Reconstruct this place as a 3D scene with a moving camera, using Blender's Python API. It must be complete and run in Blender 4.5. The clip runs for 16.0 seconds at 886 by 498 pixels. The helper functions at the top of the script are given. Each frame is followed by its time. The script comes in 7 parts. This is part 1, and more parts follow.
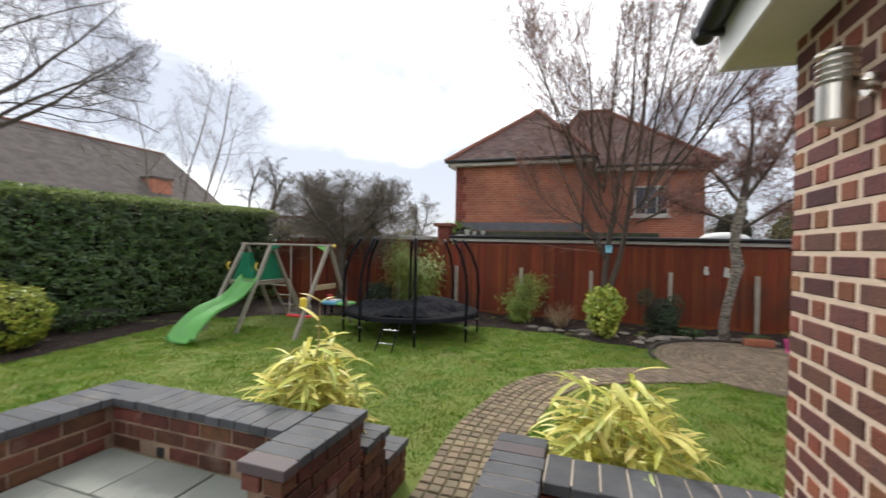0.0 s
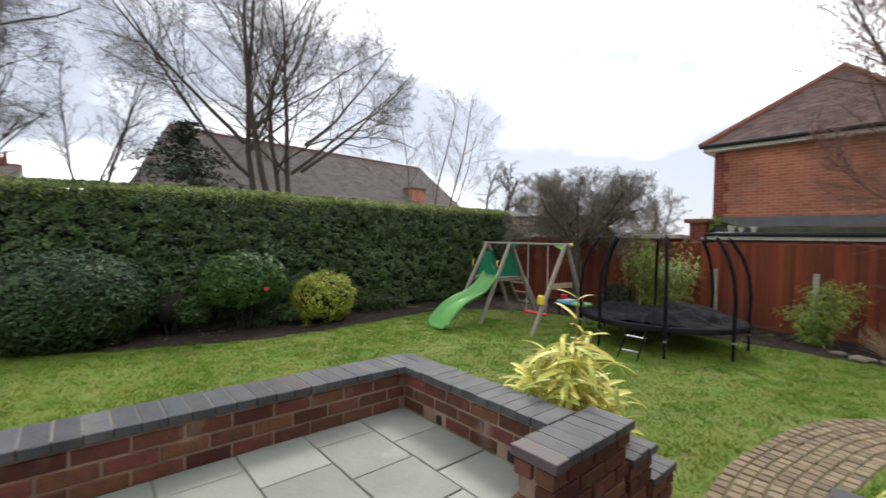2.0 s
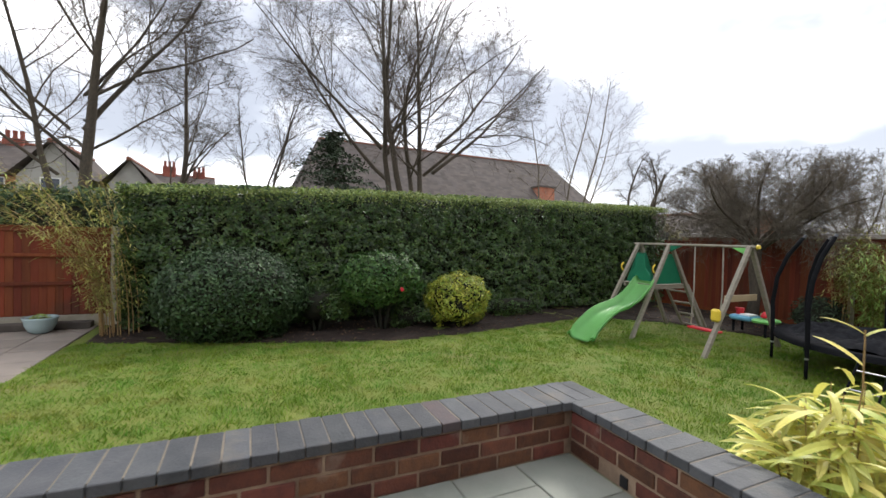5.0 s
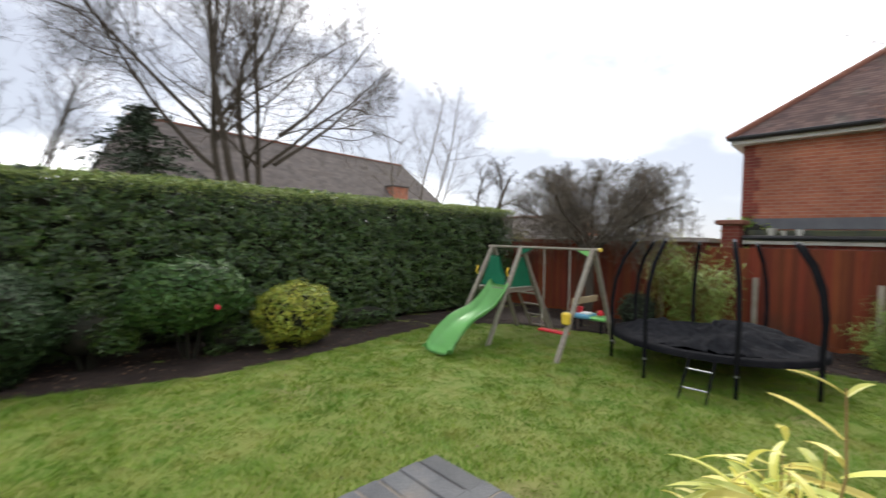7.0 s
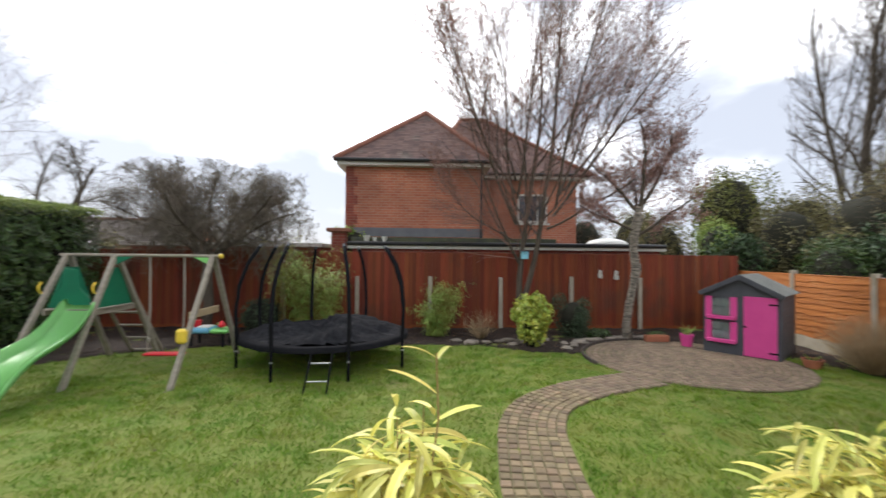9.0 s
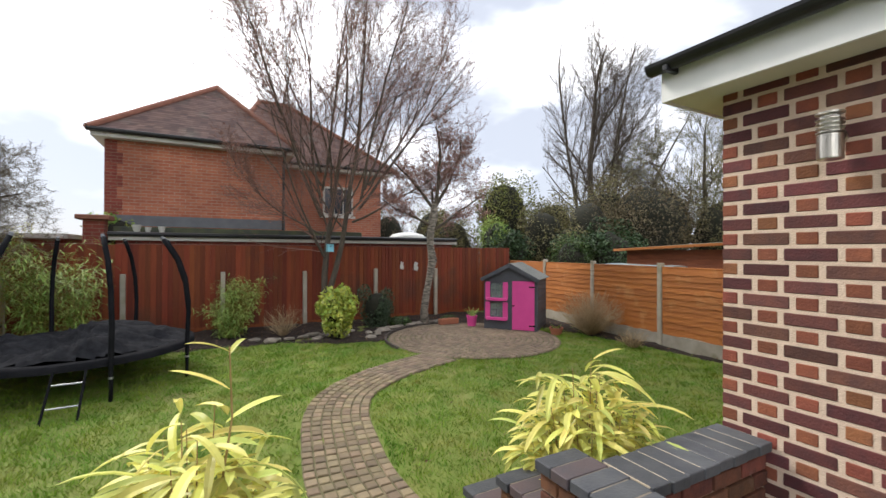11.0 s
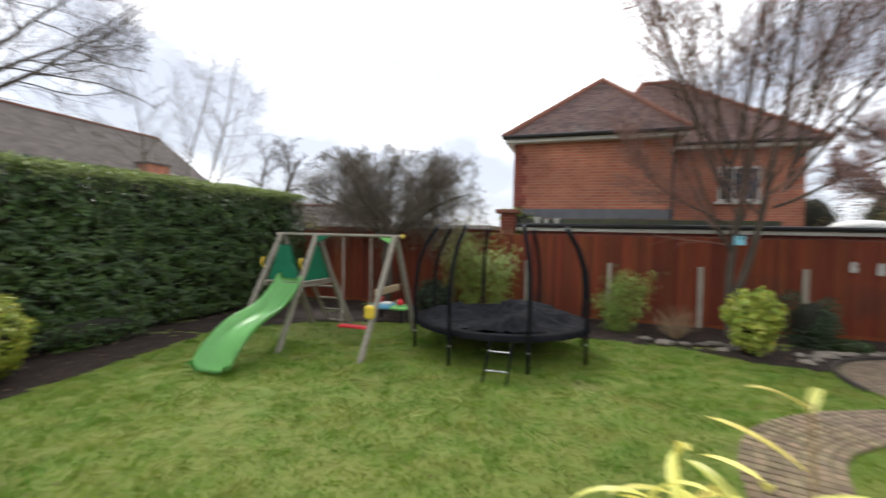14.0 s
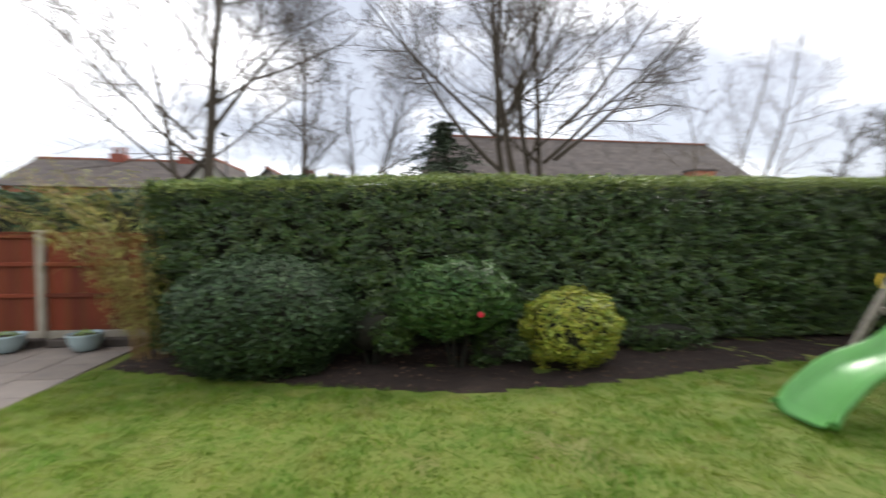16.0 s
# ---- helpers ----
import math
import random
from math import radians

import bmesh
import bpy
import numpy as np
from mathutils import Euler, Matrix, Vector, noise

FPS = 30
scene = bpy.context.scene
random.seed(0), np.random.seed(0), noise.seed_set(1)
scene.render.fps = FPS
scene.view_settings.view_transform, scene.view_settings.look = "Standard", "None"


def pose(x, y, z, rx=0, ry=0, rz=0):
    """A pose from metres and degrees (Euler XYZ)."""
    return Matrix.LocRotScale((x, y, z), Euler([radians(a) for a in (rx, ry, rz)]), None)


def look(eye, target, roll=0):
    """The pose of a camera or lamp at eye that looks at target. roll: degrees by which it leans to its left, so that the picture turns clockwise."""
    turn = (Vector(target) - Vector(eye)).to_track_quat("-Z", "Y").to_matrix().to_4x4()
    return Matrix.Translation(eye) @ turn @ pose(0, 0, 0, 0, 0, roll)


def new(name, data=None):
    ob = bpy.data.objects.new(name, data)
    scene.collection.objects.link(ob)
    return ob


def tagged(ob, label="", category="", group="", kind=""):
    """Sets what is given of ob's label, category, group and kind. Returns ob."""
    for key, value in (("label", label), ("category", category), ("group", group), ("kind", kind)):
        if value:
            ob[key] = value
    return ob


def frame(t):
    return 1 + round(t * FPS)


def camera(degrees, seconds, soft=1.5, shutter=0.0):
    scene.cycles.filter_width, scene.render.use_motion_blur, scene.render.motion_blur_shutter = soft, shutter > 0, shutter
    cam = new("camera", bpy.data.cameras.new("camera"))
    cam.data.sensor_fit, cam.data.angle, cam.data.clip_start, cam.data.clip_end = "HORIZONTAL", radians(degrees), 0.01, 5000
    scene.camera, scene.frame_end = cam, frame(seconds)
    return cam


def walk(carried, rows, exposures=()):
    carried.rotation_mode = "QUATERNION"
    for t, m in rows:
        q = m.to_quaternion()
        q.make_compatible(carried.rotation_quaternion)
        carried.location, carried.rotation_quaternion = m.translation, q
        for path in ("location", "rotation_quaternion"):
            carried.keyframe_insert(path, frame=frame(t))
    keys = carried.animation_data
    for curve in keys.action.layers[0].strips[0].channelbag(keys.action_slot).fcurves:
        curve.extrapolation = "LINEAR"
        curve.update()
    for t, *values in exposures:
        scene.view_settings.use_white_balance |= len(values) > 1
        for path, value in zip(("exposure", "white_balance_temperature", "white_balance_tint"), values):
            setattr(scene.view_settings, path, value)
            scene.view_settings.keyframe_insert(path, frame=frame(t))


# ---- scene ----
cam = camera(92.5, 16.0, soft=1.5, shutter=0.5)
PATH = [
    (0, (1.653, 0.665, 1.846), (1.009, 2.558, 1.835), 1.4),
    (0.5, (1.596, 0.648, 1.846), (0.696, 2.433, 1.825), 1.4),
    (1, (1.529, 0.636, 1.831), (0.376, 2.27, 1.804), 1.5),
    (1.5, (1.498, 0.605, 1.833), (0.163, 2.094, 1.799), 1.4),
    (2, (1.445, 0.595, 1.81), (-0.056, 1.916, 1.773), 1.5),
    (2.5, (1.411, 0.551, 1.808), (-0.234, 1.688, 1.765), 1.4),
    (3, (1.388, 0.521, 1.806), (-0.373, 1.467, 1.76), 1.3),
    (3.5, (1.349, 0.489, 1.804), (-0.479, 1.3, 1.754), 1.6),
    (6, (0.298, 1.076, 1.834), (-1.474, 2.001, 1.771), 1.8),
    (6.5, (0.098, 1.242, 1.861), (-1.572, 2.34, 1.811), 2.1),
    (7, (-0.053, 1.411, 1.87), (-1.488, 2.804, 1.834), 1.8),
    (7.5, (-0.114, 1.637, 1.9), (-1.246, 3.286, 1.877), 1.6),
    (8, (-0.204, 1.652, 1.847), (-0.932, 3.515, 1.855), 1.5),
    (8.5, (-0.241, 1.587, 1.831), (-0.488, 3.571, 1.86), 1.0),
    (9, (-0.163, 1.507, 1.846), (-0.075, 3.505, 1.879), 0.6),
    (9.5, (-0.183, 1.458, 1.836), (0.216, 3.417, 1.868), 0.5),
    (10, (-0.178, 1.418, 1.82), (0.473, 3.309, 1.85), 0.4),
    (10.2, (-0.16, 1.413, 1.824), (0.585, 3.269, 1.852), 0.4),
    (12.3, (-0.158, 1.501, 1.817), (0.849, 3.229, 1.816), 0.3),
    (12.5, (-0.145, 1.56, 1.82), (0.745, 3.351, 1.812), 0.5),
    (13, (-0.3, 1.733, 1.754), (0.152, 3.681, 1.746), 1.0),
    (13.5, (-0.382, 1.915, 1.767), (-0.519, 3.91, 1.736), 1.3),
    (14, (-0.609, 2.046, 1.81), (-1.23, 3.946, 1.755), 1.4),
    (14.5, (-0.896, 2.205, 1.818), (-2.07, 3.822, 1.752), 0.9),
    (15, (-1.079, 2.238, 1.829), (-2.666, 3.453, 1.759), 0.4),
    (15.5, (-1.324, 2.226, 1.831), (-3.153, 3.032, 1.754), 0.7),
    (16, (-1.402, 2.187, 1.844), (-3.386, 2.432, 1.77), 0.4),
]
walk(cam, [(t, look(e, g, r)) for t, e, g, r in PATH], [(0, 1.12), (7, 1.14), (9, 1.24), (12.5, 1.24), (14.5, 1.2), (16, 1.2)])

# ---- sky, sun and exposure ----
world = bpy.data.worlds.new("overcast_sky")
scene.world = world
world.use_nodes = True
wn, wl = world.node_tree.nodes, world.node_tree.links
wn.clear()
SUN_EL, SUN_AZ = radians(42), radians(-35)
w_out = wn.new("ShaderNodeOutputWorld")
w_sky = wn.new("ShaderNodeTexSky")
w_sky.sky_type = "NISHITA"
w_sky.sun_disc = False
w_sky.sun_elevation, w_sky.sun_rotation = SUN_EL, SUN_AZ
w_bg1 = wn.new("ShaderNodeBackground")
w_bg1.inputs[1].default_value = 0.1
w_bg2 = wn.new("ShaderNodeBackground")
w_bg2.inputs[1].default_value = 1.25
w_mix = wn.new("ShaderNodeMixShader")
w_mix.inputs[0].default_value = 0.9
w_tc = wn.new("ShaderNodeTexCoord")
w_map = wn.new("ShaderNodeMapping")
w_map.inputs["Scale"].default_value = (1.0, 1.0, 2.2)
w_map.inputs["Location"].default_value = (3.3, 1.7, 0.4)
w_noise = wn.new("ShaderNodeTexNoise")
w_noise.inputs["Scale"].default_value = 2.1
w_noise.inputs["Detail"].default_value = 5.0
w_noise.inputs["Roughness"].default_value = 0.5
w_ramp = wn.new("ShaderNodeValToRGB")
w_ramp.color_ramp.elements[0].position, w_ramp.color_ramp.elements[0].color = 0.42, (0.265, 0.28, 0.32, 1)
w_ramp.color_ramp.elements[1].position, w_ramp.color_ramp.elements[1].color = 0.70, (1.3, 1.3, 1.32, 1)
w_ramp.color_ramp.interpolation = "EASE"
wl.new(w_tc.outputs["Generated"], w_map.inputs[0])
wl.new(w_map.outputs[0], w_noise.inputs["Vector"])
wl.new(w_noise.outputs[0], w_ramp.inputs[0])
wl.new(w_ramp.outputs[0], w_bg2.inputs[0])
wl.new(w_sky.outputs[0], w_bg1.inputs[0])
wl.new(w_bg1.outputs[0], w_mix.inputs[1])
wl.new(w_bg2.outputs[0], w_mix.inputs[2])
wl.new(w_mix.outputs[0], w_out.inputs[0])
sun_data = bpy.data.lights.new("sun", "SUN")
sun_data.energy, sun_data.angle, sun_data.color = 1.4, radians(14), (1.0, 0.96, 0.9)
sun = new("sun", sun_data)
sun_way = Vector((math.sin(SUN_AZ) * math.cos(SUN_EL), math.cos(SUN_AZ) * math.cos(SUN_EL), math.sin(SUN_EL)))
sun.matrix_world = look(sun_way * 60, (0, 0, 0))


# ---- materials ----
def mat(name, base, second=None, scale=6.0, rough=0.75, bump=0.15, fine=60.0, rand=0.0, island=0.0, metal=0.0, spec=0.35,
        stain=None, stain_scale=1.2, stain_at=0.58, stretch=(1, 1, 1), trans=0.0, coat=0.0, hue=0.0):
    """Two colours mixed by noise, fine relief, an optional stain, and variation from piece to piece."""
    m = bpy.data.materials.new(name)
    m.use_nodes = True
    n, l = m.node_tree.nodes, m.node_tree.links
    b = n["Principled BSDF"]
    geo = n.new("ShaderNodeNewGeometry")
    mp = n.new("ShaderNodeMapping")
    mp.inputs["Scale"].default_value = stretch
    l.new(geo.outputs["Position"], mp.inputs[0])
    a = n.new("ShaderNodeTexNoise")
    a.inputs["Scale"].default_value, a.inputs["Detail"].default_value, a.inputs["Roughness"].default_value = scale, 5, 0.6
    l.new(mp.outputs[0], a.inputs["Vector"])
    mr = n.new("ShaderNodeMapRange")
    mr.inputs[1].default_value, mr.inputs[2].default_value = 0.32, 0.68
    l.new(a.outputs[0], mr.inputs[0])
    mix = n.new("ShaderNodeMixRGB")
    second = second or tuple(c * 0.7 for c in base)
    mix.inputs[1].default_value, mix.inputs[2].default_value = (*base, 1), (*second, 1)
    l.new(mr.outputs[0], mix.inputs[0])
    col = mix.outputs[0]
    if stain:
        s = n.new("ShaderNodeTexNoise")
        s.inputs["Scale"].default_value, s.inputs["Detail"].default_value = stain_scale, 6
        l.new(geo.outputs["Position"], s.inputs["Vector"])
        sr = n.new("ShaderNodeMapRange")
        sr.inputs[1].default_value, sr.inputs[2].default_value = stain_at, stain_at + 0.14
        l.new(s.outputs[0], sr.inputs[0])
        sm = n.new("ShaderNodeMixRGB")
        sm.inputs[2].default_value = (*stain, 1)
        l.new(sr.outputs[0], sm.inputs[0])
        l.new(col, sm.inputs[1])
        col = sm.outputs[0]
    if rand or island:
        hs = n.new("ShaderNodeHueSaturation")
        v = n.new("ShaderNodeMapRange")
        amount = rand or island
        v.inputs[3].default_value, v.inputs[4].default_value = 1 - amount, 1 + amount
        if rand:
            oi = n.new("ShaderNodeObjectInfo")
            l.new(oi.outputs["Random"], v.inputs[0])
            source = oi.outputs["Random"]
        else:
            l.new(geo.outputs["Random Per Island"], v.inputs[0])
            source = geo.outputs["Random Per Island"]
        l.new(v.outputs[0], hs.inputs["Value"])
        if hue:
            wv = n.new("ShaderNodeMath")
            wv.operation = "MULTIPLY"
            wv.inputs[1].default_value = 7.31
            fr = n.new("ShaderNodeMath")
            fr.operation = "FRACT"
            hv = n.new("ShaderNodeMapRange")
            hv.inputs[3].default_value, hv.inputs[4].default_value = 0.5 - hue, 0.5 + hue
            l.new(source, wv.inputs[0])
            l.new(wv.outputs[0], fr.inputs[0])
            l.new(fr.outputs[0], hv.inputs[0])
            l.new(hv.outputs[0], hs.inputs["Hue"])
        l.new(col, hs.inputs["Color"])
        col = hs.outputs[0]
    l.new(col, b.inputs["Base Color"])
    b.inputs["Roughness"].default_value, b.inputs["Metallic"].default_value = rough, metal
    b.inputs["Specular IOR Level"].default_value = spec
    if coat:
        b.inputs["Coat Weight"].default_value = coat
    if bump:
        f = n.new("ShaderNodeTexNoise")
        f.inputs["Scale"].default_value, f.inputs["Detail"].default_value = fine, 3
        l.new(mp.outputs[0], f.inputs["Vector"])
        bp = n.new("ShaderNodeBump")
        bp.inputs["Strength"].default_value, bp.inputs["Distance"].default_value = bump, 0.01
        l.new(f.outputs[0], bp.inputs["Height"])
        l.new(bp.outputs[0], b.inputs["Normal"])
    if trans:
        tr = n.new("ShaderNodeBsdfTranslucent")
        l.new(col, tr.inputs[0])
        ms = n.new("ShaderNodeMixShader")
        ms.inputs[0].default_value = trans
        l.new(b.outputs[0], ms.inputs[1])
        l.new(tr.outputs[0], ms.inputs[2])
        l.new(ms.outputs[0], n["Material Output"].inputs[0])
    return m


def far_brick(name, c1, c2, mortar, wide=0.235, high=0.078):
    """Coursed brickwork for walls too far off to build brick by brick."""
    m = bpy.data.materials.new(name)
    m.use_nodes = True
    n, l = m.node_tree.nodes, m.node_tree.links
    geo = n.new("ShaderNodeNewGeometry")
    sep = n.new("ShaderNodeSeparateXYZ")
    add = n.new("ShaderNodeMath")
    com = n.new("ShaderNodeCombineXYZ")
    l.new(geo.outputs["Position"], sep.inputs[0])
    l.new(sep.outputs[0], add.inputs[0])
    l.new(sep.outputs[1], add.inputs[1])
    l.new(add.outputs[0], com.inputs[0])
    l.new(sep.outputs[2], com.inputs[1])
    t = n.new("ShaderNodeTexBrick")
    t.inputs["Scale"].default_value = 1.0
    t.inputs["Brick Width"].default_value, t.inputs["Row Height"].default_value = wide, high
    t.inputs["Mortar Size"].default_value = 0.007
    t.inputs["Color1"].default_value, t.inputs["Color2"].default_value, t.inputs["Mortar"].default_value = (*c1, 1), (*c2, 1), (*mortar, 1)
    l.new(com.outputs[0], t.inputs["Vector"])
    s = n.new("ShaderNodeTexNoise")
    s.inputs["Scale"].default_value, s.inputs["Detail"].default_value = 0.9, 6
    l.new(geo.outputs["Position"], s.inputs["Vector"])
    mr = n.new("ShaderNodeMapRange")
    mr.inputs[1].default_value, mr.inputs[2].default_value, mr.inputs[3].default_value, mr.inputs[4].default_value = 0.35, 0.7, 0.75, 1.25
    l.new(s.outputs[0], mr.inputs[0])
    hs = n.new("ShaderNodeHueSaturation")
    l.new(t.outputs[0], hs.inputs["Color"])
    l.new(mr.outputs[0], hs.inputs["Value"])
    b = n["Principled BSDF"]
    l.new(hs.outputs[0], b.inputs["Base Color"])
    b.inputs["Roughness"].default_value = 0.9
    return m


def glass(name, tint=(0.8, 0.9, 0.9)):
    m = bpy.data.materials.new(name)
    m.use_nodes = True
    b = m.node_tree.nodes["Principled BSDF"]
    b.inputs["Base Color"].default_value = (*tint, 1)
    b.inputs["Roughness"].default_value, b.inputs["Transmission Weight"].default_value, b.inputs["IOR"].default_value = 0.03, 0.85, 1.45
    return m


M_GRASS = mat("lawn_soil", (0.10, 0.15, 0.02), (0.15, 0.165, 0.035), 3.0, 0.9, 0.5, 120, stain=(0.17, 0.155, 0.055), stain_scale=0.9)
M_BLADE = mat("grass_blade", (0.085, 0.205, 0.011), (0.175, 0.245, 0.02), 1.5, 0.6, 0, island=0.3, hue=0.02, stain=(0.23, 0.24, 0.048), stain_scale=2.2, stain_at=0.56, trans=0.18)
M_SOIL = mat("garden_soil", (0.014, 0.0085, 0.006), (0.031, 0.019, 0.013), 9, 0.95, 0.9, 45)
M_LITTER = mat("leaf_litter", (0.16, 0.09, 0.05), (0.07, 0.045, 0.03), 9, 0.85, 0, island=0.5)
M_PAVE_FAR = mat("worn_paving", (0.27, 0.225, 0.19), (0.21, 0.18, 0.16), 2.5, 0.7, 0.3, 50, rand=0.15)
M_SLAB = mat("grey_sandstone", (0.185, 0.197, 0.168), (0.245, 0.25, 0.215), 2.2, 0.62, 0.25, 40, rand=0.18, hue=0.012, stain=(0.32, 0.325, 0.295), stain_scale=2.6, stain_at=0.62)
M_GROUT = mat("paving_joint", (0.16, 0.17, 0.1), (0.3, 0.27, 0.2), 8, 0.95, 0.5)
M_BRICK = mat("red_brown_brick", (0.135, 0.05, 0.028), (0.075, 0.031, 0.021), 16, 0.85, 0.5, 90, rand=0.42, hue=0.018, stain=(0.25, 0.19, 0.15), stain_scale=3.2, stain_at=0.62)
M_BRICK_DARK = mat("plum_stretcher_brick", (0.12, 0.04, 0.031), (0.075, 0.03, 0.028), 12, 0.8, 0.5, 90, rand=0.38, hue=0.02)
M_BRICK_RED = mat("red_header_brick", (0.225, 0.074, 0.036), (0.15, 0.05, 0.03), 12, 0.85, 0.5, 90, rand=0.3, hue=0.015)
M_MORTAR = mat("buff_mortar", (0.62, 0.485, 0.37), (0.52, 0.40, 0.305), 20, 0.95, 0.5, 120)
M_MORTAR_OLD = mat("stained_mortar", (0.33, 0.24, 0.165), (0.17, 0.115, 0.08), 6, 0.95, 0.6, 120)
M_COPING = mat("blue_engineering_brick", (0.05, 0.053, 0.059), (0.078, 0.08, 0.084), 7, 0.68, 0.4, 70, rand=0.25, hue=0.02, spec=0.35, stain=(0.111, 0.0978, 0.085), stain_scale=4, stain_at=0.6)
M_COPING_RED = mat("brindled_engineering_brick", (0.095, 0.062, 0.062), (0.068, 0.056, 0.06), 7, 0.68, 0.25, 70, rand=0.2, spec=0.5)
M_COP_MORTAR = mat("coping_mortar", (0.21, 0.175, 0.13), (0.13, 0.115, 0.10), 9, 0.95, 0.4)
M_COP_PALE = mat("pale_coping_mortar", (0.46, 0.39, 0.29), (0.36, 0.3, 0.22), 9, 0.95, 0.4)
M_SETT = mat("tan_block_paver", (0.205, 0.155, 0.09), (0.145, 0.112, 0.072), 10, 0.8, 0.4, 80, rand=0.28, hue=0.015)
M_SETT_I = mat("tan_block_paver_field", (0.215, 0.16, 0.108), (0.155, 0.118, 0.083), 8, 0.8, 0.4, 80, island=0.22, hue=0.012)
M_SAND = mat("mossy_jointing_sand", (0.085, 0.085, 0.035), (0.15, 0.125, 0.07), 9, 0.95, 0.5)
M_RED_FENCE = mat("red_stained_timber", (0.132, 0.0255, 0.0082), (0.176, 0.039, 0.0112), 3.0, 0.72, 0.35, 40, rand=0.28, hue=0.008, stretch=(6, 6, 0.5), stain=(0.10, 0.03, 0.013), stain_scale=1.1, stain_at=0.54)
M_ORANGE = mat("orange_stained_timber", (0.393, 0.14, 0.0303), (0.303, 0.0983, 0.0227), 3, 0.65, 0.3, 40, rand=0.14, stretch=(5, 0.5, 7), stain=(0.423, 0.182, 0.0605), stain_scale=2.6)
M_CONCRETE = mat("weathered_concrete", (0.39, 0.351, 0.282), (0.293, 0.264, 0.205), 5, 0.9, 0.5, 90, rand=0.1, stain=(0.234, 0.215, 0.137), stain_scale=3)
M_WEATHERED = mat("weathered_timber", (0.296, 0.264, 0.216), (0.216, 0.192, 0.152), 4, 0.8, 0.4, 50, stretch=(2, 2, 6), rand=0.08)
M_PALEWOOD = mat("pale_softwood", (0.42, 0.33, 0.2), (0.34, 0.26, 0.15), 4, 0.75, 0.3, 50)
M_LIME = mat("lime_plastic", (0.19, 0.52, 0.14), (0.23, 0.56, 0.18), 2, 0.32, 0.03, 30, spec=0.5)
M_DKGREEN = mat("dark_green_panel", (0.012, 0.17, 0.085), (0.01, 0.13, 0.07), 3, 0.5, 0.1, 60)
M_YELLOW = mat("yellow_plastic", (0.75, 0.55, 0.06), (0.65, 0.45, 0.05), 5, 0.4, 0)
M_RED = mat("red_plastic", (0.62, 0.03, 0.04), (0.52, 0.02, 0.03), 5, 0.4, 0)
M_BLUE_TOY = mat("pale_blue_plastic", (0.12, 0.36, 0.52), (0.16, 0.4, 0.55), 5, 0.45, 0)
M_ROPE = mat("rope", (0.36, 0.33, 0.28), None, 30, 0.9, 0.5, 200)
M_BLACK = mat("black_foam_sleeve", (0.007, 0.0075, 0.009), (0.013, 0.013, 0.015), 6, 0.9, 0.2, 60, spec=0.06)
M_NET = mat("black_netting", (0.009, 0.009, 0.011), (0.022, 0.023, 0.026), 11, 0.9, 0.7, 90, spec=0.08)
M_STEEL = mat("galvanised_steel", (0.42, 0.43, 0.44), (0.32, 0.33, 0.34), 12, 0.45, 0.05, 80, metal=0.9)
M_STAINLESS = mat("brushed_stainless", (0.62, 0.58, 0.5), (0.5, 0.47, 0.41), 5, 0.28, 0.05, 150, metal=1.0)
M_PINK = mat("pink_paint", (0.66, 0.075, 0.29), (0.60, 0.06, 0.26), 3, 0.55, 0.15, 40)
M_GREY_PAINT = mat("dark_grey_paint", (0.0562, 0.06, 0.0713), (0.075, 0.0788, 0.09), 4, 0.65, 0.2, 40)
M_FELT = mat("grey_roofing_felt", (0.128, 0.136, 0.124), (0.176, 0.18, 0.16), 5, 0.9, 0.6, 140)
M_PANE = glass("window_glass")
M_DARK_GLASS = mat("dark_window_pane", (0.03, 0.035, 0.045), (0.05, 0.055, 0.065), 2, 0.08, 0, spec=0.8)
M_WHITE = mat("white_upvc", (0.78, 0.78, 0.75), (0.72, 0.72, 0.69), 3, 0.4, 0.03, 20)
M_WHITE_OLD = mat("aged_white_paint", (0.56, 0.55, 0.50), (0.44, 0.43, 0.39), 3, 0.7, 0.2, 40)
M_SOFFIT = mat("cream_soffit", (0.66, 0.62, 0.52), (0.6, 0.56, 0.47), 3, 0.6, 0.05, 20)
M_GUTTER = mat("black_gutter", (0.012, 0.012, 0.013), (0.02, 0.02, 0.022), 5, 0.35, 0)
M_HOUSE_BRICK = far_brick("orange_red_house_brick", (0.412, 0.145, 0.0796), (0.337, 0.103, 0.0581), (0.374, 0.253, 0.187))
M_QUOIN = far_brick("dark_red_quoin_brick", (0.24, 0.052, 0.032), (0.192, 0.04, 0.028), (0.24, 0.136, 0.096))
M_TILE = mat("brown_clay_tile", (0.19, 0.118, 0.101), (0.129, 0.084, 0.0784), 2.5, 0.85, 0.3, 30, island=0.35, stain=(0.151, 0.129, 0.112), stain_scale=0.9)
M_RIDGE = mat("terracotta_ridge", (0.25, 0.105, 0.07), (0.19, 0.08, 0.055), 6, 0.85, 0.2)
M_FAR_ROOF = mat("distant_brown_roof", (0.115, 0.094, 0.083), (0.083, 0.071, 0.067), 1.2, 0.9, 0.2, 10, island=0.18)
M_RENDER_W = mat("pale_render", (0.40, 0.385, 0.36), (0.33, 0.315, 0.29), 1.5, 0.9, 0.1)
M_ROOF_FLAT = mat("mossy_flat_roof", (0.05, 0.055, 0.05), (0.09, 0.1, 0.05), 4, 0.9, 0.4)
M_BARK = mat("grey_brown_bark", (0.105, 0.085, 0.062), (0.06, 0.05, 0.04), 10, 0.95, 0.8, 40, stretch=(3, 3, 0.8))
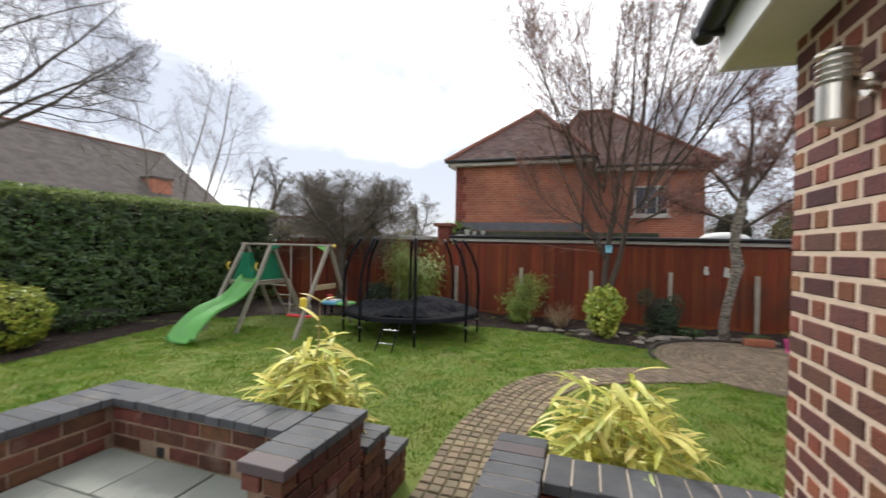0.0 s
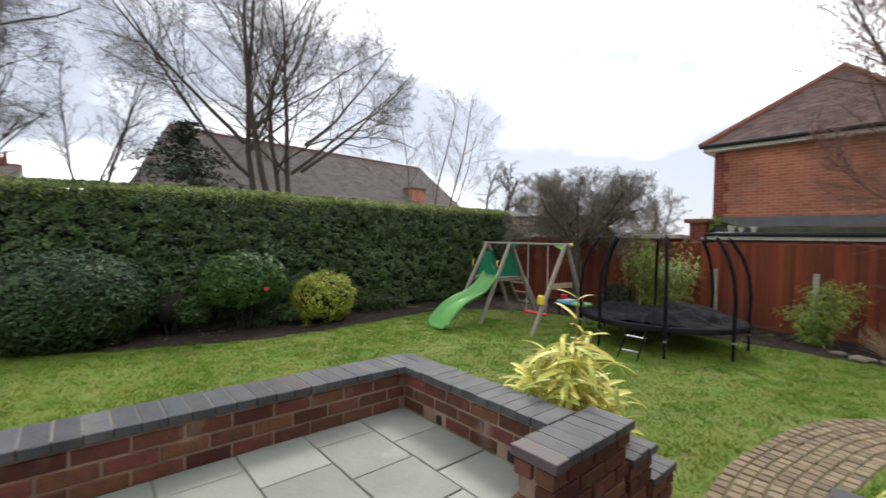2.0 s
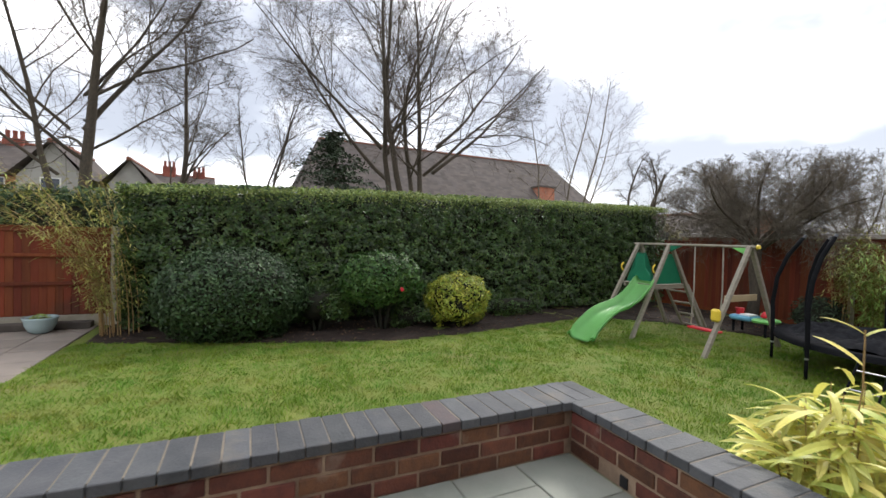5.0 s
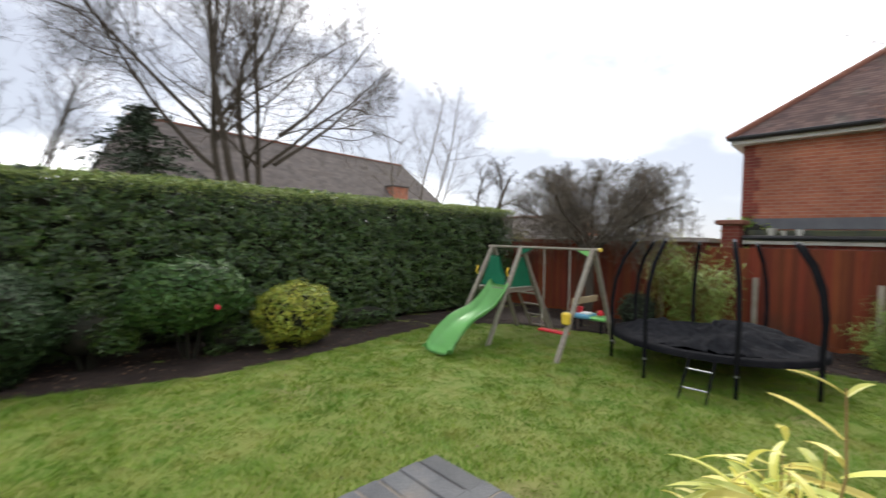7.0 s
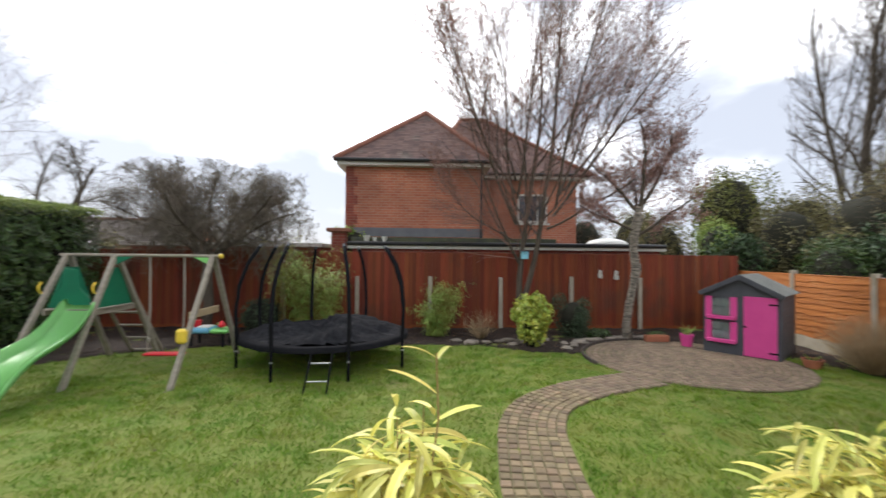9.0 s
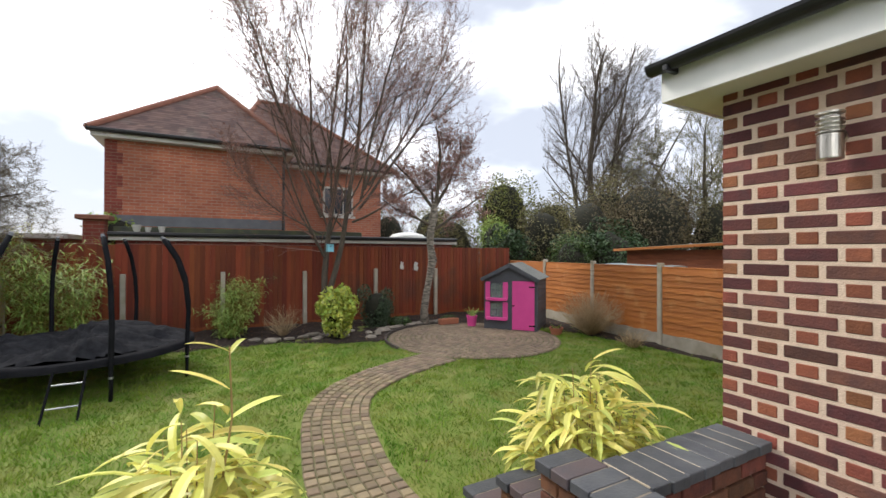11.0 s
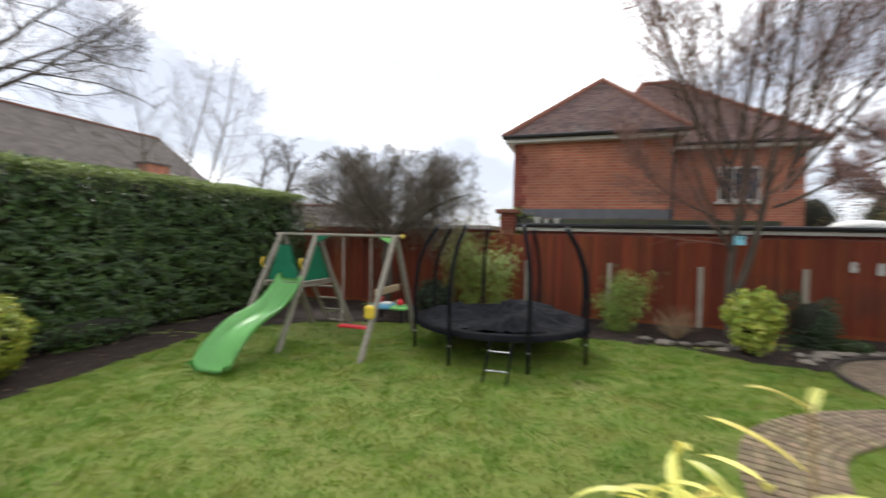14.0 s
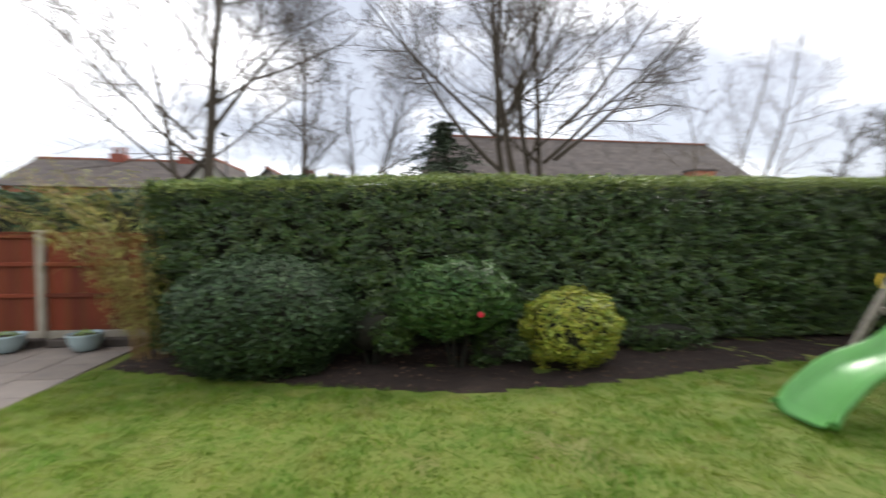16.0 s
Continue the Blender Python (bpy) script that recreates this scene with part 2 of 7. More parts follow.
M_TWIG = mat("bare_twig", (0.105, 0.084, 0.066), (0.07, 0.056, 0.045), 3, 0.9, 0)
M_TWIG_RED = mat("red_budded_twig", (0.25, 0.145, 0.115), (0.16, 0.095, 0.075), 3, 0.9, 0)
M_TWIG_GREY = mat("lichened_twig", (0.185, 0.155, 0.118), (0.11, 0.091, 0.071), 4, 0.9, 0)
M_BUD = mat("pink_bud", (0.40, 0.21, 0.18), (0.28, 0.14, 0.115), 4, 0.8, 0, island=0.3)
M_BIRCH = mat("pale_cracked_bark", (0.30, 0.265, 0.215), (0.035, 0.03, 0.024), 7, 0.9, 1.0, 30, stretch=(1.2, 1.2, 4))
M_HEDGE = mat("hedge_leaf", (0.026, 0.054, 0.012), (0.064, 0.115, 0.022), 3.2, 0.42, 0, island=0.55, hue=0.025, stain=(0.09, 0.075, 0.04), stain_scale=1.1, stain_at=0.66, trans=0.12, spec=0.5)
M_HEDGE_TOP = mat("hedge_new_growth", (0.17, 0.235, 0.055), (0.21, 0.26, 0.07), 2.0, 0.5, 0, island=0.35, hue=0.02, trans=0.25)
# near-black: the deep shade between leaves is painted into this colour
M_LEAF_SHADE = mat("painted_leaf_shade", (0.012, 0.014, 0.008), (0.022, 0.02, 0.012), 12, 0.95, 0.8, 30)
M_LAUREL = mat("glossy_dark_leaf", (0.024, 0.048, 0.017), (0.048, 0.085, 0.033), 2.5, 0.5, 0, island=0.5, hue=0.02, spec=0.26)
M_CAMELLIA = mat("camellia_leaf", (0.03, 0.07, 0.015), (0.058, 0.118, 0.027), 2.5, 0.5, 0, island=0.5, hue=0.02, spec=0.25)
M_GOLD = mat("gold_variegated_leaf", (0.36, 0.36, 0.045), (0.20, 0.27, 0.04), 5, 0.45, 0, island=0.4, hue=0.03, trans=0.2)
M_GOLD_LIGHT = mat("lime_yellow_leaf", (0.40, 0.43, 0.07), (0.28, 0.36, 0.06), 5, 0.45, 0, island=0.35, hue=0.03, trans=0.2)
M_FRESH = mat("fresh_green_leaf", (0.19, 0.30, 0.055), (0.31, 0.39, 0.10), 3, 0.45, 0, island=0.4, hue=0.03, trans=0.25)
M_BAMBOO = mat("bamboo_leaf", (0.29, 0.31, 0.075), (0.39, 0.37, 0.10), 2, 0.5, 0, island=0.4, hue=0.03, trans=0.25)
M_CANE = mat("bamboo_cane", (0.33, 0.24, 0.09), (0.25, 0.14, 0.06), 3, 0.5, 0.1)
M_CONIFER = mat("dark_conifer_foliage", (0.03, 0.052, 0.028), (0.05, 0.075, 0.036), 2, 0.7, 0, island=0.45)
M_OLIVE = mat("olive_foliage", (0.12, 0.112, 0.045), (0.175, 0.155, 0.066), 1, 0.65, 0, island=0.5, hue=0.02, trans=0.15)
M_DRY_OLIVE = mat("brown_olive_foliage", (0.14, 0.112, 0.058), (0.09, 0.074, 0.042), 1, 0.75, 0, island=0.5, hue=0.02, trans=0.1)
M_OCHRE = mat("golden_conifer_foliage", (0.17, 0.17, 0.035), (0.11, 0.13, 0.03), 1, 0.65, 0, island=0.4, hue=0.02)
M_DRY = mat("dry_stem", (0.42, 0.31, 0.18), (0.30, 0.215, 0.125), 6, 0.9, 0, island=0.3)
M_TERRA = mat("terracotta", (0.40, 0.15, 0.08), (0.32, 0.12, 0.07), 8, 0.8, 0.2)
M_BOWL = mat("pale_blue_glaze", (0.36, 0.46, 0.46), (0.30, 0.40, 0.41), 4, 0.25, 0.05, coat=0.3)
M_STONE = mat("rockery_stone", (0.24, 0.205, 0.165), (0.13, 0.115, 0.095), 7, 0.9, 0.6, 50, rand=0.3)
M_SLEEPER = mat("dark_sleeper", (0.06, 0.05, 0.045), (0.1, 0.085, 0.07), 5, 0.9, 0.5)
M_SHED = mat("brown_shed_timber", (0.24, 0.075, 0.03), (0.17, 0.055, 0.025), 3, 0.75, 0.3, 40, stretch=(1, 1, 6))
M_VARIEG = mat("striped_yellow_leaf", (0.76, 0.70, 0.19), (0.64, 0.62, 0.16), 9, 0.45, 0, rand=0.2, hue=0.02, trans=0.3)
M_GOLD_LEAF = mat("inner_yellow_leaf", (0.62, 0.58, 0.15), (0.45, 0.48, 0.12), 9, 0.45, 0, island=0.3, hue=0.025, trans=0.3)
M_VARIEG_G = mat("green_striped_leaf", (0.46, 0.52, 0.13), (0.58, 0.58, 0.15), 9, 0.45, 0, rand=0.2, hue=0.02, trans=0.3)
M_LEAD = mat("lead_flashing", (0.15, 0.155, 0.165), (0.11, 0.115, 0.125), 3, 0.6, 0.2)
M_FLOWER = mat("red_flower", (0.6, 0.02, 0.04), (0.5, 0.02, 0.05), 9, 0.5, 0)
M_ROAD = mat("distant_ground", (0.12, 0.13, 0.07), (0.16, 0.15, 0.1), 0.3, 0.95, 0.2)


# ---- building helpers ----
BASES = {}


def thing(name, at=(0, 0, 0), label="", category="", group="", kind=""):
    """An Empty at a thing's base, under which its parts hang."""
    e = new(name)
    e.empty_display_size = 0.1
    e.location = at
    BASES[e.name] = Matrix.Translation(at).inverted()
    return tagged(e, label, category, group, kind)


def under(ob, parent):
    if parent is not None:
        ob.parent = parent
        if parent.name in BASES:
            ob.matrix_parent_inverse = BASES[parent.name]
    return ob


def part(name, bm, material, parent=None, label="", smooth=False):
    me = bpy.data.meshes.new(name)
    bm.to_mesh(me)
    bm.free()
    me.materials.append(material)
    if smooth:
        me.polygons.foreach_set("use_smooth", [True] * len(me.polygons))
    ob = under(new(name, me), parent)
    return tagged(ob, label)


def raw(name, verts, faces, material, parent=None, label="", smooth=False):
    """One mesh object from arrays of corners and of triangles or quads."""
    v, f = np.asarray(verts, dtype=np.float32), np.asarray(faces, dtype=np.int32)
    me = bpy.data.meshes.new(name)
    k = f.shape[1]
    me.vertices.add(len(v))
    me.vertices.foreach_set("co", v.ravel())
    me.loops.add(f.size)
    me.loops.foreach_set("vertex_index", f.ravel())
    me.polygons.add(len(f))
    me.polygons.foreach_set("loop_start", np.arange(0, f.size, k, dtype=np.int32))
    if smooth:
        me.polygons.foreach_set("use_smooth", np.ones(len(f), dtype=bool))
    me.update(calc_edges=True)
    me.materials.append(material)
    ob = under(new(name, me), parent)
    return tagged(ob, label)


def piece(name, mesh, parent, m):
    ob = under(new(name, mesh), parent)
    ob.matrix_basis = m
    return ob


def box(bm, x0, x1, y0, y1, z0, z1, bev=0.0, m=None):
    made = bmesh.ops.create_cube(bm, size=1, matrix=Matrix.Translation(((x0 + x1) / 2, (y0 + y1) / 2, (z0 + z1) / 2)) @ Matrix.Diagonal((x1 - x0, y1 - y0, z1 - z0, 1)))
    vs = made["verts"]
    if bev:
        es = list({e for v in vs for e in v.link_edges})
        out = bmesh.ops.bevel(bm, geom=es, offset=bev, segments=1, affect="EDGES", profile=0.5)
        vs = list({v for f in out["faces"] for v in f.verts} | {v for v in vs if v.is_valid})
    if m is not None:
        bmesh.ops.transform(bm, matrix=m, verts=vs)
    return bm


def boxm(x0, x1, y0, y1, z0, z1, bev=0.0, m=None):
    bm = bmesh.new()
    box(bm, x0, x1, y0, y1, z0, z1, bev)
    if m is not None:
        bm.transform(m)
    return bm


def mesh_of(name, bm, material):
    me = bpy.data.meshes.new(name)
    bm.to_mesh(me)
    bm.free()
    me.materials.append(material)
    return me


def pipe(bm, pts, radii, sides=8, cap=True):
    """A round bar through points, with a radius at each."""
    pts = [Vector(p) for p in pts]
    if not isinstance(radii, (list, tuple)):
        radii = [radii] * len(pts)
    rings = []
    for i, p in enumerate(pts):
        d = (pts[min(i + 1, len(pts) - 1)] - pts[max(i - 1, 0)]).normalized()
        a = d.orthogonal().normalized() if i == 0 else (a - d * a.dot(d)).normalized()
        b = d.cross(a)
        rings.append([bm.verts.new(p + (a * math.cos(t) + b * math.sin(t)) * radii[i]) for t in [2 * math.pi * k / sides for k in range(sides)]])
    for r0, r1 in zip(rings, rings[1:]):
        for k in range(sides):
            bm.faces.new((r0[k], r0[(k + 1) % sides], r1[(k + 1) % sides], r1[k]))
    if cap:
        bm.faces.new(list(reversed(rings[0])))
        bm.faces.new(rings[-1])
    return bm


def pipem(pts, radii, sides=8):
    return pipe(bmesh.new(), pts, radii, sides)


def lathe(profile, sides=24, at=(0, 0, 0)):
    """A turned shape from (radius, height) steps."""
    bm = bmesh.new()
    rings = [[bm.verts.new((at[0] + r * math.cos(2 * math.pi * k / sides), at[1] + r * math.sin(2 * math.pi * k / sides), at[2] + z)) for k in range(sides)] for r, z in profile]
    for r0, r1 in zip(rings, rings[1:]):
        for k in range(sides):
            bm.faces.new((r0[k], r0[(k + 1) % sides], r1[(k + 1) % sides], r1[k]))
    bm.faces.new(list(reversed(rings[0])))
    bm.faces.new(rings[-1])
    return bm


def prism(outline, depth, m):
    """A flat outline (x, z) given a thickness along y, then placed by m."""
    bm = bmesh.new()
    a = [bm.verts.new((x, 0, z)) for x, z in outline]
    b = [bm.verts.new((x, depth, z)) for x, z in outline]
    bm.faces.new(a)
    bm.faces.new(list(reversed(b)))
    k = len(a)
    for i in range(k):
        bm.faces.new((a[i], b[i], b[(i + 1) % k], a[(i + 1) % k]))
    bmesh.ops.recalc_face_normals(bm, faces=bm.faces)
    bm.transform(m)
    return bm


def unit(v):
    return v / np.maximum(np.linalg.norm(v, axis=1, keepdims=True), 1e-9)


def leaf_arrays(rng, points, normals, size, spread=0.7, wide=0.5, fold=0.25, droop=0.2):
    """Folded diamond leaves at points, facing roughly along normals."""
    k = len(points)
    nrm = unit(normals + rng.normal(0, spread, (k, 3)))
    way = unit(np.cross(nrm, rng.normal(0, 1, (k, 3))))
    way[:, 2] -= droop
    way = unit(way)
    side = unit(np.cross(nrm, way))
    nrm = np.cross(way, side)
    ln = (size * rng.uniform(0.65, 1.25, k))[:, None]
    base, tip = points - way * ln * 0.5, points + way * ln * 0.5
    mid = points - nrm * ln * fold * 0.25
    left, right = mid + side * ln * wide * 0.5 + nrm * ln * fold * 0.5, mid - side * ln * wide * 0.5 + nrm * ln * fold * 0.5
    v = np.stack([base, left, tip, right], 1).reshape(-1, 3)
    i = np.arange(k)[:, None] * 4
    f = np.concatenate([i + [[0, 1, 2]], i + [[0, 2, 3]]], 1).reshape(-1, 3)
    return v, f


def lumps(p, amount, scale):
    return np.array([noise.noise(Vector(q) * scale) for q in p]) * amount


def dome_points(rng, count, centre, radii, low=-0.6, shell=0.25, lump=0.12, lump_scale=1.6):
    d = unit(rng.normal(0, 1, (count * 2, 3)))
    d = d[d[:, 2] > low][:count]
    r = 1 - np.abs(rng.normal(0, shell, len(d))) * 0.6
    r = r + lumps(d + np.array(centre), lump, lump_scale * 2)
    return np.array(centre) + d * r[:, None] * np.array(radii), unit(d / np.array(radii))


def lobed_points(rng, count, centre, radii, lobes, low=-0.9, shell=0.3):
    """Leaf places over several overlapping lobes, for a loose uneven outline."""
    ps, ns = [], []
    for k in range(lobes):
        d = unit(rng.normal(0, 1, (1, 3)))[0]
        d[2] = d[2] * 0.95 + 0.02
        c = np.array(centre) + d * np.array(radii) * rng.uniform(0.35, 0.78)
        s = rng.uniform(0.28, 0.52)
        p, n = dome_points(rng, count // lobes, c, np.array(radii) * s, low, shell, 0.25, 2.2)
        ps.append(p)
        ns.append(n)
    return np.concatenate(ps), np.concatenate(ns)


# lumpy solid that fills a shrub with painted shade
def shade_blob(centre, radii, factor=0.8):
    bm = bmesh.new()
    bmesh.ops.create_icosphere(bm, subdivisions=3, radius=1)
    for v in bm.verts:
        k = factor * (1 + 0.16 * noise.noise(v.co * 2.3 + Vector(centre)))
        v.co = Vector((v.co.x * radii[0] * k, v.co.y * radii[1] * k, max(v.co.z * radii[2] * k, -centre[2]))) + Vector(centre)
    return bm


def bush(name, at, radii, height, count, leaf, material, label, seed, spread=0.7, wide=0.5, stem=True, shade_core=True, lump=0.12, category="shrub", low=-0.75, shell=0.25, lobes=0, core_size=0.78):
    rng = np.random.default_rng(seed)
    e = thing(name, (at[0], at[1], 0), label, category)
    c = (at[0], at[1], height - radii[2])
    p, nr = lobed_points(rng, count, c, radii, lobes, low, shell) if lobes else dome_points(rng, count, c, radii, low, shell, lump)
    keep = p[:, 2] > 0.04
    v, f = leaf_arrays(rng, p[keep], nr[keep], leaf, spread, wide)
    raw("foliage", v, f, material, e)
    # dark blob behind the leaves, coloured as the shade within the shrub
    if shade_core:
        part("shade_core", shade_blob(c, radii, core_size), M_LEAF_SHADE, e, smooth=True)
    if stem:
        bm = bmesh.new()
        for k in range(5):
            a = k * 1.3 + seed
            pipe(bm, [(at[0] + 0.05 * math.cos(a), at[1] + 0.05 * math.sin(a), -0.05), (at[0] + radii[0] * 0.3 * math.cos(a), at[1] + radii[1] * 0.3 * math.sin(a), height * 0.55)], [0.03, 0.015], 6)
        # stems share the painted shade colour, darker than their bark
        part("trunk", bm, M_LEAF_SHADE, e)
    return e


# ---- bare trees ----
def outside(p, env):
    """Whether a point lies out of a crown's rough ellipsoid (centre, radii)."""
    if env is None:
        return False
    c, q = env
    k = 1 + 0.22 * noise.noise(p * 0.55)
    return sum(((p[i] - c[i]) / (q[i] * k)) ** 2 for i in range(3)) > 1 and p.z > c[2] - q[2] * 0.9


def grow(rng, out, p, d, length, r, lev, s):
    """Adds one branch and all that springs from it: (start, end, radii, level)."""
    n = s["n"][lev]
    step = length / n
    last = lev == len(s["n"]) - 1
    r_end = r * s["taper"][lev]
    for i in range(n):
        w = s["wob"][lev]
        d = Vector((d.x + rng.gauss(0, w), d.y + rng.gauss(0, w), d.z + rng.gauss(0, w) + s["up"][lev])).normalized()
        q = p + d * step
        if lev and outside(q, s.get("env")):
            return
        ra, rb = r + (r_end - r) * i / n, r + (r_end - r) * (i + 1) / n
        out.append((p, q, ra, rb, lev))
        if not last and (i + 1) / n > s["bare"][lev]:
            for _ in range(s["kids"][lev] if i < n - 1 else s["kids"][lev] + 1):
                a = radians(rng.uniform(*s["angle"][lev]))
                o = d.orthogonal().normalized()
                o.rotate(Matrix.Rotation(rng.uniform(0, 2 * math.pi), 3, d))
                cd = d * math.cos(a) + o * math.sin(a)
                k = s["ratio"][lev] * rng.uniform(0.65, 1.15) * (1.15 - 0.5 * (i + 1) / n)
                grow(rng, out, p.lerp(q, rng.random()), cd, length * k, max(rb * s["thin"][lev], s["least"]), lev + 1, s)
        p = q


def tube_arrays(segs, sides):
    p0 = np.array([tuple(s[0]) for s in segs])
    p1 = np.array([tuple(s[1]) for s in segs])
    r0, r1 = np.array([s[2] for s in segs]), np.array([s[3] for s in segs])
    d = unit(p1 - p0)
    ref = np.where(np.abs(d[:, 2:3]) < 0.9, np.array([[0, 0, 1.0]]), np.array([[1.0, 0, 0]]))
    a = unit(np.cross(d, ref))
    b = np.cross(d, a)
    t = np.arange(sides) * 2 * np.pi / sides
    ring = a[:, None] * np.cos(t)[None, :, None] + b[:, None] * np.sin(t)[None, :, None]
    v = np.concatenate([p0[:, None] + ring * r0[:, None, None], p1[:, None] + ring * r1[:, None, None]], 1).reshape(-1, 3)
    k = np.arange(sides)
    quad = np.stack([k, (k + 1) % sides, (k + 1) % sides + sides, k + sides], 1)
    f = (np.arange(len(segs))[:, None, None] * 2 * sides + quad[None]).reshape(-1, 4)
    return v, f


def bare_tree(name, at, stems, style, seed, label, bark, twig, buds=0, bud_size=0.03, bud_mat=None, wood_levels=2):
    """A leafless tree: stems are (offset, direction, length, radius)."""
    rng = random.Random(seed)
    out = []
    for off, d, ln, r in stems:
        grow(rng, out, Vector(at) + Vector(off), Vector(d).normalized(), ln, r, 0, style)
    e = thing(name, at, label, "tree")
    v, f = tube_arrays([s for s in out if s[4] < wood_levels], 7)
    raw("trunk", v, f, bark, e, smooth=True)
    v, f = tube_arrays([s for s in out if s[4] >= wood_levels], 3)
    raw("crown", v, f, twig, e)
    if buds:
        nr = np.random.default_rng(seed)
        tips = np.array([tuple(s[1]) for s in out if s[4] == len(style["n"]) - 1])
        tips = tips[nr.integers(0, len(tips), buds)] + nr.normal(0, 0.02, (buds, 3))
        v, f = leaf_arrays(nr, tips, nr.normal(0, 1, (buds, 3)), bud_size, 1, 0.6)
        tagged(raw("bud_spray", v, f, bud_mat, e), kind="stuff")
    return e


# ---- ground, beds, paving plan ----
GROUND = bmesh.new()
bmesh.ops.create_grid(GROUND, x_segments=2, y_segments=2, size=600)
tagged(part("ground", GROUND, M_ROAD), kind="structure")

BED_L_Y = [-1.6, 0.0, 1.5, 3.0, 4.5, 6.6, 8.0, 9.4, 10.0]
BED_L_X = [-7.4, -6.9, -6.45, -6.05, -6.2, -6.55, -6.8, -5.8, -4.6]
BED_B_X = [-9.0, -5.8, -4.4, -3.0, -0.4, 0.9, 2.0, 2.9, 3.3, 4.2, 5.4, 6.2, 9.0]
BED_B_Y = [9.4, 9.4, 9.9, 10.3, 10.1, 10.1, 9.45, 9.35, 10.0, 10.45, 10.3, 9.3, 9.0]
BED_R_Y = [2.0, 5.0, 6.6, 8.0, 8.8, 12.2]
BED_R_X = [6.9, 7.0, 7.02, 6.85, 6.5, 6.3]
PATH_C = [(0.84, 2.80), (0.83, 3.7), (0.79, 4.6), (0.87, 5.3), (1.02, 6.05), (1.32, 6.66), (1.88, 7.16), (2.55, 7.5), (3.25, 7.76)]
CIRCLE, CIRCLE_R, PATH_W = (4.55, 8.85), 1.75, 0.70


def path_at(u):
    k = min(int(u), len(PATH_C) - 2)
    w = u - k
    p = [Vector(PATH_C[max(0, min(i, len(PATH_C) - 1))]) for i in (k - 1, k, k + 1, k + 2)]
    return 0.5 * ((2 * p[1]) + (p[2] - p[0]) * w + (2 * p[0] - 5 * p[1] + 4 * p[2] - p[3]) * w * w + (3 * p[1] - p[0] - 3 * p[2] + p[3]) * w ** 3)


PATH_LINE = [path_at(i * 0.05) for i in range(int((len(PATH_C) - 1) / 0.05) + 1)]
PATH_ARR = np.array([tuple(p) for p in PATH_LINE])

# lawn: a gently uneven sheet over the garden
rng = np.random.default_rng(5)
gx, gy = np.meshgrid(np.linspace(-9.2, 8.4, 140), np.linspace(-9.0, 12.6, 170))
gz = 0.03 + 0.012 * np.sin(gx * 1.3 + 0.6 * gy) * np.sin(gy * 0.9) + rng.normal(0, 0.003, gx.shape)
idx = np.arange(gx.size).reshape(gx.shape)
quads = np.stack([idx[:-1, :-1], idx[:-1, 1:], idx[1:, 1:], idx[1:, :-1]], -1).reshape(-1, 4)
tagged(raw("lawn", np.stack([gx, gy, gz], -1).reshape(-1, 3), quads, M_GRASS, smooth=True), kind="structure")


def in_beds(x, y):
    return (x < np.interp(y, BED_L_Y, BED_L_X)) | (y > np.interp(x, BED_B_X, BED_B_Y)) | (x > np.interp(y, BED_R_Y, BED_R_X))


def on_paving(x, y, grow_by=0.0):
    hit = (x - CIRCLE[0]) ** 2 + (y - CIRCLE[1]) ** 2 < (CIRCLE_R + grow_by) ** 2
    for p in PATH_ARR[::2]:
        hit |= (x - p[0]) ** 2 + (y - p[1]) ** 2 < (PATH_W / 2 + 0.01 + grow_by) ** 2
    hit |= (y < -1.68) & (x < -5.5)
    hit |= (x > -1.6) & (x < 2.5) & (y < 2.9)
    hit |= (x > 0.1) & (x < 1.5) & (y < 3.72)
    hit |= (x > 2.4) & (y < 2.9)
    return hit


def grass(count, seed, x0, x1, y0, y1, high):
    r = np.random.default_rng(seed)
    x, y = r.uniform(x0, x1, count), r.uniform(y0, y1, count)
    edge = r.normal(0, 0.05, count)
    thin = (((x + 1.83) ** 2 + (y - 8.95) ** 2) < 1.2) & (r.random(count) < 0.55)
    worn = (((x + 4.9) ** 2 + (y - 9.2) ** 2) < 1.6) & (r.random(count) < 0.6)
    keep = ~in_beds(x + edge, y + edge) & ~on_paving(x, y, 0.0) & ~thin & ~worn
    x, y = x[keep], y[keep]
    k = len(x)
    patch = np.array([noise.noise(Vector((a * 0.9, b * 0.9, 3.0))) for a, b in zip(x, y)])
    tuft = np.array([noise.noise(Vector((a * 4.5, b * 4.5, 8.0))) for a, b in zip(x, y)])
    h = high * r.uniform(0.6, 1.3, k) * (1 + 0.45 * patch) * (1 + 0.7 * tuft)
    a = r.uniform(0, 2 * np.pi, k)
    sway = np.array([(noise.noise(Vector((a * 3.1, b * 3.1, 1.0))), noise.noise(Vector((a * 3.1, b * 3.1, 5.0)))) for a, b in zip(x, y)])
    lean = (r.normal(0, 0.5, (k, 2)) + 1.1 * sway) * h[:, None]
    w = 0.0035 + 0.003 * r.random(k)
    z = 0.03 + 0.012 * np.sin(x * 1.3 + 0.6 * y) * np.sin(y * 0.9) - 0.006
    s = np.stack([np.cos(a) * w, np.sin(a) * w], 1)
    v = np.stack([np.c_[x - s[:, 0], y - s[:, 1], z], np.c_[x + s[:, 0], y + s[:, 1], z], np.c_[x + lean[:, 0], y + lean[:, 1], z + h]], 1).reshape(-1, 3)
    return v, np.arange(k * 3).reshape(-1, 3)


va, fa = grass(360000, 11, -7.6, 7.0, -4.5, 10.4, 0.042)
vb, fb = grass(170000, 12, -7.6, 7.0, -2.5, 10.4, 0.036)
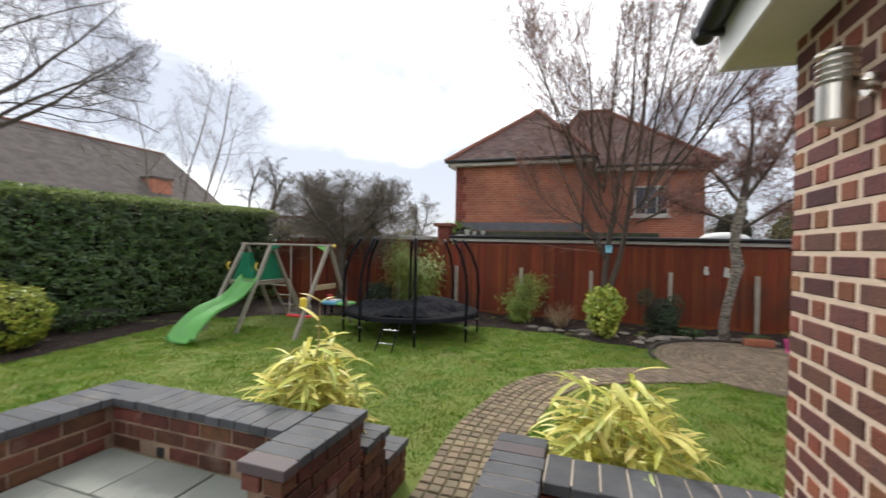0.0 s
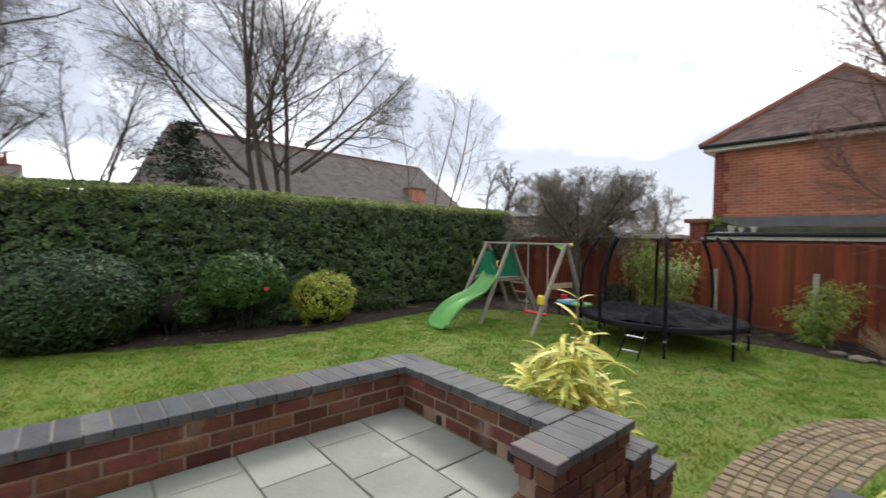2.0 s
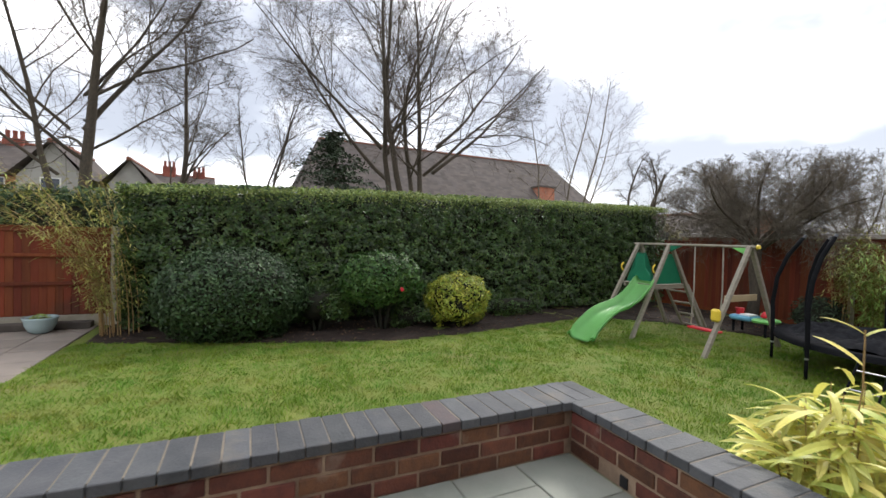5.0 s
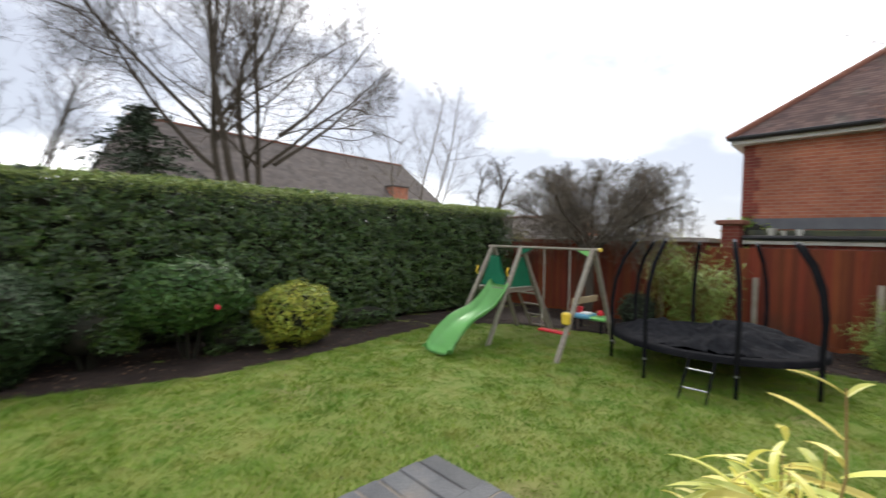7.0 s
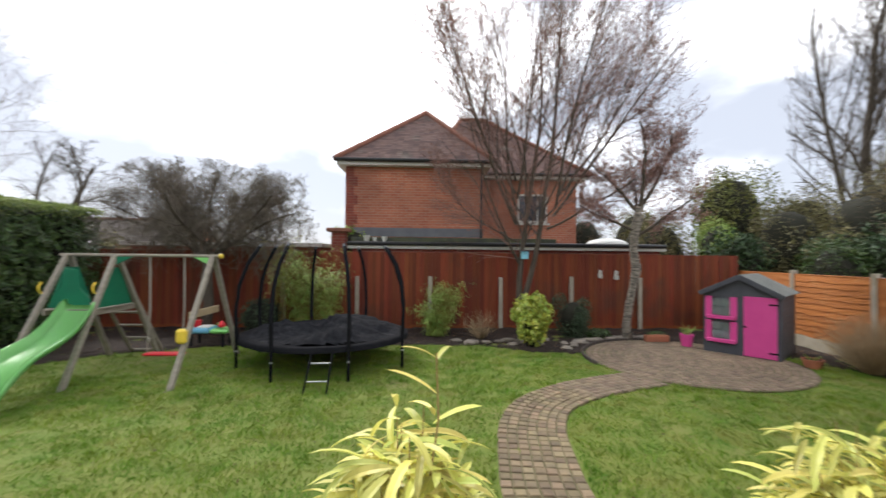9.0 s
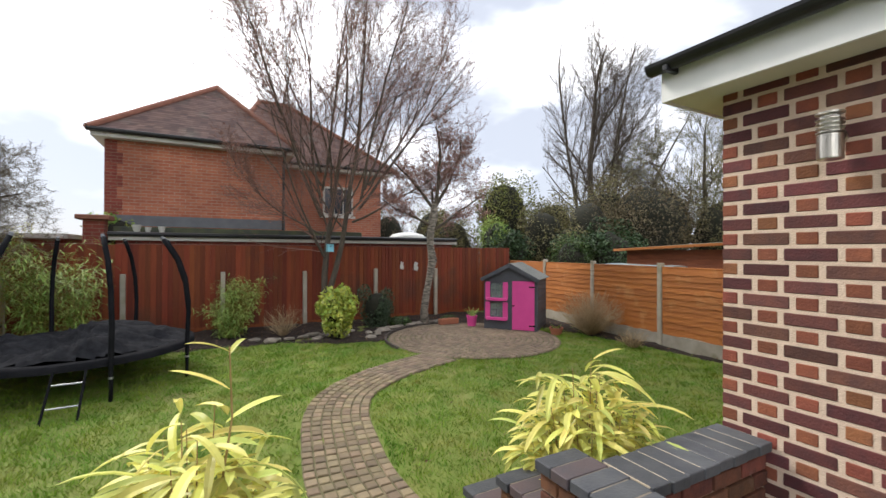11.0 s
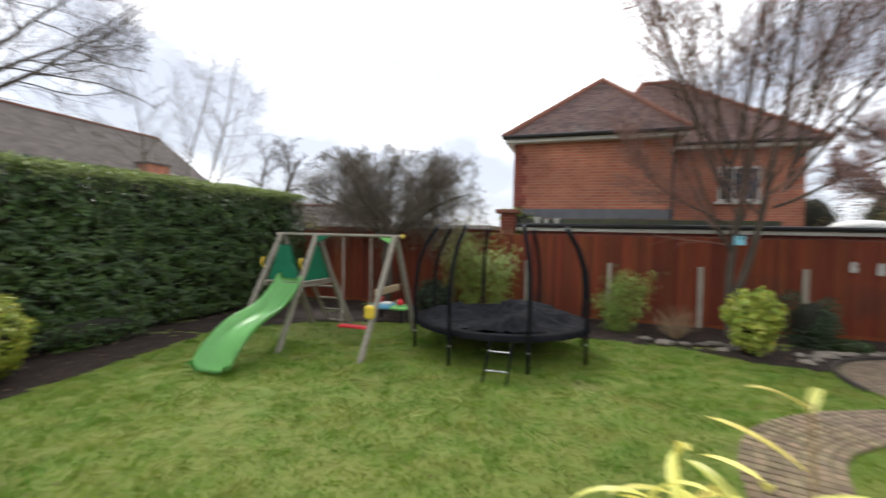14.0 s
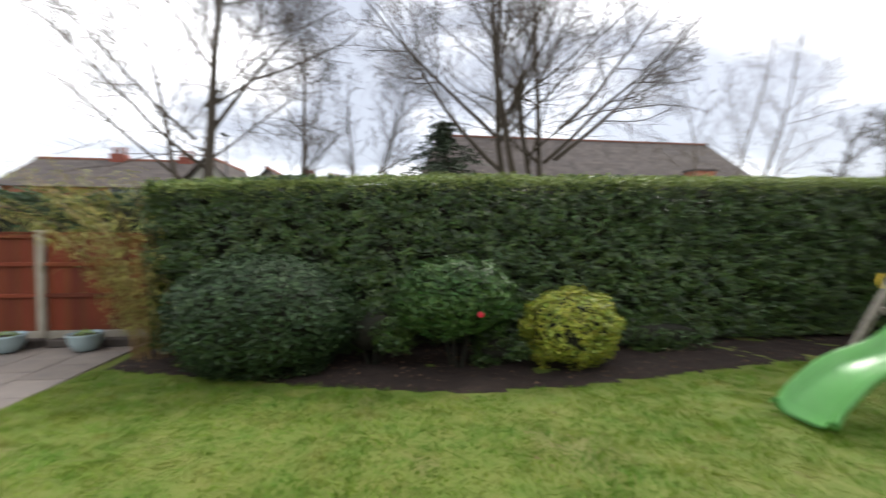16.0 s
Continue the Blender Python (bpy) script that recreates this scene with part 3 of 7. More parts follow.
tagged(raw("grass", np.concatenate([va, vb]), np.concatenate([fa, fb + len(va)]), M_BLADE), "short mown lawn grass with yellowed and mossy patches", "grass", kind="stuff")


def bed(name, xs, ys, inside, seed):
    """A strip of raised soil with crumbs, over the cells of a grid that lie inside."""
    X, Y = np.meshgrid(xs, ys)
    Z = np.array([0.05 + 0.035 * noise.noise(Vector((a * 2.3, b * 2.3, seed))) + 0.02 * noise.noise(Vector((a * 9, b * 9, seed))) for a, b in zip(X.ravel(), Y.ravel())]).reshape(X.shape)
    edge = np.array([0.06 * noise.noise(Vector((a * 3, b * 3, 7.0))) for a, b in zip(X.ravel(), Y.ravel())]).reshape(X.shape)
    ok = inside(X + edge, Y + edge)
    Z = np.where(ok, Z, -0.02)
    ix = np.arange(X.size).reshape(X.shape)
    cell = ok[:-1, :-1] | ok[1:, :-1] | ok[:-1, 1:] | ok[1:, 1:]
    q = np.stack([ix[:-1, :-1], ix[:-1, 1:], ix[1:, 1:], ix[1:, :-1]], -1)[cell]
    tagged(raw(name, np.stack([X, Y, Z], -1).reshape(-1, 3), q, M_SOIL, smooth=True), kind="structure")


bed("ground_bed_hedge", np.arange(-9.3, -4.4, 0.1), np.arange(-1.6, 10.0, 0.1), lambda x, y: (x < np.interp(y, BED_L_Y, BED_L_X)) & (y > -1.55), 1)
bed("ground_bed_back", np.arange(-9.0, 8.2, 0.1), np.arange(9.2, 12.3, 0.1), lambda x, y: (y > np.interp(x, BED_B_X, BED_B_Y)) & ((x - CIRCLE[0]) ** 2 + (y - CIRCLE[1]) ** 2 > 3.0), 2)
bed("ground_bed_right", np.arange(6.1, 8.3, 0.1), np.arange(2.0, 9.4, 0.1), lambda x, y: (x > np.interp(y, BED_R_Y, BED_R_X)) & ((x - CIRCLE[0]) ** 2 + (y - CIRCLE[1]) ** 2 > 3.0), 3)
r = np.random.default_rng(21)
lx, ly = r.uniform(-9, 8, 9000), r.uniform(-1.5, 12, 9000)
lk = in_beds(lx, ly) & ~on_paving(lx, ly, 0.03)
lp = np.c_[lx[lk], ly[lk], 0.075 + 0.02 * r.random(lk.sum())]
lv, lf = leaf_arrays(r, lp, np.tile([[0, 0, 1.0]], (len(lp), 1)), 0.05, 0.35, 0.6)
fx, fy = r.uniform(-6, 6, 900), r.uniform(2.9, 9.5, 900)
fk = ~in_beds(fx, fy) & ~on_paving(fx, fy, 0.05)
fp = np.c_[fx[fk], fy[fk], np.full(fk.sum(), 0.045)]
fv, ff = leaf_arrays(r, fp, np.tile([[0, 0, 1.0]], (len(fp), 1)), 0.03, 0.4, 0.6)
tagged(raw("fallen_leaves", np.concatenate([lv, fv]), np.concatenate([lf, ff + len(lv)]), M_LITTER), "brown fallen leaves on the soil and lawn", "leaf litter", kind="stuff")

# block paving: sand bed, path and circle
bm = bmesh.new()
prev = None
for i, p in enumerate(PATH_LINE):
    d = (PATH_LINE[min(i + 1, len(PATH_LINE) - 1)] - PATH_LINE[max(i - 1, 0)]).normalized()
    s = Vector((-d.y, d.x)) * PATH_W / 2
    cur = (bm.verts.new((p.x + s.x, p.y + s.y, 0.045)), bm.verts.new((p.x - s.x, p.y - s.y, 0.045)))
    if prev:
        bm.faces.new((prev[0], prev[1], cur[1], cur[0]))
    prev = cur
pavement = tagged(part("pavement", bm, M_SAND), kind="structure")
ring = bmesh.new()
bmesh.ops.create_circle(ring, cap_ends=True, segments=64, radius=CIRCLE_R, matrix=Matrix.Translation((CIRCLE[0], CIRCLE[1], 0.048)))
pavement_circle = tagged(part("pavement_circle", ring, M_SAND), kind="structure")


def sett_bm(a, b, c):
    bm = boxm(-a / 2, a / 2, -b / 2, b / 2, -0.03, c)
    es = [e for e in bm.edges if all(v.co.z > 0 for v in e.verts)]
    bmesh.ops.bevel(bm, geom=es, offset=0.008, segments=1, affect="EDGES")
    return bm


SETT = mesh_of("sett", sett_bm(0.100, 0.094, 0.012), M_SETT)

# ---- raised patio, its walls and steps ----
FLOOR_Z, COP_Z, COP_T = 0.49, 0.815, 0.054
GAUGE, WALL_GAUGE = 0.0835, 0.0905
XW, YW = -1.25, 2.60
patio = tagged(part("floor_patio", box(box(boxm(-1.5, 2.6, -4.5, 2.20, 0.0, FLOOR_Z - 0.012), -1.5, 0.30, 2.20, 2.75, 0.0, FLOOR_Z - 0.0125), 1.30, 2.6, 2.20, 2.75, 0.0, FLOOR_Z - 0.0125), M_GROUT), kind="structure")
BRICKS = {}


def brick_mesh(ln, mt, hi=0.0745, dp=0.105):
    key = (round(ln, 3), mt.name, round(hi, 3), round(dp, 3))
    if key not in BRICKS:
        BRICKS[key] = mesh_of("brick", boxm(0, ln, 0, dp, 0, hi, 0.004), mt)
    return BRICKS[key]


def brick_face(parent, start, way, length, z0, courses, seed, mt=None, holes=(), bond=0.245):
    """Brick objects on one face: start (x, y), way the heading of the run in degrees; bricks reach behind the face, to the run's left."""
    rr = random.Random(seed)
    turn = Matrix.Rotation(radians(way), 4, "Z")
    for c in range(courses):
        u = -0.12 if c % 2 else 0.0
        while u < length - 0.01:
            a, b = max(u, 0.0), min(u + bond - 0.013, length)
            if b - a > 0.03 and not any(c == hc and a < hu < b for hc, hu in holes):
                ln = round((b - a) / 0.005) * 0.005
                off = turn @ Vector((a, rr.uniform(-0.003, 0.002), 0))
                piece("brick", brick_mesh(ln, mt or M_BRICK), parent, Matrix.Translation((start[0] + off.x, start[1] + off.y, z0 + c * WALL_GAUGE + 0.012)) @ turn)
            u += bond


def wall_core(parent, x0, x1, y0, y1, z0, z1, name="mortar"):
    return part(name, boxm(x0, x1, y0, y1, z0, z1), M_MORTAR_OLD, parent)


def coping_run(parent, x, y, way, count, pitch, long, rr, every_red=14, z=COP_Z):
    """Engineering bricks laid side by side; way: heading of the run, long: size across it."""
    turn = Matrix.Rotation(radians(way), 4, "Z")
    for i in range(count):
        red = rr.random() < 1.0 / every_red
        o = turn @ Vector((i * pitch + 0.004, rr.uniform(-0.006, 0.006), 0))
        key = ("cop", red, round(pitch, 3), round(long, 3))
        if key not in BRICKS:
            BRICKS[key] = mesh_of("coping_brick", boxm(0, pitch - 0.005, 0, long, 0, COP_T - 0.002, 0.004), M_COPING_RED if red else M_COPING)
        piece("coping_brick", BRICKS[key], parent, Matrix.Translation((x + o.x, y + o.y, z - COP_T + 0.002 + rr.uniform(-0.0015, 0.002))) @ turn @ pose(0, 0, 0, rr.uniform(-0.3, 0.3), rr.uniform(-0.3, 0.3), rr.uniform(-0.35, 0.35)))


rr = random.Random(8)
wall_z = COP_Z - COP_T
left_wall = thing("garden_wall", (-1.4, 0.8, 0.0), "low red-brown brick patio wall with blue-grey engineering brick coping", "wall")
wall_core(left_wall, XW - 0.28, XW - 0.008, -4.4, YW + 0.25, 0.0, wall_z)
brick_face(left_wall, (XW, -1.6), 90, YW + 1.6 - 0.008, FLOOR_Z - 0.012, 3, 1)
part("coping_mortar", boxm(XW - 0.30, XW - 0.006, -4.4, YW + 0.255, wall_z, COP_Z - 0.0022), M_COP_MORTAR, left_wall)
coping_run(left_wall, XW + 0.018, -2.03, 90, 42, 0.1165, 0.325, rr)
far_wall = thing("garden_wall", (-0.6, 2.7, 0.0), "low brick patio wall with weep holes and blue-grey brick coping", "wall")
wall_core(far_wall, XW - 0.004, 0.12, YW + 0.008, YW + 0.25, 0.0, wall_z)
brick_face(far_wall, (XW, YW), 0, 0.12 - XW, FLOOR_Z - 0.012, 3, 2, holes=((0, 0.42), (0, 1.08)))
for k in (0, 1):
    x0 = (-0.19, -0.86)[k]
    part("weep_hole", boxm(x0, x0 + 0.05, YW - 0.001, YW + 0.02, FLOOR_Z, FLOOR_Z + 0.06), M_GUTTER, far_wall)
part("coping_mortar", boxm(XW - 0.30, 0.10, YW - 0.006, YW + 0.256, wall_z, COP_Z - 0.0022), M_COP_MORTAR, far_wall)
coping_run(far_wall, XW - 0.01, YW - 0.018, 0, 12, 0.1135, 0.29, rr)

PX0, PX1, PY0, PY1 = 0.12, 0.37, 2.25, 3.03


def pier(name, x0, x1, side, seed, label):
    """End pier with two lower blocks stepping down beside the garden steps."""
    e = thing(name, ((x0 + x1) / 2, 2.7, 0.0), label, "wall")
    q = random.Random(seed)
    levels = [(PY0, PY1, COP_Z), (PY1, 3.35, 0.585), (3.35, 3.70, 0.355)]
    for y0, y1, top in levels:
        zt = top - COP_T
        wall_core(e, x0 + 0.03, x1 - 0.03, y0 + 0.03, y1 - 0.012, 0.0, zt - 0.002)
        part("coping_mortar", boxm(x0 + 0.006, x1 - 0.006, y0 + 0.006, y1 - 0.006, zt, top - 0.0022), M_COP_MORTAR, e)
        rows = max(2, round((y1 - y0) / 0.113))
        coping_run(e, x1 + 0.012, y0 - 0.012, 90, rows, (y1 - y0 + 0.012) / rows, x1 - x0 + 0.024, q, 5 if x0 < 1 else 2, top)
        c = int(zt / WALL_GAUGE)
        z0 = zt - c * WALL_GAUGE - 0.008
        # the two long sides and the ends
        brick_face(e, (x1 - 0.012, y0 + 0.012), 90, y1 - y0 - 0.02, z0, c, seed)
        brick_face(e, (x0 + 0.012, y1 - 0.012), -90, y1 - y0 - 0.02, z0, c, seed + 1)
        if y0 == PY0:
            brick_face(e, (x0 + 0.118, y0 + 0.010), 0, max(x1 - x0 - 0.236, 0.03), z0, c, seed + 2)
    return e


pier("brick_pier", PX0, PX1, 1, 31, "brick pier stepping down beside garden steps, blue brick coping")
pier("brick_pier", 1.23, 1.47, -1, 41, "brick pier stepping down beside garden steps, purple and blue brick coping")
right_wall = thing("garden_wall", (2.0, 2.7, 0.0), "low brick wall joining the house, blue-grey brick coping", "wall")
wall_core(right_wall, 1.47, 2.46, YW + 0.02, YW + 0.24, 0.0, wall_z)
brick_face(right_wall, (1.475, YW), 0, 0.985, FLOOR_Z - 0.012, 3, 5)
part("coping_mortar", boxm(1.49, 2.462, YW + 0.006, YW + 0.25, wall_z, COP_Z - 0.0022), M_COP_PALE, right_wall)
coping_run(right_wall, 1.49, YW - 0.02, 0, 8, 0.121, 0.285, rr, 12)
for k in range(3):
    st = thing("garden_step", (0.8, 2.04 + 0.30 * k, 0.0), "red-brown brick garden step with blue brick nosing", "step", "garden steps")
    zt = FLOOR_Z - 0.163 * k
    y0, y1 = 2.19 + 0.30 * (k - 1) + (0.22 if k == 0 else 0), 2.19 + 0.30 * k
    part("riser", boxm(PX1 - 0.01, 1.24, y0, y1 - 0.012, 0.0, zt - 0.07, 0.004), M_BRICK, st)
    part("tread", boxm(PX1, 1.23, y0, y1, zt - 0.068, zt, 0.006), M_COPING, st)

# patio slabs: equal courses in half bond
sr = random.Random(3)
row_y = YW - 0.008
for row in range(16):
    deep = 0.40 if row == 0 else 0.42
    x = XW - (0.0 if row % 2 == 0 else 0.222)
    while x < 2.44:
        a, b = max(x, XW + 0.002), min(x + 0.443, 2.462)
        if row == 0 and a < 1.24 and b > 0.36:
            a, b = (a, 0.355) if a < 0.30 else (max(a, 1.245), b)
        if b - a > 0.06:
            key = ("slab", round(b - a, 2), deep)
            if key not in BRICKS:
                BRICKS[key] = mesh_of("slab", boxm(0, b - a - 0.009, 0, deep - 0.009, -0.04, 0, 0.004), M_SLAB)
            piece("slab", BRICKS[key], patio, Matrix.Translation((a, row_y - deep, FLOOR_Z + sr.uniform(-0.002, 0.002))) @ pose(0, 0, 0, sr.uniform(-0.15, 0.15), sr.uniform(-0.15, 0.15), 0))
        x += 0.443
    row_y -= deep

# ---- the house that the patio belongs to ----
HX, HY, EAVE, BRICK_TOP = 2.47, 2.84, 2.745, 2.70
house = tagged(thing("wall_house", (5.0, 0.0, 0.0)), kind="structure")
part("mortar_bed", boxm(HX + 0.0045, 8.5, -6.0, HY - 0.0045, 0.0, EAVE + 0.15), M_MORTAR, house)
for c in range(-1, 31):
    z = BRICK_TOP - (c + 1) * GAUGE * 1.0048 + 0.004
    y = HY
    first = True
    while y > 1.25:
        if first:
            ln, mt = (0.165, M_BRICK_DARK) if c % 2 == 0 else (0.092, M_BRICK_RED)
            kind_next = 1 if c % 2 == 0 else 0
            first = False
        else:
            ln, mt = (0.106, M_BRICK_RED) if kind_next else (0.232, M_BRICK_DARK)
            kind_next = 1 - kind_next
        piece("brick", brick_mesh(ln - 0.012, mt, 0.0640), house, Matrix.Translation((HX + rr.uniform(-0.0015, 0.0015), y, z)) @ Matrix.Rotation(radians(-90), 4, "Z") @ Matrix.Diagonal((1, 1, 1, 1)))
        y -= ln + 0.0165
house_back = thing("wall_house_rear", (5.0, -3.0, 0.0), kind="structure")
part("rear_brickwork", boxm(HX + 0.0005, HX + 0.0043, -6.0, 1.2, 0.0, EAVE + 0.1), far_brick("house_rear_brick", (0.13, 0.045, 0.046), (0.22, 0.07, 0.045), (0.55, 0.43, 0.33)), house_back)
part("end_brickwork", boxm(HX + 0.12, 8.5, HY - 0.0043, HY, 0.0, EAVE + 0.1), far_brick("house_end_brick", (0.13, 0.045, 0.046), (0.22, 0.07, 0.045), (0.55, 0.43, 0.33)), house_back)
eaves = thing("trim_eaves", (HX, HY, EAVE), kind="structure")
OX, OY = HX - 0.215, HY + 0.215
part("soffit_board", boxm(OX, 8.7, -6.2, OY, EAVE, EAVE + 0.012), M_SOFFIT, eaves)
part("fascia_board", boxm(OX - 0.016, OX, -6.2, OY + 0.016, EAVE - 0.012, EAVE + 0.185, 0.002), M_WHITE, eaves)
part("fascia_board", boxm(OX + 0.001, 8.7, OY, OY + 0.016, EAVE - 0.012, EAVE + 0.185, 0.002), M_WHITE, eaves)


def gutter_section(y0, y1, x):
    """Half-round gutter channel, with stop ends."""
    bm = bmesh.new()
    ks = [math.pi + math.pi * k / 10 for k in range(11)]
    outer = [(x + 0.056 * math.cos(a), EAVE + 0.20 + 0.056 * math.sin(a)) for a in ks]
    inner = [(x + 0.050 * math.cos(a), EAVE + 0.20 + 0.050 * math.sin(a)) for a in reversed(ks)]
    loop = outer + inner
    a = [bm.verts.new((px, y0, pz)) for px, pz in loop]
    b = [bm.verts.new((px, y1, pz)) for px, pz in loop]
    for i in range(len(loop)):
        bm.faces.new((a[i], a[(i + 1) % len(loop)], b[(i + 1) % len(loop)], b[i]))
    for ends, y in ((outer, y0), (outer, y1)):
        bm.faces.new([bm.verts.new((px, y, pz)) for px, pz in ends])
    bmesh.ops.recalc_face_normals(bm, faces=bm.faces)
    return bm


gutter = part("gutter", gutter_section(-6.2, OY + 0.05, OX - 0.075), M_GUTTER, eaves)
for y in (OY - 0.08, OY - 1.0, OY - 1.9, OY - 2.8):
    part("gutter_bracket", boxm(OX - 0.13, OX - 0.014, y - 0.014, y + 0.014, EAVE + 0.13, EAVE + 0.165, 0.004), M_GUTTER, eaves)
bm = bmesh.new()
rv = [bm.verts.new(p) for p in ((OX - 0.07, -6.2, EAVE + 0.20), (8.9, -6.2, EAVE + 0.20), (8.9, OY + 0.06, EAVE + 0.20), (OX - 0.07, OY + 0.06, EAVE + 0.20), (5.4, -3.2, EAVE + 1.6), (5.4, -0.2, EAVE + 1.6))]
for f in ((0, 3, 5, 4), (3, 2, 5), (2, 1, 4, 5), (1, 0, 4), (0, 1, 2, 3)):
    bm.faces.new([rv[i] for i in f])
part("roof_slope", bm, M_TILE, eaves)


def wall_lamp(y, z):
    e = thing("wall_lamp", (HX, y, z), "brushed stainless steel outdoor wall lamp with louvred top", "lamp", "wall lamps")
    cx = HX - 0.095
    part("wall_plate", pipem([(HX - 0.002, y, z), (HX - 0.02, y, z)], 0.036, 20), M_STAINLESS, e)
    part("arm", pipem([(HX - 0.015, y, z), (cx + 0.03, y, z)], 0.016, 12), M_STAINLESS, e)
    part("body", lathe([(0.02, -0.115), (0.047, -0.115), (0.05, -0.11), (0.05, 0.0), (0.046, 0.003), (0.02, 0.004)], 28, (cx, y, z)), M_STAINLESS, e, smooth=False)
    part("diffuser", lathe([(0.034, 0.0), (0.036, 0.01), (0.036, 0.09), (0.03, 0.094)], 20, (cx, y, z)), M_WHITE, e)
    for k in range(4):
        part("louvre", lathe([(0.036, 0.016 + k * 0.02), (0.054, 0.010 + k * 0.02), (0.054, 0.014 + k * 0.02), (0.036, 0.022 + k * 0.02)], 28, (cx, y, z)), M_STAINLESS, e)
    part("cap", lathe([(0.05, 0.094), (0.055, 0.096), (0.055, 0.104), (0.03, 0.112)], 28, (cx, y, z)), M_STAINLESS, e)
    return e


wall_lamp(2.31, 2.375)


# ---- fences ----
def board_mesh(name, wide, high, mt, thick=0.016):
    bm = boxm(-wide / 2, wide / 2, 0, thick, 0, high, 0.003)
    for v in bm.verts:
        if v.co.x > 0 and v.co.y > thick / 2:
            v.co.y -= thick * 0.4
    return mesh_of(name, bm, mt)


FY = 12.15
back_fence = thing("garden_fence", (0.0, FY, 0.0), "tall red-stained close-board timber fence with concrete spurs", "fence")
b_mesh = board_mesh("board", 0.108, 1.83, M_RED_FENCE)
fr = random.Random(4)
x = -8.9
while x < 7.95:
    piece("board", b_mesh, back_fence, pose(x, FY + fr.uniform(-0.004, 0.004), 0.10 + fr.uniform(-0.006, 0.006), 0, fr.uniform(-0.3, 0.3), fr.uniform(3, 7)))
    x += 0.1
for z in (0.35, 1.0, 1.65):
    part("rail", boxm(-8.95, 8.0, FY + 0.03, FY + 0.10, z, z + 0.07, 0.005), M_RED_FENCE, back_fence)
part("gravel_board", boxm(-8.95, 8.0, FY - 0.004, FY + 0.03, 0.0, 0.12, 0.004), M_RED_FENCE, back_fence)
spur = mesh_of("concrete_spur", boxm(-0.045, 0.045, -0.09, -0.012, 0.0, 1.34, 0.008), M_CONCRETE)
for x in (-5.41, -3.61, -1.81, -0.01, 1.77, 3.56, 5.34):
    piece("concrete_spur", spur, back_fence, pose(x, FY, fr.uniform(-0.02, 0.02), fr.uniform(-0.6, 0.6), fr.uniform(-0.6, 0.6), 0))


def orange_x(y):
    return 7.37 + 0.1 * (y - 6.61)


orange = thing("garden_fence", (7.5, 7.5, 0.0), "orange-stained waney-lap fence panels between concrete posts", "fence")
post = mesh_of("concrete_post", boxm(-0.05, 0.05, -0.05, 0.05, 0.0, 1.62, 0.01), M_CONCRETE)
slat_meshes = []
for k in range(4):
    bm = bmesh.new()
    rows = []
    for i in range(15):
        u = -0.86 + 1.72 * i / 14
        low = 0.012 * math.sin(i * (0.9 + 0.3 * k) + k) + (0.008 if (i + k) % 5 == 0 else 0)
        rows.append([bm.verts.new((xx, u, zz)) for xx, zz in ((-0.024, low), (-0.006, 0.138), (0.0, 0.138), (-0.012, low))])
    for a, b in zip(rows, rows[1:]):
        for j in range(4):
            bm.faces.new((a[j], b[j], b[(j + 1) % 4], a[(j + 1) % 4]))
    bm.faces.new(rows[0])
    bm.faces.new(list(reversed(rows[-1])))
    bmesh.ops.recalc_face_normals(bm, faces=bm.faces)
    slat_meshes.append(mesh_of("slat", bm, M_ORANGE))
turn_o = Matrix.Rotation(-math.atan(0.1), 4, "Z")
ypost = [12.05, 10.25, 8.43, 6.61, 4.79, 2.97]
for i, y in enumerate(ypost):
    if i:
        piece("concrete_post", post, orange, Matrix.Translation((orange_x(y), y, 0)) @ turn_o @ pose(0, 0, 0, fr.uniform(-0.5, 0.5), fr.uniform(-0.5, 0.5), 0))
        ym = (y + ypost[i - 1]) / 2
        m = Matrix.Translation((orange_x(ym), ym, 0)) @ turn_o
        part("gravel_board", boxm(-0.025, 0.02, -0.87, 0.87, 0.0, 0.28, 0.005, m), M_CONCRETE, orange)
        panel = part("panel_frame", box(box(boxm(-0.02, 0.03, -0.875, 0.875, 1.525, 1.55, 0.004), -0.02, 0.02, -0.875, -0.84, 0.29, 1.525, 0.003), -0.02, 0.02, 0.84, 0.875, 0.29, 1.525, 0.003), M_ORANGE, orange)
        panel.matrix_basis = m
        for k in range(11):
            piece("slat", slat_meshes[(k + i) % 4], panel, Matrix.Translation((-0.004, 0, 0.285 + k * 0.112)))

LFX = -8.85
left_fence = thing("garden_fence", (LFX, -4.0, 0.0), "dark red-stained fence panels with rails and concrete posts", "fence")
lb = board_mesh("board", 0.125, 1.55, M_RED_FENCE)
lpost = mesh_of("concrete_post", boxm(-0.055, 0.055, -0.055, 0.055, 0.0, 1.85, 0.01), M_CONCRETE)
lys = [-1.48, -3.31, -5.14, -6.97, -8.8]
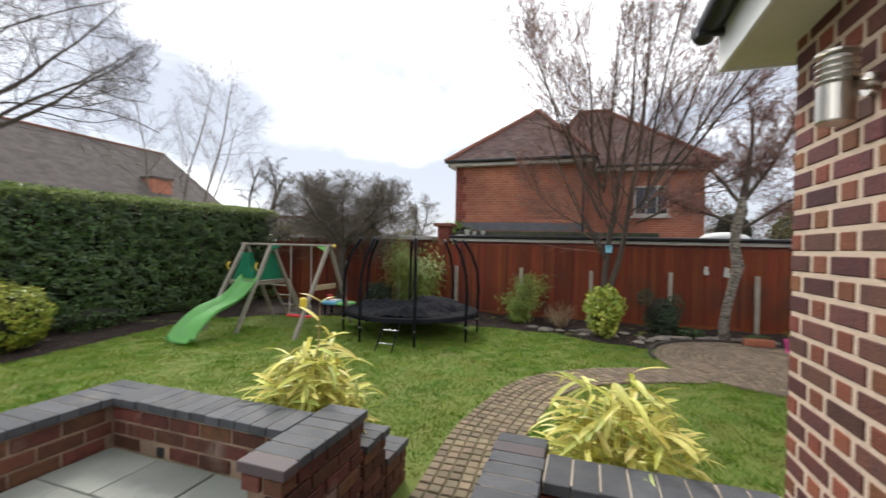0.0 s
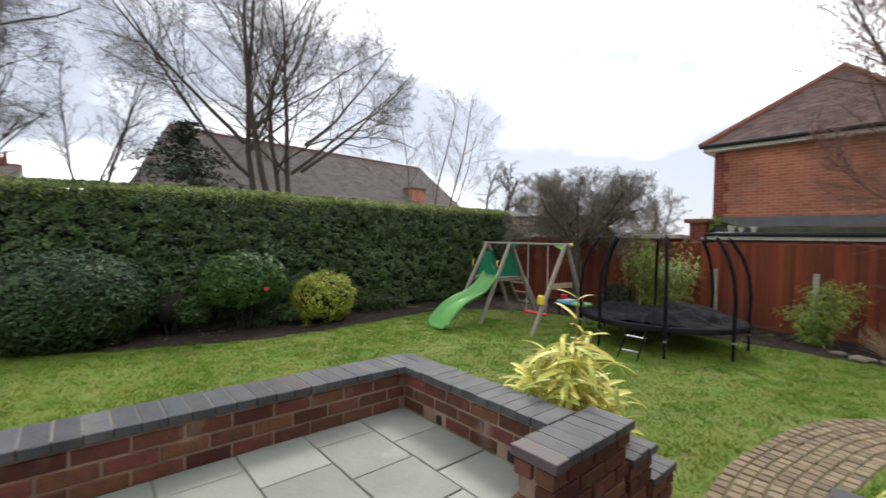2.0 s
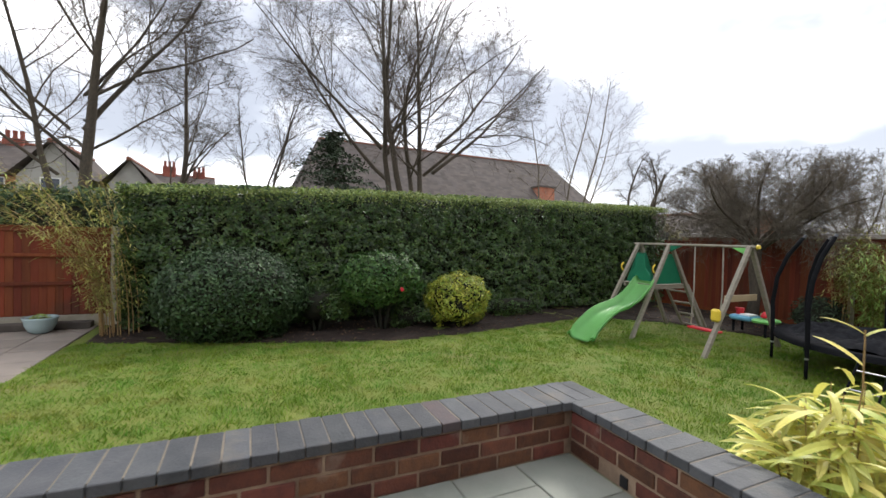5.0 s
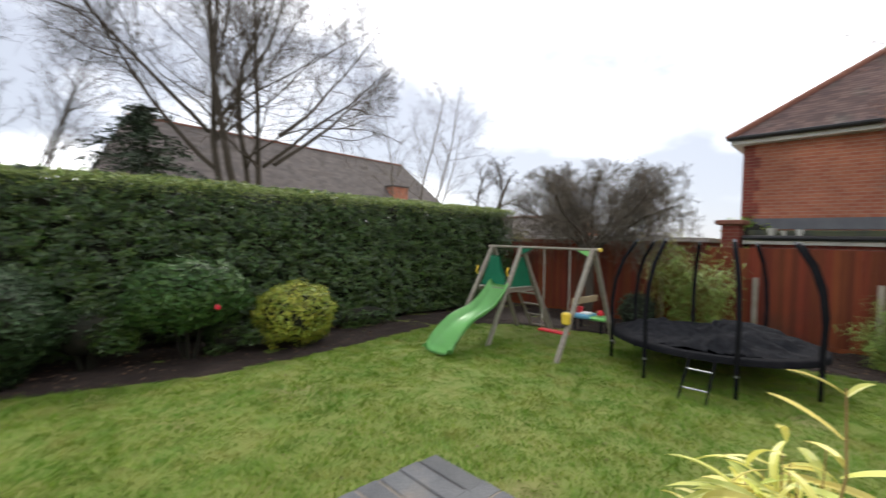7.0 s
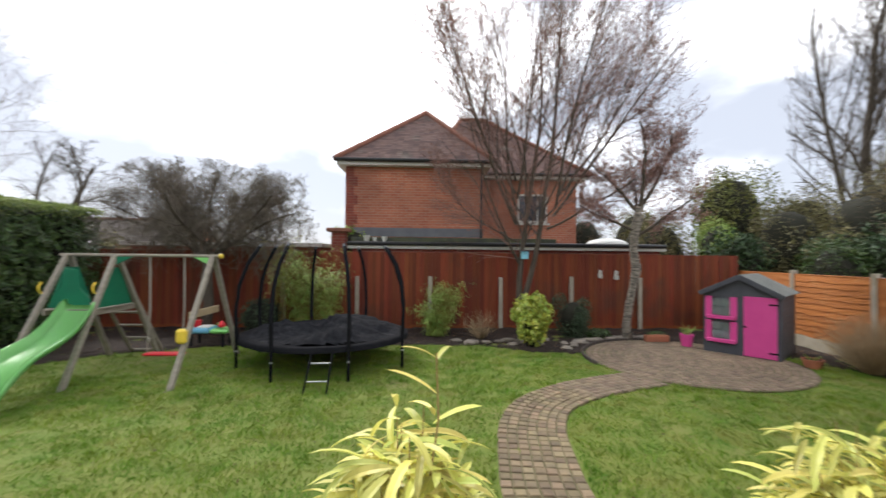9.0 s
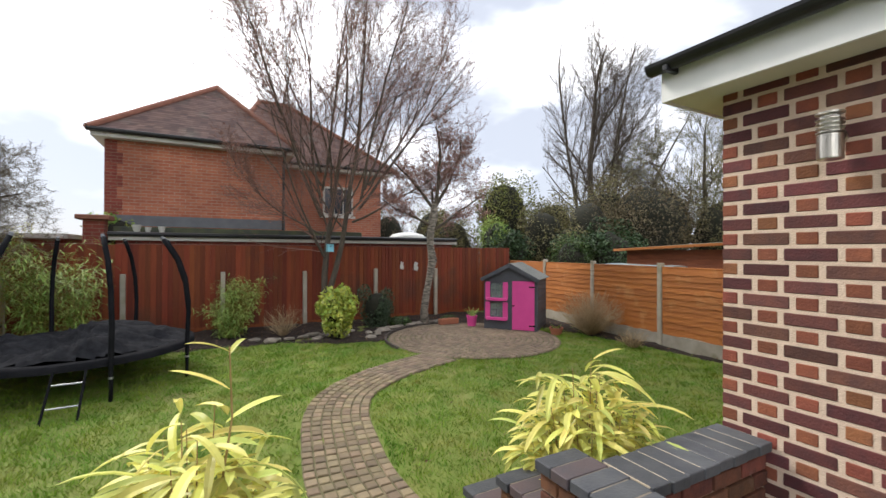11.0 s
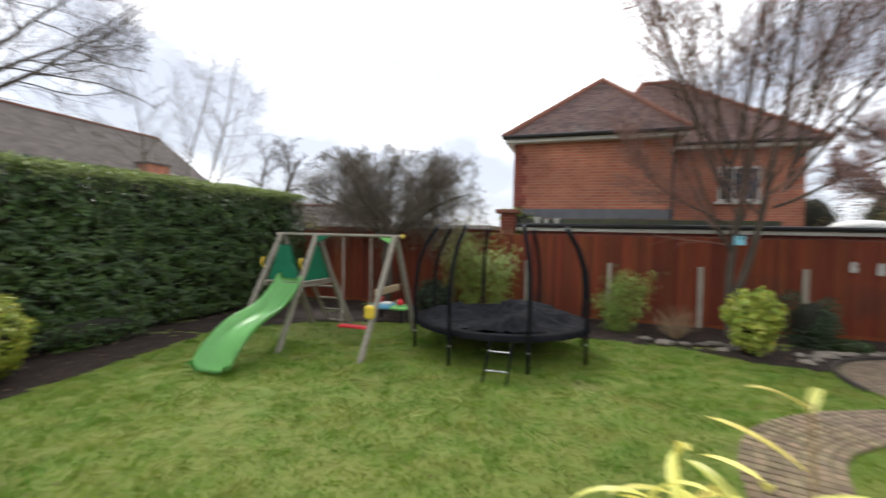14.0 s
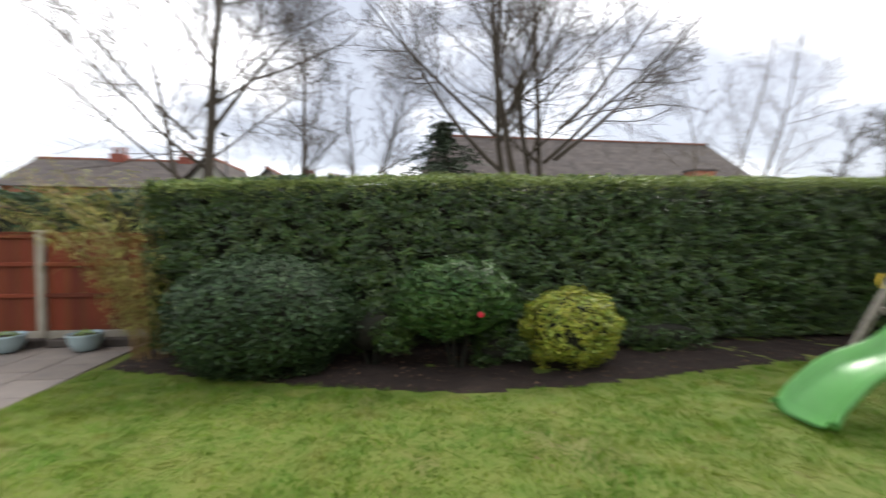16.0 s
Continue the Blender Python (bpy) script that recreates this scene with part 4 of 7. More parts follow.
for i, y in enumerate(lys):
    piece("concrete_post", lpost, left_fence, pose(LFX, y, 0))
    if i:
        y1 = lys[i - 1]
        part("gravel_board", boxm(LFX - 0.025, LFX + 0.02, y + 0.055, y1 - 0.055, 0.0, 0.24, 0.005), M_CONCRETE, left_fence)
        for z in (0.78, 1.28, 1.72):
            part("rail", boxm(LFX - 0.01, LFX + 0.035, y + 0.055, y1 - 0.055, z, z + 0.06, 0.006), M_RED_FENCE, left_fence)
        part("capping_rail", boxm(LFX - 0.04, LFX + 0.035, y + 0.055, y1 - 0.055, 1.795, 1.82, 0.004), M_RED_FENCE, left_fence)
        u = y + 0.12
        while u < y1 - 0.06:
            piece("board", lb, left_fence, pose(LFX - 0.012, u, 0.245, 0, 0, 90 + fr.uniform(-5, -2)))
            u += 0.112
terrace = tagged(part("pavement_terrace", boxm(-8.8, -5.52, -9.0, -1.7, 0.0, 0.02), M_SAND), kind="structure")
u = -1.7
j = 0
while u > -5.5:
    x = -5.52 - (0.0 if j % 2 else 0.3)
    first = True
    while x > -8.8:
        w = 0.6 if not first or j % 2 else 0.3
        a = max(x - w, -8.8) if not first or j % 2 else x - 0.3
        if first and not j % 2:
            x, a, w = -5.52, -5.82, 0.3
        key = ("flag", round(x - a, 2))
        if key not in BRICKS:
            BRICKS[key] = mesh_of("slab", boxm(0, x - a - 0.012, 0, 0.588, -0.02, 0.032, 0.005), M_PAVE_FAR)
        piece("slab", BRICKS[key], terrace, pose(a, u - 0.6, 0.012 + fr.uniform(-0.003, 0.003)))
        x = a
        first = False
    u -= 0.6
    j += 1
for y0, y1 in ((-3.05, -1.75), (-4.6, -3.15), (-6.2, -4.7)):
    part_s = thing("timber_sleeper", (-8.6, (y0 + y1) / 2, 0.03), "dark weathered timber sleeper lying along the fence", "sleeper", "sleepers by the fence")
    part("beam", boxm(-8.72, -8.52, y0, y1, 0.045, 0.16, 0.012), M_SLEEPER, part_s)
for y in (-3.42, -2.36):
    e = thing("garden_bowl", (-8.33, y, 0.04), "pale blue glazed bowl planter with dark soil", "plant pot", "glazed bowls")
    part("bowl", lathe([(0.10, 0.0), (0.16, 0.04), (0.205, 0.14), (0.22, 0.22), (0.235, 0.245), (0.235, 0.27), (0.205, 0.27), (0.195, 0.22)], 32, (-8.33, y, 0.042)), M_BOWL, e, smooth=True)
    part("soil", lathe([(0.19, 0.22), (0.198, 0.235)], 24, (-8.33, y, 0.042)), M_SOIL, e)
    r2 = np.random.default_rng(int(-y * 100))
    p, n2 = dome_points(r2, 160, (-8.33, y, 0.29), (0.13, 0.13, 0.07), 0.0)
    v, f = leaf_arrays(r2, p, n2, 0.035, 0.8)
    raw("seedlings", v, f, M_FRESH, e)

# ---- hedge ----
hedge = thing("hedge", (-8.4, 5.0, 0.0), "tall clipped evergreen hedge with pale new growth on top", "hedge")
HFX, HBX, HY0, HY1 = -7.72, -9.3, -1.25, 11.9


def hedge_top(y):
    return np.interp(y, [-1.2, 1.0, 3.0, 6.0, 11.0], [2.57, 2.68, 2.755, 2.80, 2.88])


# solid dark body behind the leaves, its colour standing for the hedge's inner shade
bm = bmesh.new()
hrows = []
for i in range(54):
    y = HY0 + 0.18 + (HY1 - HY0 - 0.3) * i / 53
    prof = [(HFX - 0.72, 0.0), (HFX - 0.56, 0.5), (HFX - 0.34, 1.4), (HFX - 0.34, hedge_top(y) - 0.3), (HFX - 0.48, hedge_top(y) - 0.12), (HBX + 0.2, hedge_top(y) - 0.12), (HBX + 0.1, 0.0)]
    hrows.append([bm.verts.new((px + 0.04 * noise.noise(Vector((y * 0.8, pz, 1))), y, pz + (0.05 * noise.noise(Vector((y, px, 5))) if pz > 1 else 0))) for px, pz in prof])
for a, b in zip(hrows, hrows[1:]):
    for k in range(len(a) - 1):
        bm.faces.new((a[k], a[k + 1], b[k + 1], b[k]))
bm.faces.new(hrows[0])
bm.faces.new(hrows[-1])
part("shade_core", bm, M_LEAF_SHADE, hedge)
hr = np.random.default_rng(77)
k = 74000
hy = hr.uniform(HY0, HY1, k)
hz = hr.uniform(0.03, 1.0, k) ** 0.9 * hedge_top(hy)
bulge = np.array([0.12 * noise.noise(Vector((b * 0.7, c * 0.9, 2.0))) + 0.13 * noise.noise(Vector((b * 2.3, c * 3.2, 4.0))) for b, c in zip(hy, hz)])
hx = HFX - 0.09 + bulge - np.abs(hr.normal(0, 0.07, k)) - np.clip(0.95 - hz, 0, 1) * 0.08 - np.clip(hz - 2.3, 0, 1) ** 2 * 0.5
gap = np.array([noise.noise(Vector((b * 1.7, c * 1.7, 9.0))) for b, c in zip(hy, hz)])
fine = np.array([noise.noise(Vector((b * 5.5, c * 6.5, 3.0))) for b, c in zip(hy, hz)])
hx = hx + 0.09 * fine
keep = ((gap > -0.33) | (hr.random(k) < 0.3)) & ((fine > -0.2) | (hr.random(k) < 0.3)) & (hr.random(k) < 0.7 + hz / 0.9)
v1, f1 = leaf_arrays(hr, np.c_[hx, hy, hz][keep], np.tile([[1.0, 0, 0.55]], (keep.sum(), 1)), 0.078, 0.5, 0.5)
k = 7000
ex = hr.uniform(HBX, HFX, k)
ez = hr.uniform(0.2, 2.55, k)
v2, f2 = leaf_arrays(hr, np.c_[ex, HY0 + 0.08 + np.abs(hr.normal(0, 0.06, k)), ez], np.tile([[0.2, -1.0, 0.3]], (k, 1)), 0.066, 0.65, 0.55)
raw("foliage", np.concatenate([v1, v2]), np.concatenate([f1, f2 + len(v1)]), M_HEDGE, hedge, "dark green clipped leaves")
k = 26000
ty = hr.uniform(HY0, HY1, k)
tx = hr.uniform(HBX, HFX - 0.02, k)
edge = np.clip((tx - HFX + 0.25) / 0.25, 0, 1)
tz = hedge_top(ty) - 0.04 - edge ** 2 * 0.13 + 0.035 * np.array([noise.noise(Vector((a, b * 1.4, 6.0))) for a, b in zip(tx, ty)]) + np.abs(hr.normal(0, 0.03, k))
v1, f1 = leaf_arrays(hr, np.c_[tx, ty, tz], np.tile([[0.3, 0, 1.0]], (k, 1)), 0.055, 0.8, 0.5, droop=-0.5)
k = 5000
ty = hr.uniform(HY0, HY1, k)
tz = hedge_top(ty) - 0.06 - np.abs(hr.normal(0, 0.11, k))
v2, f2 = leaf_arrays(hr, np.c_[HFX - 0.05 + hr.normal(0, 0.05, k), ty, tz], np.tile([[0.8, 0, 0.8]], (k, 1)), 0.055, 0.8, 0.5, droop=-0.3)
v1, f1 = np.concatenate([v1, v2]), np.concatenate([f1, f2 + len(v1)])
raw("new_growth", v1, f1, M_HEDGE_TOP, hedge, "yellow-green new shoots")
# trunks painted in the same near-black shade colour, not a bark tone
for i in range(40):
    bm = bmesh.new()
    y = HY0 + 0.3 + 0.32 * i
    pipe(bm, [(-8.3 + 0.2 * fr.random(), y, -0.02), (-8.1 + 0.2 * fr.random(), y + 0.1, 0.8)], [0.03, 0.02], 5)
    part("trunk", bm, M_LEAF_SHADE, hedge)
# laurel hedge beyond the red fence
laurel = thing("laurel_hedge", (-10.0, -5.0, 0.0), "dark glossy laurel hedge standing behind the fence", "hedge")
# dark box added inside the laurel as its painted inner shade
part("shade_core", boxm(-10.8, -9.75, -10.0, -1.2, 0.0, 2.25, 0.1), M_LEAF_SHADE, laurel)
k = 9000
ly2, lz2 = hr.uniform(-10, -1.0, k), hr.uniform(0.3, 2.5, k)
v1, f1 = leaf_arrays(hr, np.c_[-9.62 + 0.12 * np.sin(ly2 * 3) - np.abs(hr.normal(0, 0.1, k)), ly2, lz2 + 0.1 * np.sin(ly2 * 2.2)], np.tile([[1.0, 0, 0.5]], (k, 1)), 0.13, 0.7, 0.42)
k = 5000
v2, f2 = leaf_arrays(hr, np.c_[hr.uniform(-10.8, -9.6, k), hr.uniform(-10, -1, k), 2.4 + hr.normal(0, 0.09, k)], np.tile([[0.2, 0, 1.0]], (k, 1)), 0.13, 0.8, 0.42)
raw("foliage", np.concatenate([v1, v2]), np.concatenate([f1, f2 + len(v1)]), M_LAUREL, laurel)

# shrubs before the hedge
bush("rounded_shrub", (-7.15, 0.55), (0.85, 1.22, 0.86), 1.58, 17000, 0.07, M_LAUREL, "large rounded grey-green evergreen shrub before the hedge", 1, lump=0.1, spread=0.42, low=-0.85)
bush("camellia_shrub", (-7.02, 3.08), (0.62, 0.84, 0.58), 1.54, 9000, 0.078, M_CAMELLIA, "rounded green camellia shrub with one red flower", 2, lump=0.16, low=-0.72, spread=0.42, core_size=0.8)
cam_fl = bpy.data.objects["camellia_shrub"]
fl = lathe([(0.01, -0.02), (0.035, -0.005), (0.04, 0.012), (0.02, 0.02)], 12)
fl.transform(pose(-6.44, 3.28, 0.86, 0, 80, 0))
part("flower", fl, M_FLOWER, cam_fl, "single red bloom")
bush("gold_shrub", (-6.85, 4.62), (0.52, 0.7, 0.55), 1.12, 6400, 0.072, M_GOLD, "low rounded gold variegated shrub at the lawn edge", 3, lump=0.26, spread=0.5, low=-0.85)
bush("dark_shrub", (-7.3, 1.95), (0.5, 0.75, 0.55), 1.05, 4600, 0.06, M_HEDGE, "loose dark green shrub in the shade of the hedge", 4, lump=0.3, lobes=9, core_size=0.5)
bush("dark_shrub", (-7.05, 3.7), (0.4, 0.6, 0.32), 0.6, 2200, 0.055, M_HEDGE, "low dark green shrub under a camellia", 5, lump=0.3, lobes=9, core_size=0.5)
bush("dark_shrub", (-7.6, 6.4), (0.4, 1.3, 0.36), 0.62, 3200, 0.06, M_HEDGE, "loose dark undergrowth along the hedge foot", 6, lump=0.3, lobes=9, core_size=0.5)


# ---- bamboos ----
def long_leaf(bm, p, d, ln, w, droop, segs=4):
    """A narrow drooping blade with a fold along its middle."""
    p, d = Vector(p), Vector(d).normalized()
    side = d.cross(Vector((0, 0, 1)))
    side = side.normalized() if side.length > 0.05 else Vector((1, 0, 0))
    prev = None
    for i in range(segs + 1):
        t = i / segs
        ww = w * (0.35 + 1.3 * t) * (1 - t) ** 0.6 if i else w * 0.2
        up = side.cross(d).normalized()
        cur = (bm.verts.new(p + side * ww + up * ww * 0.35), bm.verts.new(p), bm.verts.new(p - side * ww + up * ww * 0.35))
        if prev:
            bm.faces.new((prev[0], prev[1], cur[1], cur[0]))
            bm.faces.new((prev[1], prev[2], cur[2], cur[1]))
        prev = cur
        d = Vector((d.x, d.y, d.z - droop / segs)).normalized()
        p = p + d * ln / segs


def bamboo(name, at, canes, high, spread, leaves, leaf_len, label, seed, mt=None, lean=(0, 0), low=0.3):
    e = thing(name, (*at, 0.0), label, "bamboo")
    q = random.Random(seed)
    fol = bmesh.new()
    for i in range(canes):
        a, rad = q.uniform(0, 2 * math.pi), spread * 0.3 * math.sqrt(q.random())
        base = Vector((at[0] + rad * math.cos(a), at[1] + rad * math.sin(a), 0))
        out = Vector((math.cos(a), math.sin(a), 0)) * spread * q.uniform(0.3, 1.0) + Vector((lean[0], lean[1], 0)) * q.uniform(0.2, 1.0)
        h = high * q.uniform(0.65, 1.0)
        pts = [base + out * (t ** 2.2) + Vector((0, 0, h * t * (1 - 0.12 * t * t))) for t in [k / 7 for k in range(8)]]
        part("cane", pipem(pts, [0.0085 - 0.0009 * k for k in range(8)], 5), M_CANE, e)
        for _ in range(leaves):
            t = q.uniform(low, 1.0)
            k = min(int(t * 7), 6)
            p = pts[k].lerp(pts[k + 1], t * 7 - k) + Vector((q.gauss(0, 0.09), q.gauss(0, 0.09), q.gauss(0, 0.05)))
            b = q.uniform(0, 2 * math.pi)
            long_leaf(fol, p, (math.cos(b), math.sin(b), q.uniform(-0.2, 0.5)), leaf_len * q.uniform(0.6, 1.2), leaf_len * 0.075, q.uniform(0.4, 1.3), 3)
    part("foliage", fol, mt or M_BAMBOO, e)
    return e


bamboo("bamboo_clump", (-7.95, -1.2), 24, 3.2, 1.0, 100, 0.16, "arching yellow-green bamboo clump beside the fence", 5, lean=(0.3, -1.1), low=0.2)
bamboo("bamboo_clump", (-2.9, 11.3), 20, 2.35, 0.6, 95, 0.2, "leafy green bamboo clump behind the trampoline", 6, M_FRESH, low=0.2)
bamboo("bamboo_clump", (-2.3, 11.1), 16, 1.9, 0.55, 90, 0.2, "leafy green bamboo beside the fence corner", 8, M_FRESH, low=0.15)
bamboo("bamboo_clump", (-3.55, 11.5), 12, 2.75, 0.45, 80, 0.17, "tall yellow-green bamboo against the fence", 7, low=0.35)

BLADES = []
for i in range(8):
    bm = bmesh.new()
    long_leaf(bm, (0, 0, 0), (1, 0, 0.35), 0.22 + 0.016 * i, 0.029 + 0.002 * (i % 3), 0.45 + 0.15 * i, 6)
    BLADES.append(mesh_of("leaf", bm, M_VARIEG_G if i in (2, 6) else M_VARIEG))


def gold_bamboo(at, high, spread, count, seed, label):
    e = thing("dwarf_bamboo", (*at, 0.0), label, "bamboo", "golden dwarf bamboos")
    q = random.Random(seed)
    canes = []
    for i in range(34):
        a, rad = i * 2.4, spread * math.sqrt((i + 0.5) / 34)
        top = Vector((at[0] + rad * math.cos(a) * 0.75, at[1] + rad * math.sin(a) * 0.75, high * (1.0 - 0.42 * (rad / spread) ** 2) * q.uniform(0.78, 1.0)))
        base = Vector((at[0] + rad * math.cos(a) * 0.35, at[1] + rad * math.sin(a) * 0.35, 0.0))
        mid = base.lerp(top, 0.55) + Vector((0, 0, 0.06))
        part("cane", pipem([base, mid, top], [0.0045, 0.004, 0.002], 5), M_CANE, e)
        canes.append((base, mid, top, a))
    rest = bmesh.new()
    for i in range(330):
        base, mid, top, a = canes[i % len(canes)]
        p = base.lerp(top, q.uniform(0.35, 1.0)) + Vector((q.gauss(0, 0.05), q.gauss(0, 0.05), q.gauss(0, 0.03)))
        h = a + q.gauss(0, 1.3)
        long_leaf(rest, p, (math.cos(h), math.sin(h), q.uniform(-0.1, 0.6)), q.uniform(0.14, 0.26), 0.023, q.uniform(0.5, 1.5), 4)
    tagged(part("inner_foliage", rest, M_GOLD_LEAF, e), kind="stuff")
    for i in range(count):
        base, mid, top, a = canes[i % len(canes)]
        t = q.random() ** 0.6
        p = mid.lerp(top, t) + Vector((q.gauss(0, 0.035), q.gauss(0, 0.035), q.gauss(0, 0.02)))
        h = math.degrees(a) + q.gauss(0, 65)
        piece("leaf", q.choice(BLADES), e, Matrix.Translation(p) @ Euler((q.gauss(0, 0.3), radians(q.uniform(-35, 25)), radians(h))).to_matrix().to_4x4() @ Matrix.Scale(q.uniform(0.65, 1.1), 4))
    return e


left_gold = gold_bamboo((-0.22, 3.28), 1.27, 0.43, 300, 14, "yellow-leaved dwarf bamboo spilling over the patio wall coping")
gold_bamboo((1.85, 3.30), 1.20, 0.50, 300, 15, "dense yellow-leaved dwarf bamboo behind the patio wall")
# one taller shoot
bm = pipem([(-0.14, 3.2, 0.9), (-0.10, 3.18, 1.2), (-0.11, 3.2, 1.46)], [0.005, 0.004, 0.003], 5)
part("tall_shoot", bm, M_CANE, left_gold)
for k, (z, h, s) in enumerate(((1.30, 175, 1.0), (1.44, 200, 0.7), (1.43, 60, 0.55))):
    piece("leaf", BLADES[k], left_gold, pose(-0.11, 3.2, z, 0, -20, h) @ Matrix.Scale(s, 4))


# ---- swing and slide ----
swing = thing("swing_set", (-4.6, 8.3, 0.0), "weathered timber swing frame with green slide and platform", "swing set")
BZ, FEET_F, FEET_B, BY = 1.785, 7.25, 9.35, 8.3
part("top_beam", boxm(-5.76, -3.36, BY - 0.04, BY + 0.04, BZ, BZ + 0.045, 0.012), M_WEATHERED, swing)
part("beam_cap", pipem([(-3.36, BY, BZ + 0.02), (-3.32, BY, BZ + 0.02)], 0.034, 14), M_YELLOW, swing)


def square_bar(a, b, w, spin=0.0):
    a, b = Vector(a), Vector(b)
    bm = boxm(-w / 2, w / 2, -w / 2, w / 2, 0, (b - a).length, 0.008)
    bm.transform(Matrix.Translation(a) @ (b - a).to_track_quat("Z", "Y").to_matrix().to_4x4() @ Matrix.Rotation(spin, 4, "Z"))
    return bm


for xt, xf in ((-5.65, -5.72), (-4.93, -4.88), (-3.46, -3.50)):
    for yf in (FEET_F, FEET_B):
        part("leg", square_bar((xf, yf, -0.03), (xt, BY + (0.03 if yf > BY else -0.03), BZ + 0.01), 0.07), M_WEATHERED, swing)
for x in (-5.62, -4.95):
    part("platform_joist", boxm(x - 0.02, x + 0.02, 7.86, 8.76, 0.93, 1.0, 0.004), M_WEATHERED, swing)
for k in range(8):
    part("platform_board", boxm(-5.66, -4.91, 7.86 + k * 0.112, 7.86 + k * 0.112 + 0.1, 1.002, 1.02, 0.003), M_WEATHERED, swing)
part("brace_board", boxm(-3.60, -3.575, 7.88, 8.76, 0.88, 0.99, 0.004), M_PALEWOOD, swing)
front_panel = prism([(-5.60, 1.03), (-5.03, 1.03), (-5.06, 1.18), (-5.18, 1.32), (-5.22, 1.60), (-5.40, 1.60), (-5.44, 1.32), (-5.57, 1.18)], 0.025, Matrix.Translation((0, 7.93, 0)) @ Matrix.Rotation(0, 4, "X"))
part("front_panel", front_panel, M_DKGREEN, swing)
side_out = [(7.90, 1.03), (8.70, 1.03), (8.42, 1.62), (8.18, 1.62)]
for x in (-4.965, -5.60):
    bm = bmesh.new()
    a = [bm.verts.new((x, y, z)) for y, z in side_out]
    b = [bm.verts.new((x + 0.02, y, z)) for y, z in side_out]
    bm.faces.new(a)
    bm.faces.new(list(reversed(b)))
    for i in range(4):
        bm.faces.new((a[i], b[i], b[(i + 1) % 4], a[(i + 1) % 4]))
    bmesh.ops.recalc_face_normals(bm, faces=bm.faces)
    part("side_panel", bm, M_DKGREEN, swing)
for x, y in ((-4.90, 7.88), (-5.63, 7.86)):
    pts = [(x, y - 0.03 - 0.05 * math.sin(math.pi * k / 8), 1.25 + 0.16 * k / 8) for k in range(9)]
    part("grab_handle", pipem(pts, 0.014, 8), M_YELLOW, swing)
for x, s in ((-4.93, 1), (-3.46, -1)):
    part("corner_bracket", prism([(0, 0), (0.24 * s, 0), (0, -0.12)], 0.03, Matrix.Translation((x + 0.03 * s, BY - 0.05, BZ - 0.002))), M_DKGREEN if s > 0 else M_LIME, swing)
part("leg_counter", boxm(-3.565, -3.425, 7.48, 7.58, 0.60, 0.80, 0.03), M_YELLOW, swing)
# slide: a dished trough with rolled rims
bm = bmesh.new()
rows = []
for i in range(25):
    t = i / 24
    y = 7.93 - 1.85 * t
    z = 1.04 * (1 - t) ** 1.05 - 0.13 * math.sin(t * 2 * math.pi) * (1 - t * 0.35) + 0.03
    z = max(z, 0.05 + 0.02 * t)
    cx = -5.15 + 0.24 * t
    rim = 0.13 if 0.04 < t < 0.93 else 0.09
    cross = [(-0.255, rim - 0.05), (-0.25, rim), (-0.215, rim + 0.006), (-0.19, 0.03), (-0.12, 0.004), (0.12, 0.004), (0.19, 0.03), (0.215, rim + 0.006), (0.25, rim), (0.255, rim - 0.05)]
    rows.append([bm.verts.new((cx - 0.05 * t + u * (0.98 + 0.26 * t), y, z + w)) for u, w in cross])
for a, b in zip(rows, rows[1:]):
    for k in range(9):
        bm.faces.new((a[k], a[k + 1], b[k + 1], b[k]))
bmesh.ops.solidify(bm, geom=bm.faces[:], thickness=0.018)
bmesh.ops.recalc_face_normals(bm, faces=bm.faces)
part("slide", bm, M_LIME, swing, "lime green plastic wave slide", smooth=True)
ladder = part("ladder_side", square_bar((-5.52, 9.62, 0.0), (-5.52, 8.92, 1.0), 0.05), M_WEATHERED, swing)
part("ladder_side", square_bar((-4.98, 9.62, 0.0), (-4.98, 8.92, 1.0), 0.05), M_WEATHERED, swing)
for k in range(4):
    t = (k + 0.3) / 4
    part("ladder_rung", pipem([(-5.52, 9.62 - 0.7 * t, t), (-4.98, 9.62 - 0.7 * t, t)], 0.022, 8), M_WEATHERED, swing)
for x in (-4.42, -3.90):
    rope = part("swing_rope", pipem([(x, BY, BZ), (x + 0.02, BY - 0.01, 1.0), (x, BY - 0.02, 0.32)], 0.013, 6), M_ROPE, swing)
    part("rope_knot", lathe([(0.012, -0.04), (0.03, -0.02), (0.03, 0.02), (0.012, 0.04)], 10, (x + 0.01, BY - 0.015, 0.50)), M_ROPE, rope)
bm = boxm(-4.45, -3.87, BY - 0.10, BY + 0.06, 0.27, 0.31, 0.015)
for v in bm.verts:
    v.co.z -= 0.03 * math.cos((v.co.x + 4.16) / 0.29 * math.pi / 2)
part("swing_seat", bm, M_RED, swing)

# toy table under the tree
toy = thing("water_table", (-4.35, 10.1, 0.0), "child's sand and water table with red and blue plastic trays", "toy")
for dx, dy in ((-0.3, -0.15), (0.3, -0.15), (-0.3, 0.15), (0.3, 0.15)):
    part("leg", pipem([(-4.35 + dx, 10.1 + dy, 0.03), (-4.35 + dx, 10.1 + dy, 0.32)], 0.025, 8), M_BLACK, toy)
part("tray", boxm(-4.72, -4.3, 9.88, 10.32, 0.30, 0.40, 0.03), M_BLUE_TOY, toy)
part("tray", boxm(-4.29, -3.95, 9.88, 10.32, 0.30, 0.38, 0.03), M_LIME, toy)
part("bucket", lathe([(0.06, 0), (0.085, 0.13), (0.08, 0.13)], 16, (-4.62, 10.1, 0.4)), M_RED, toy)
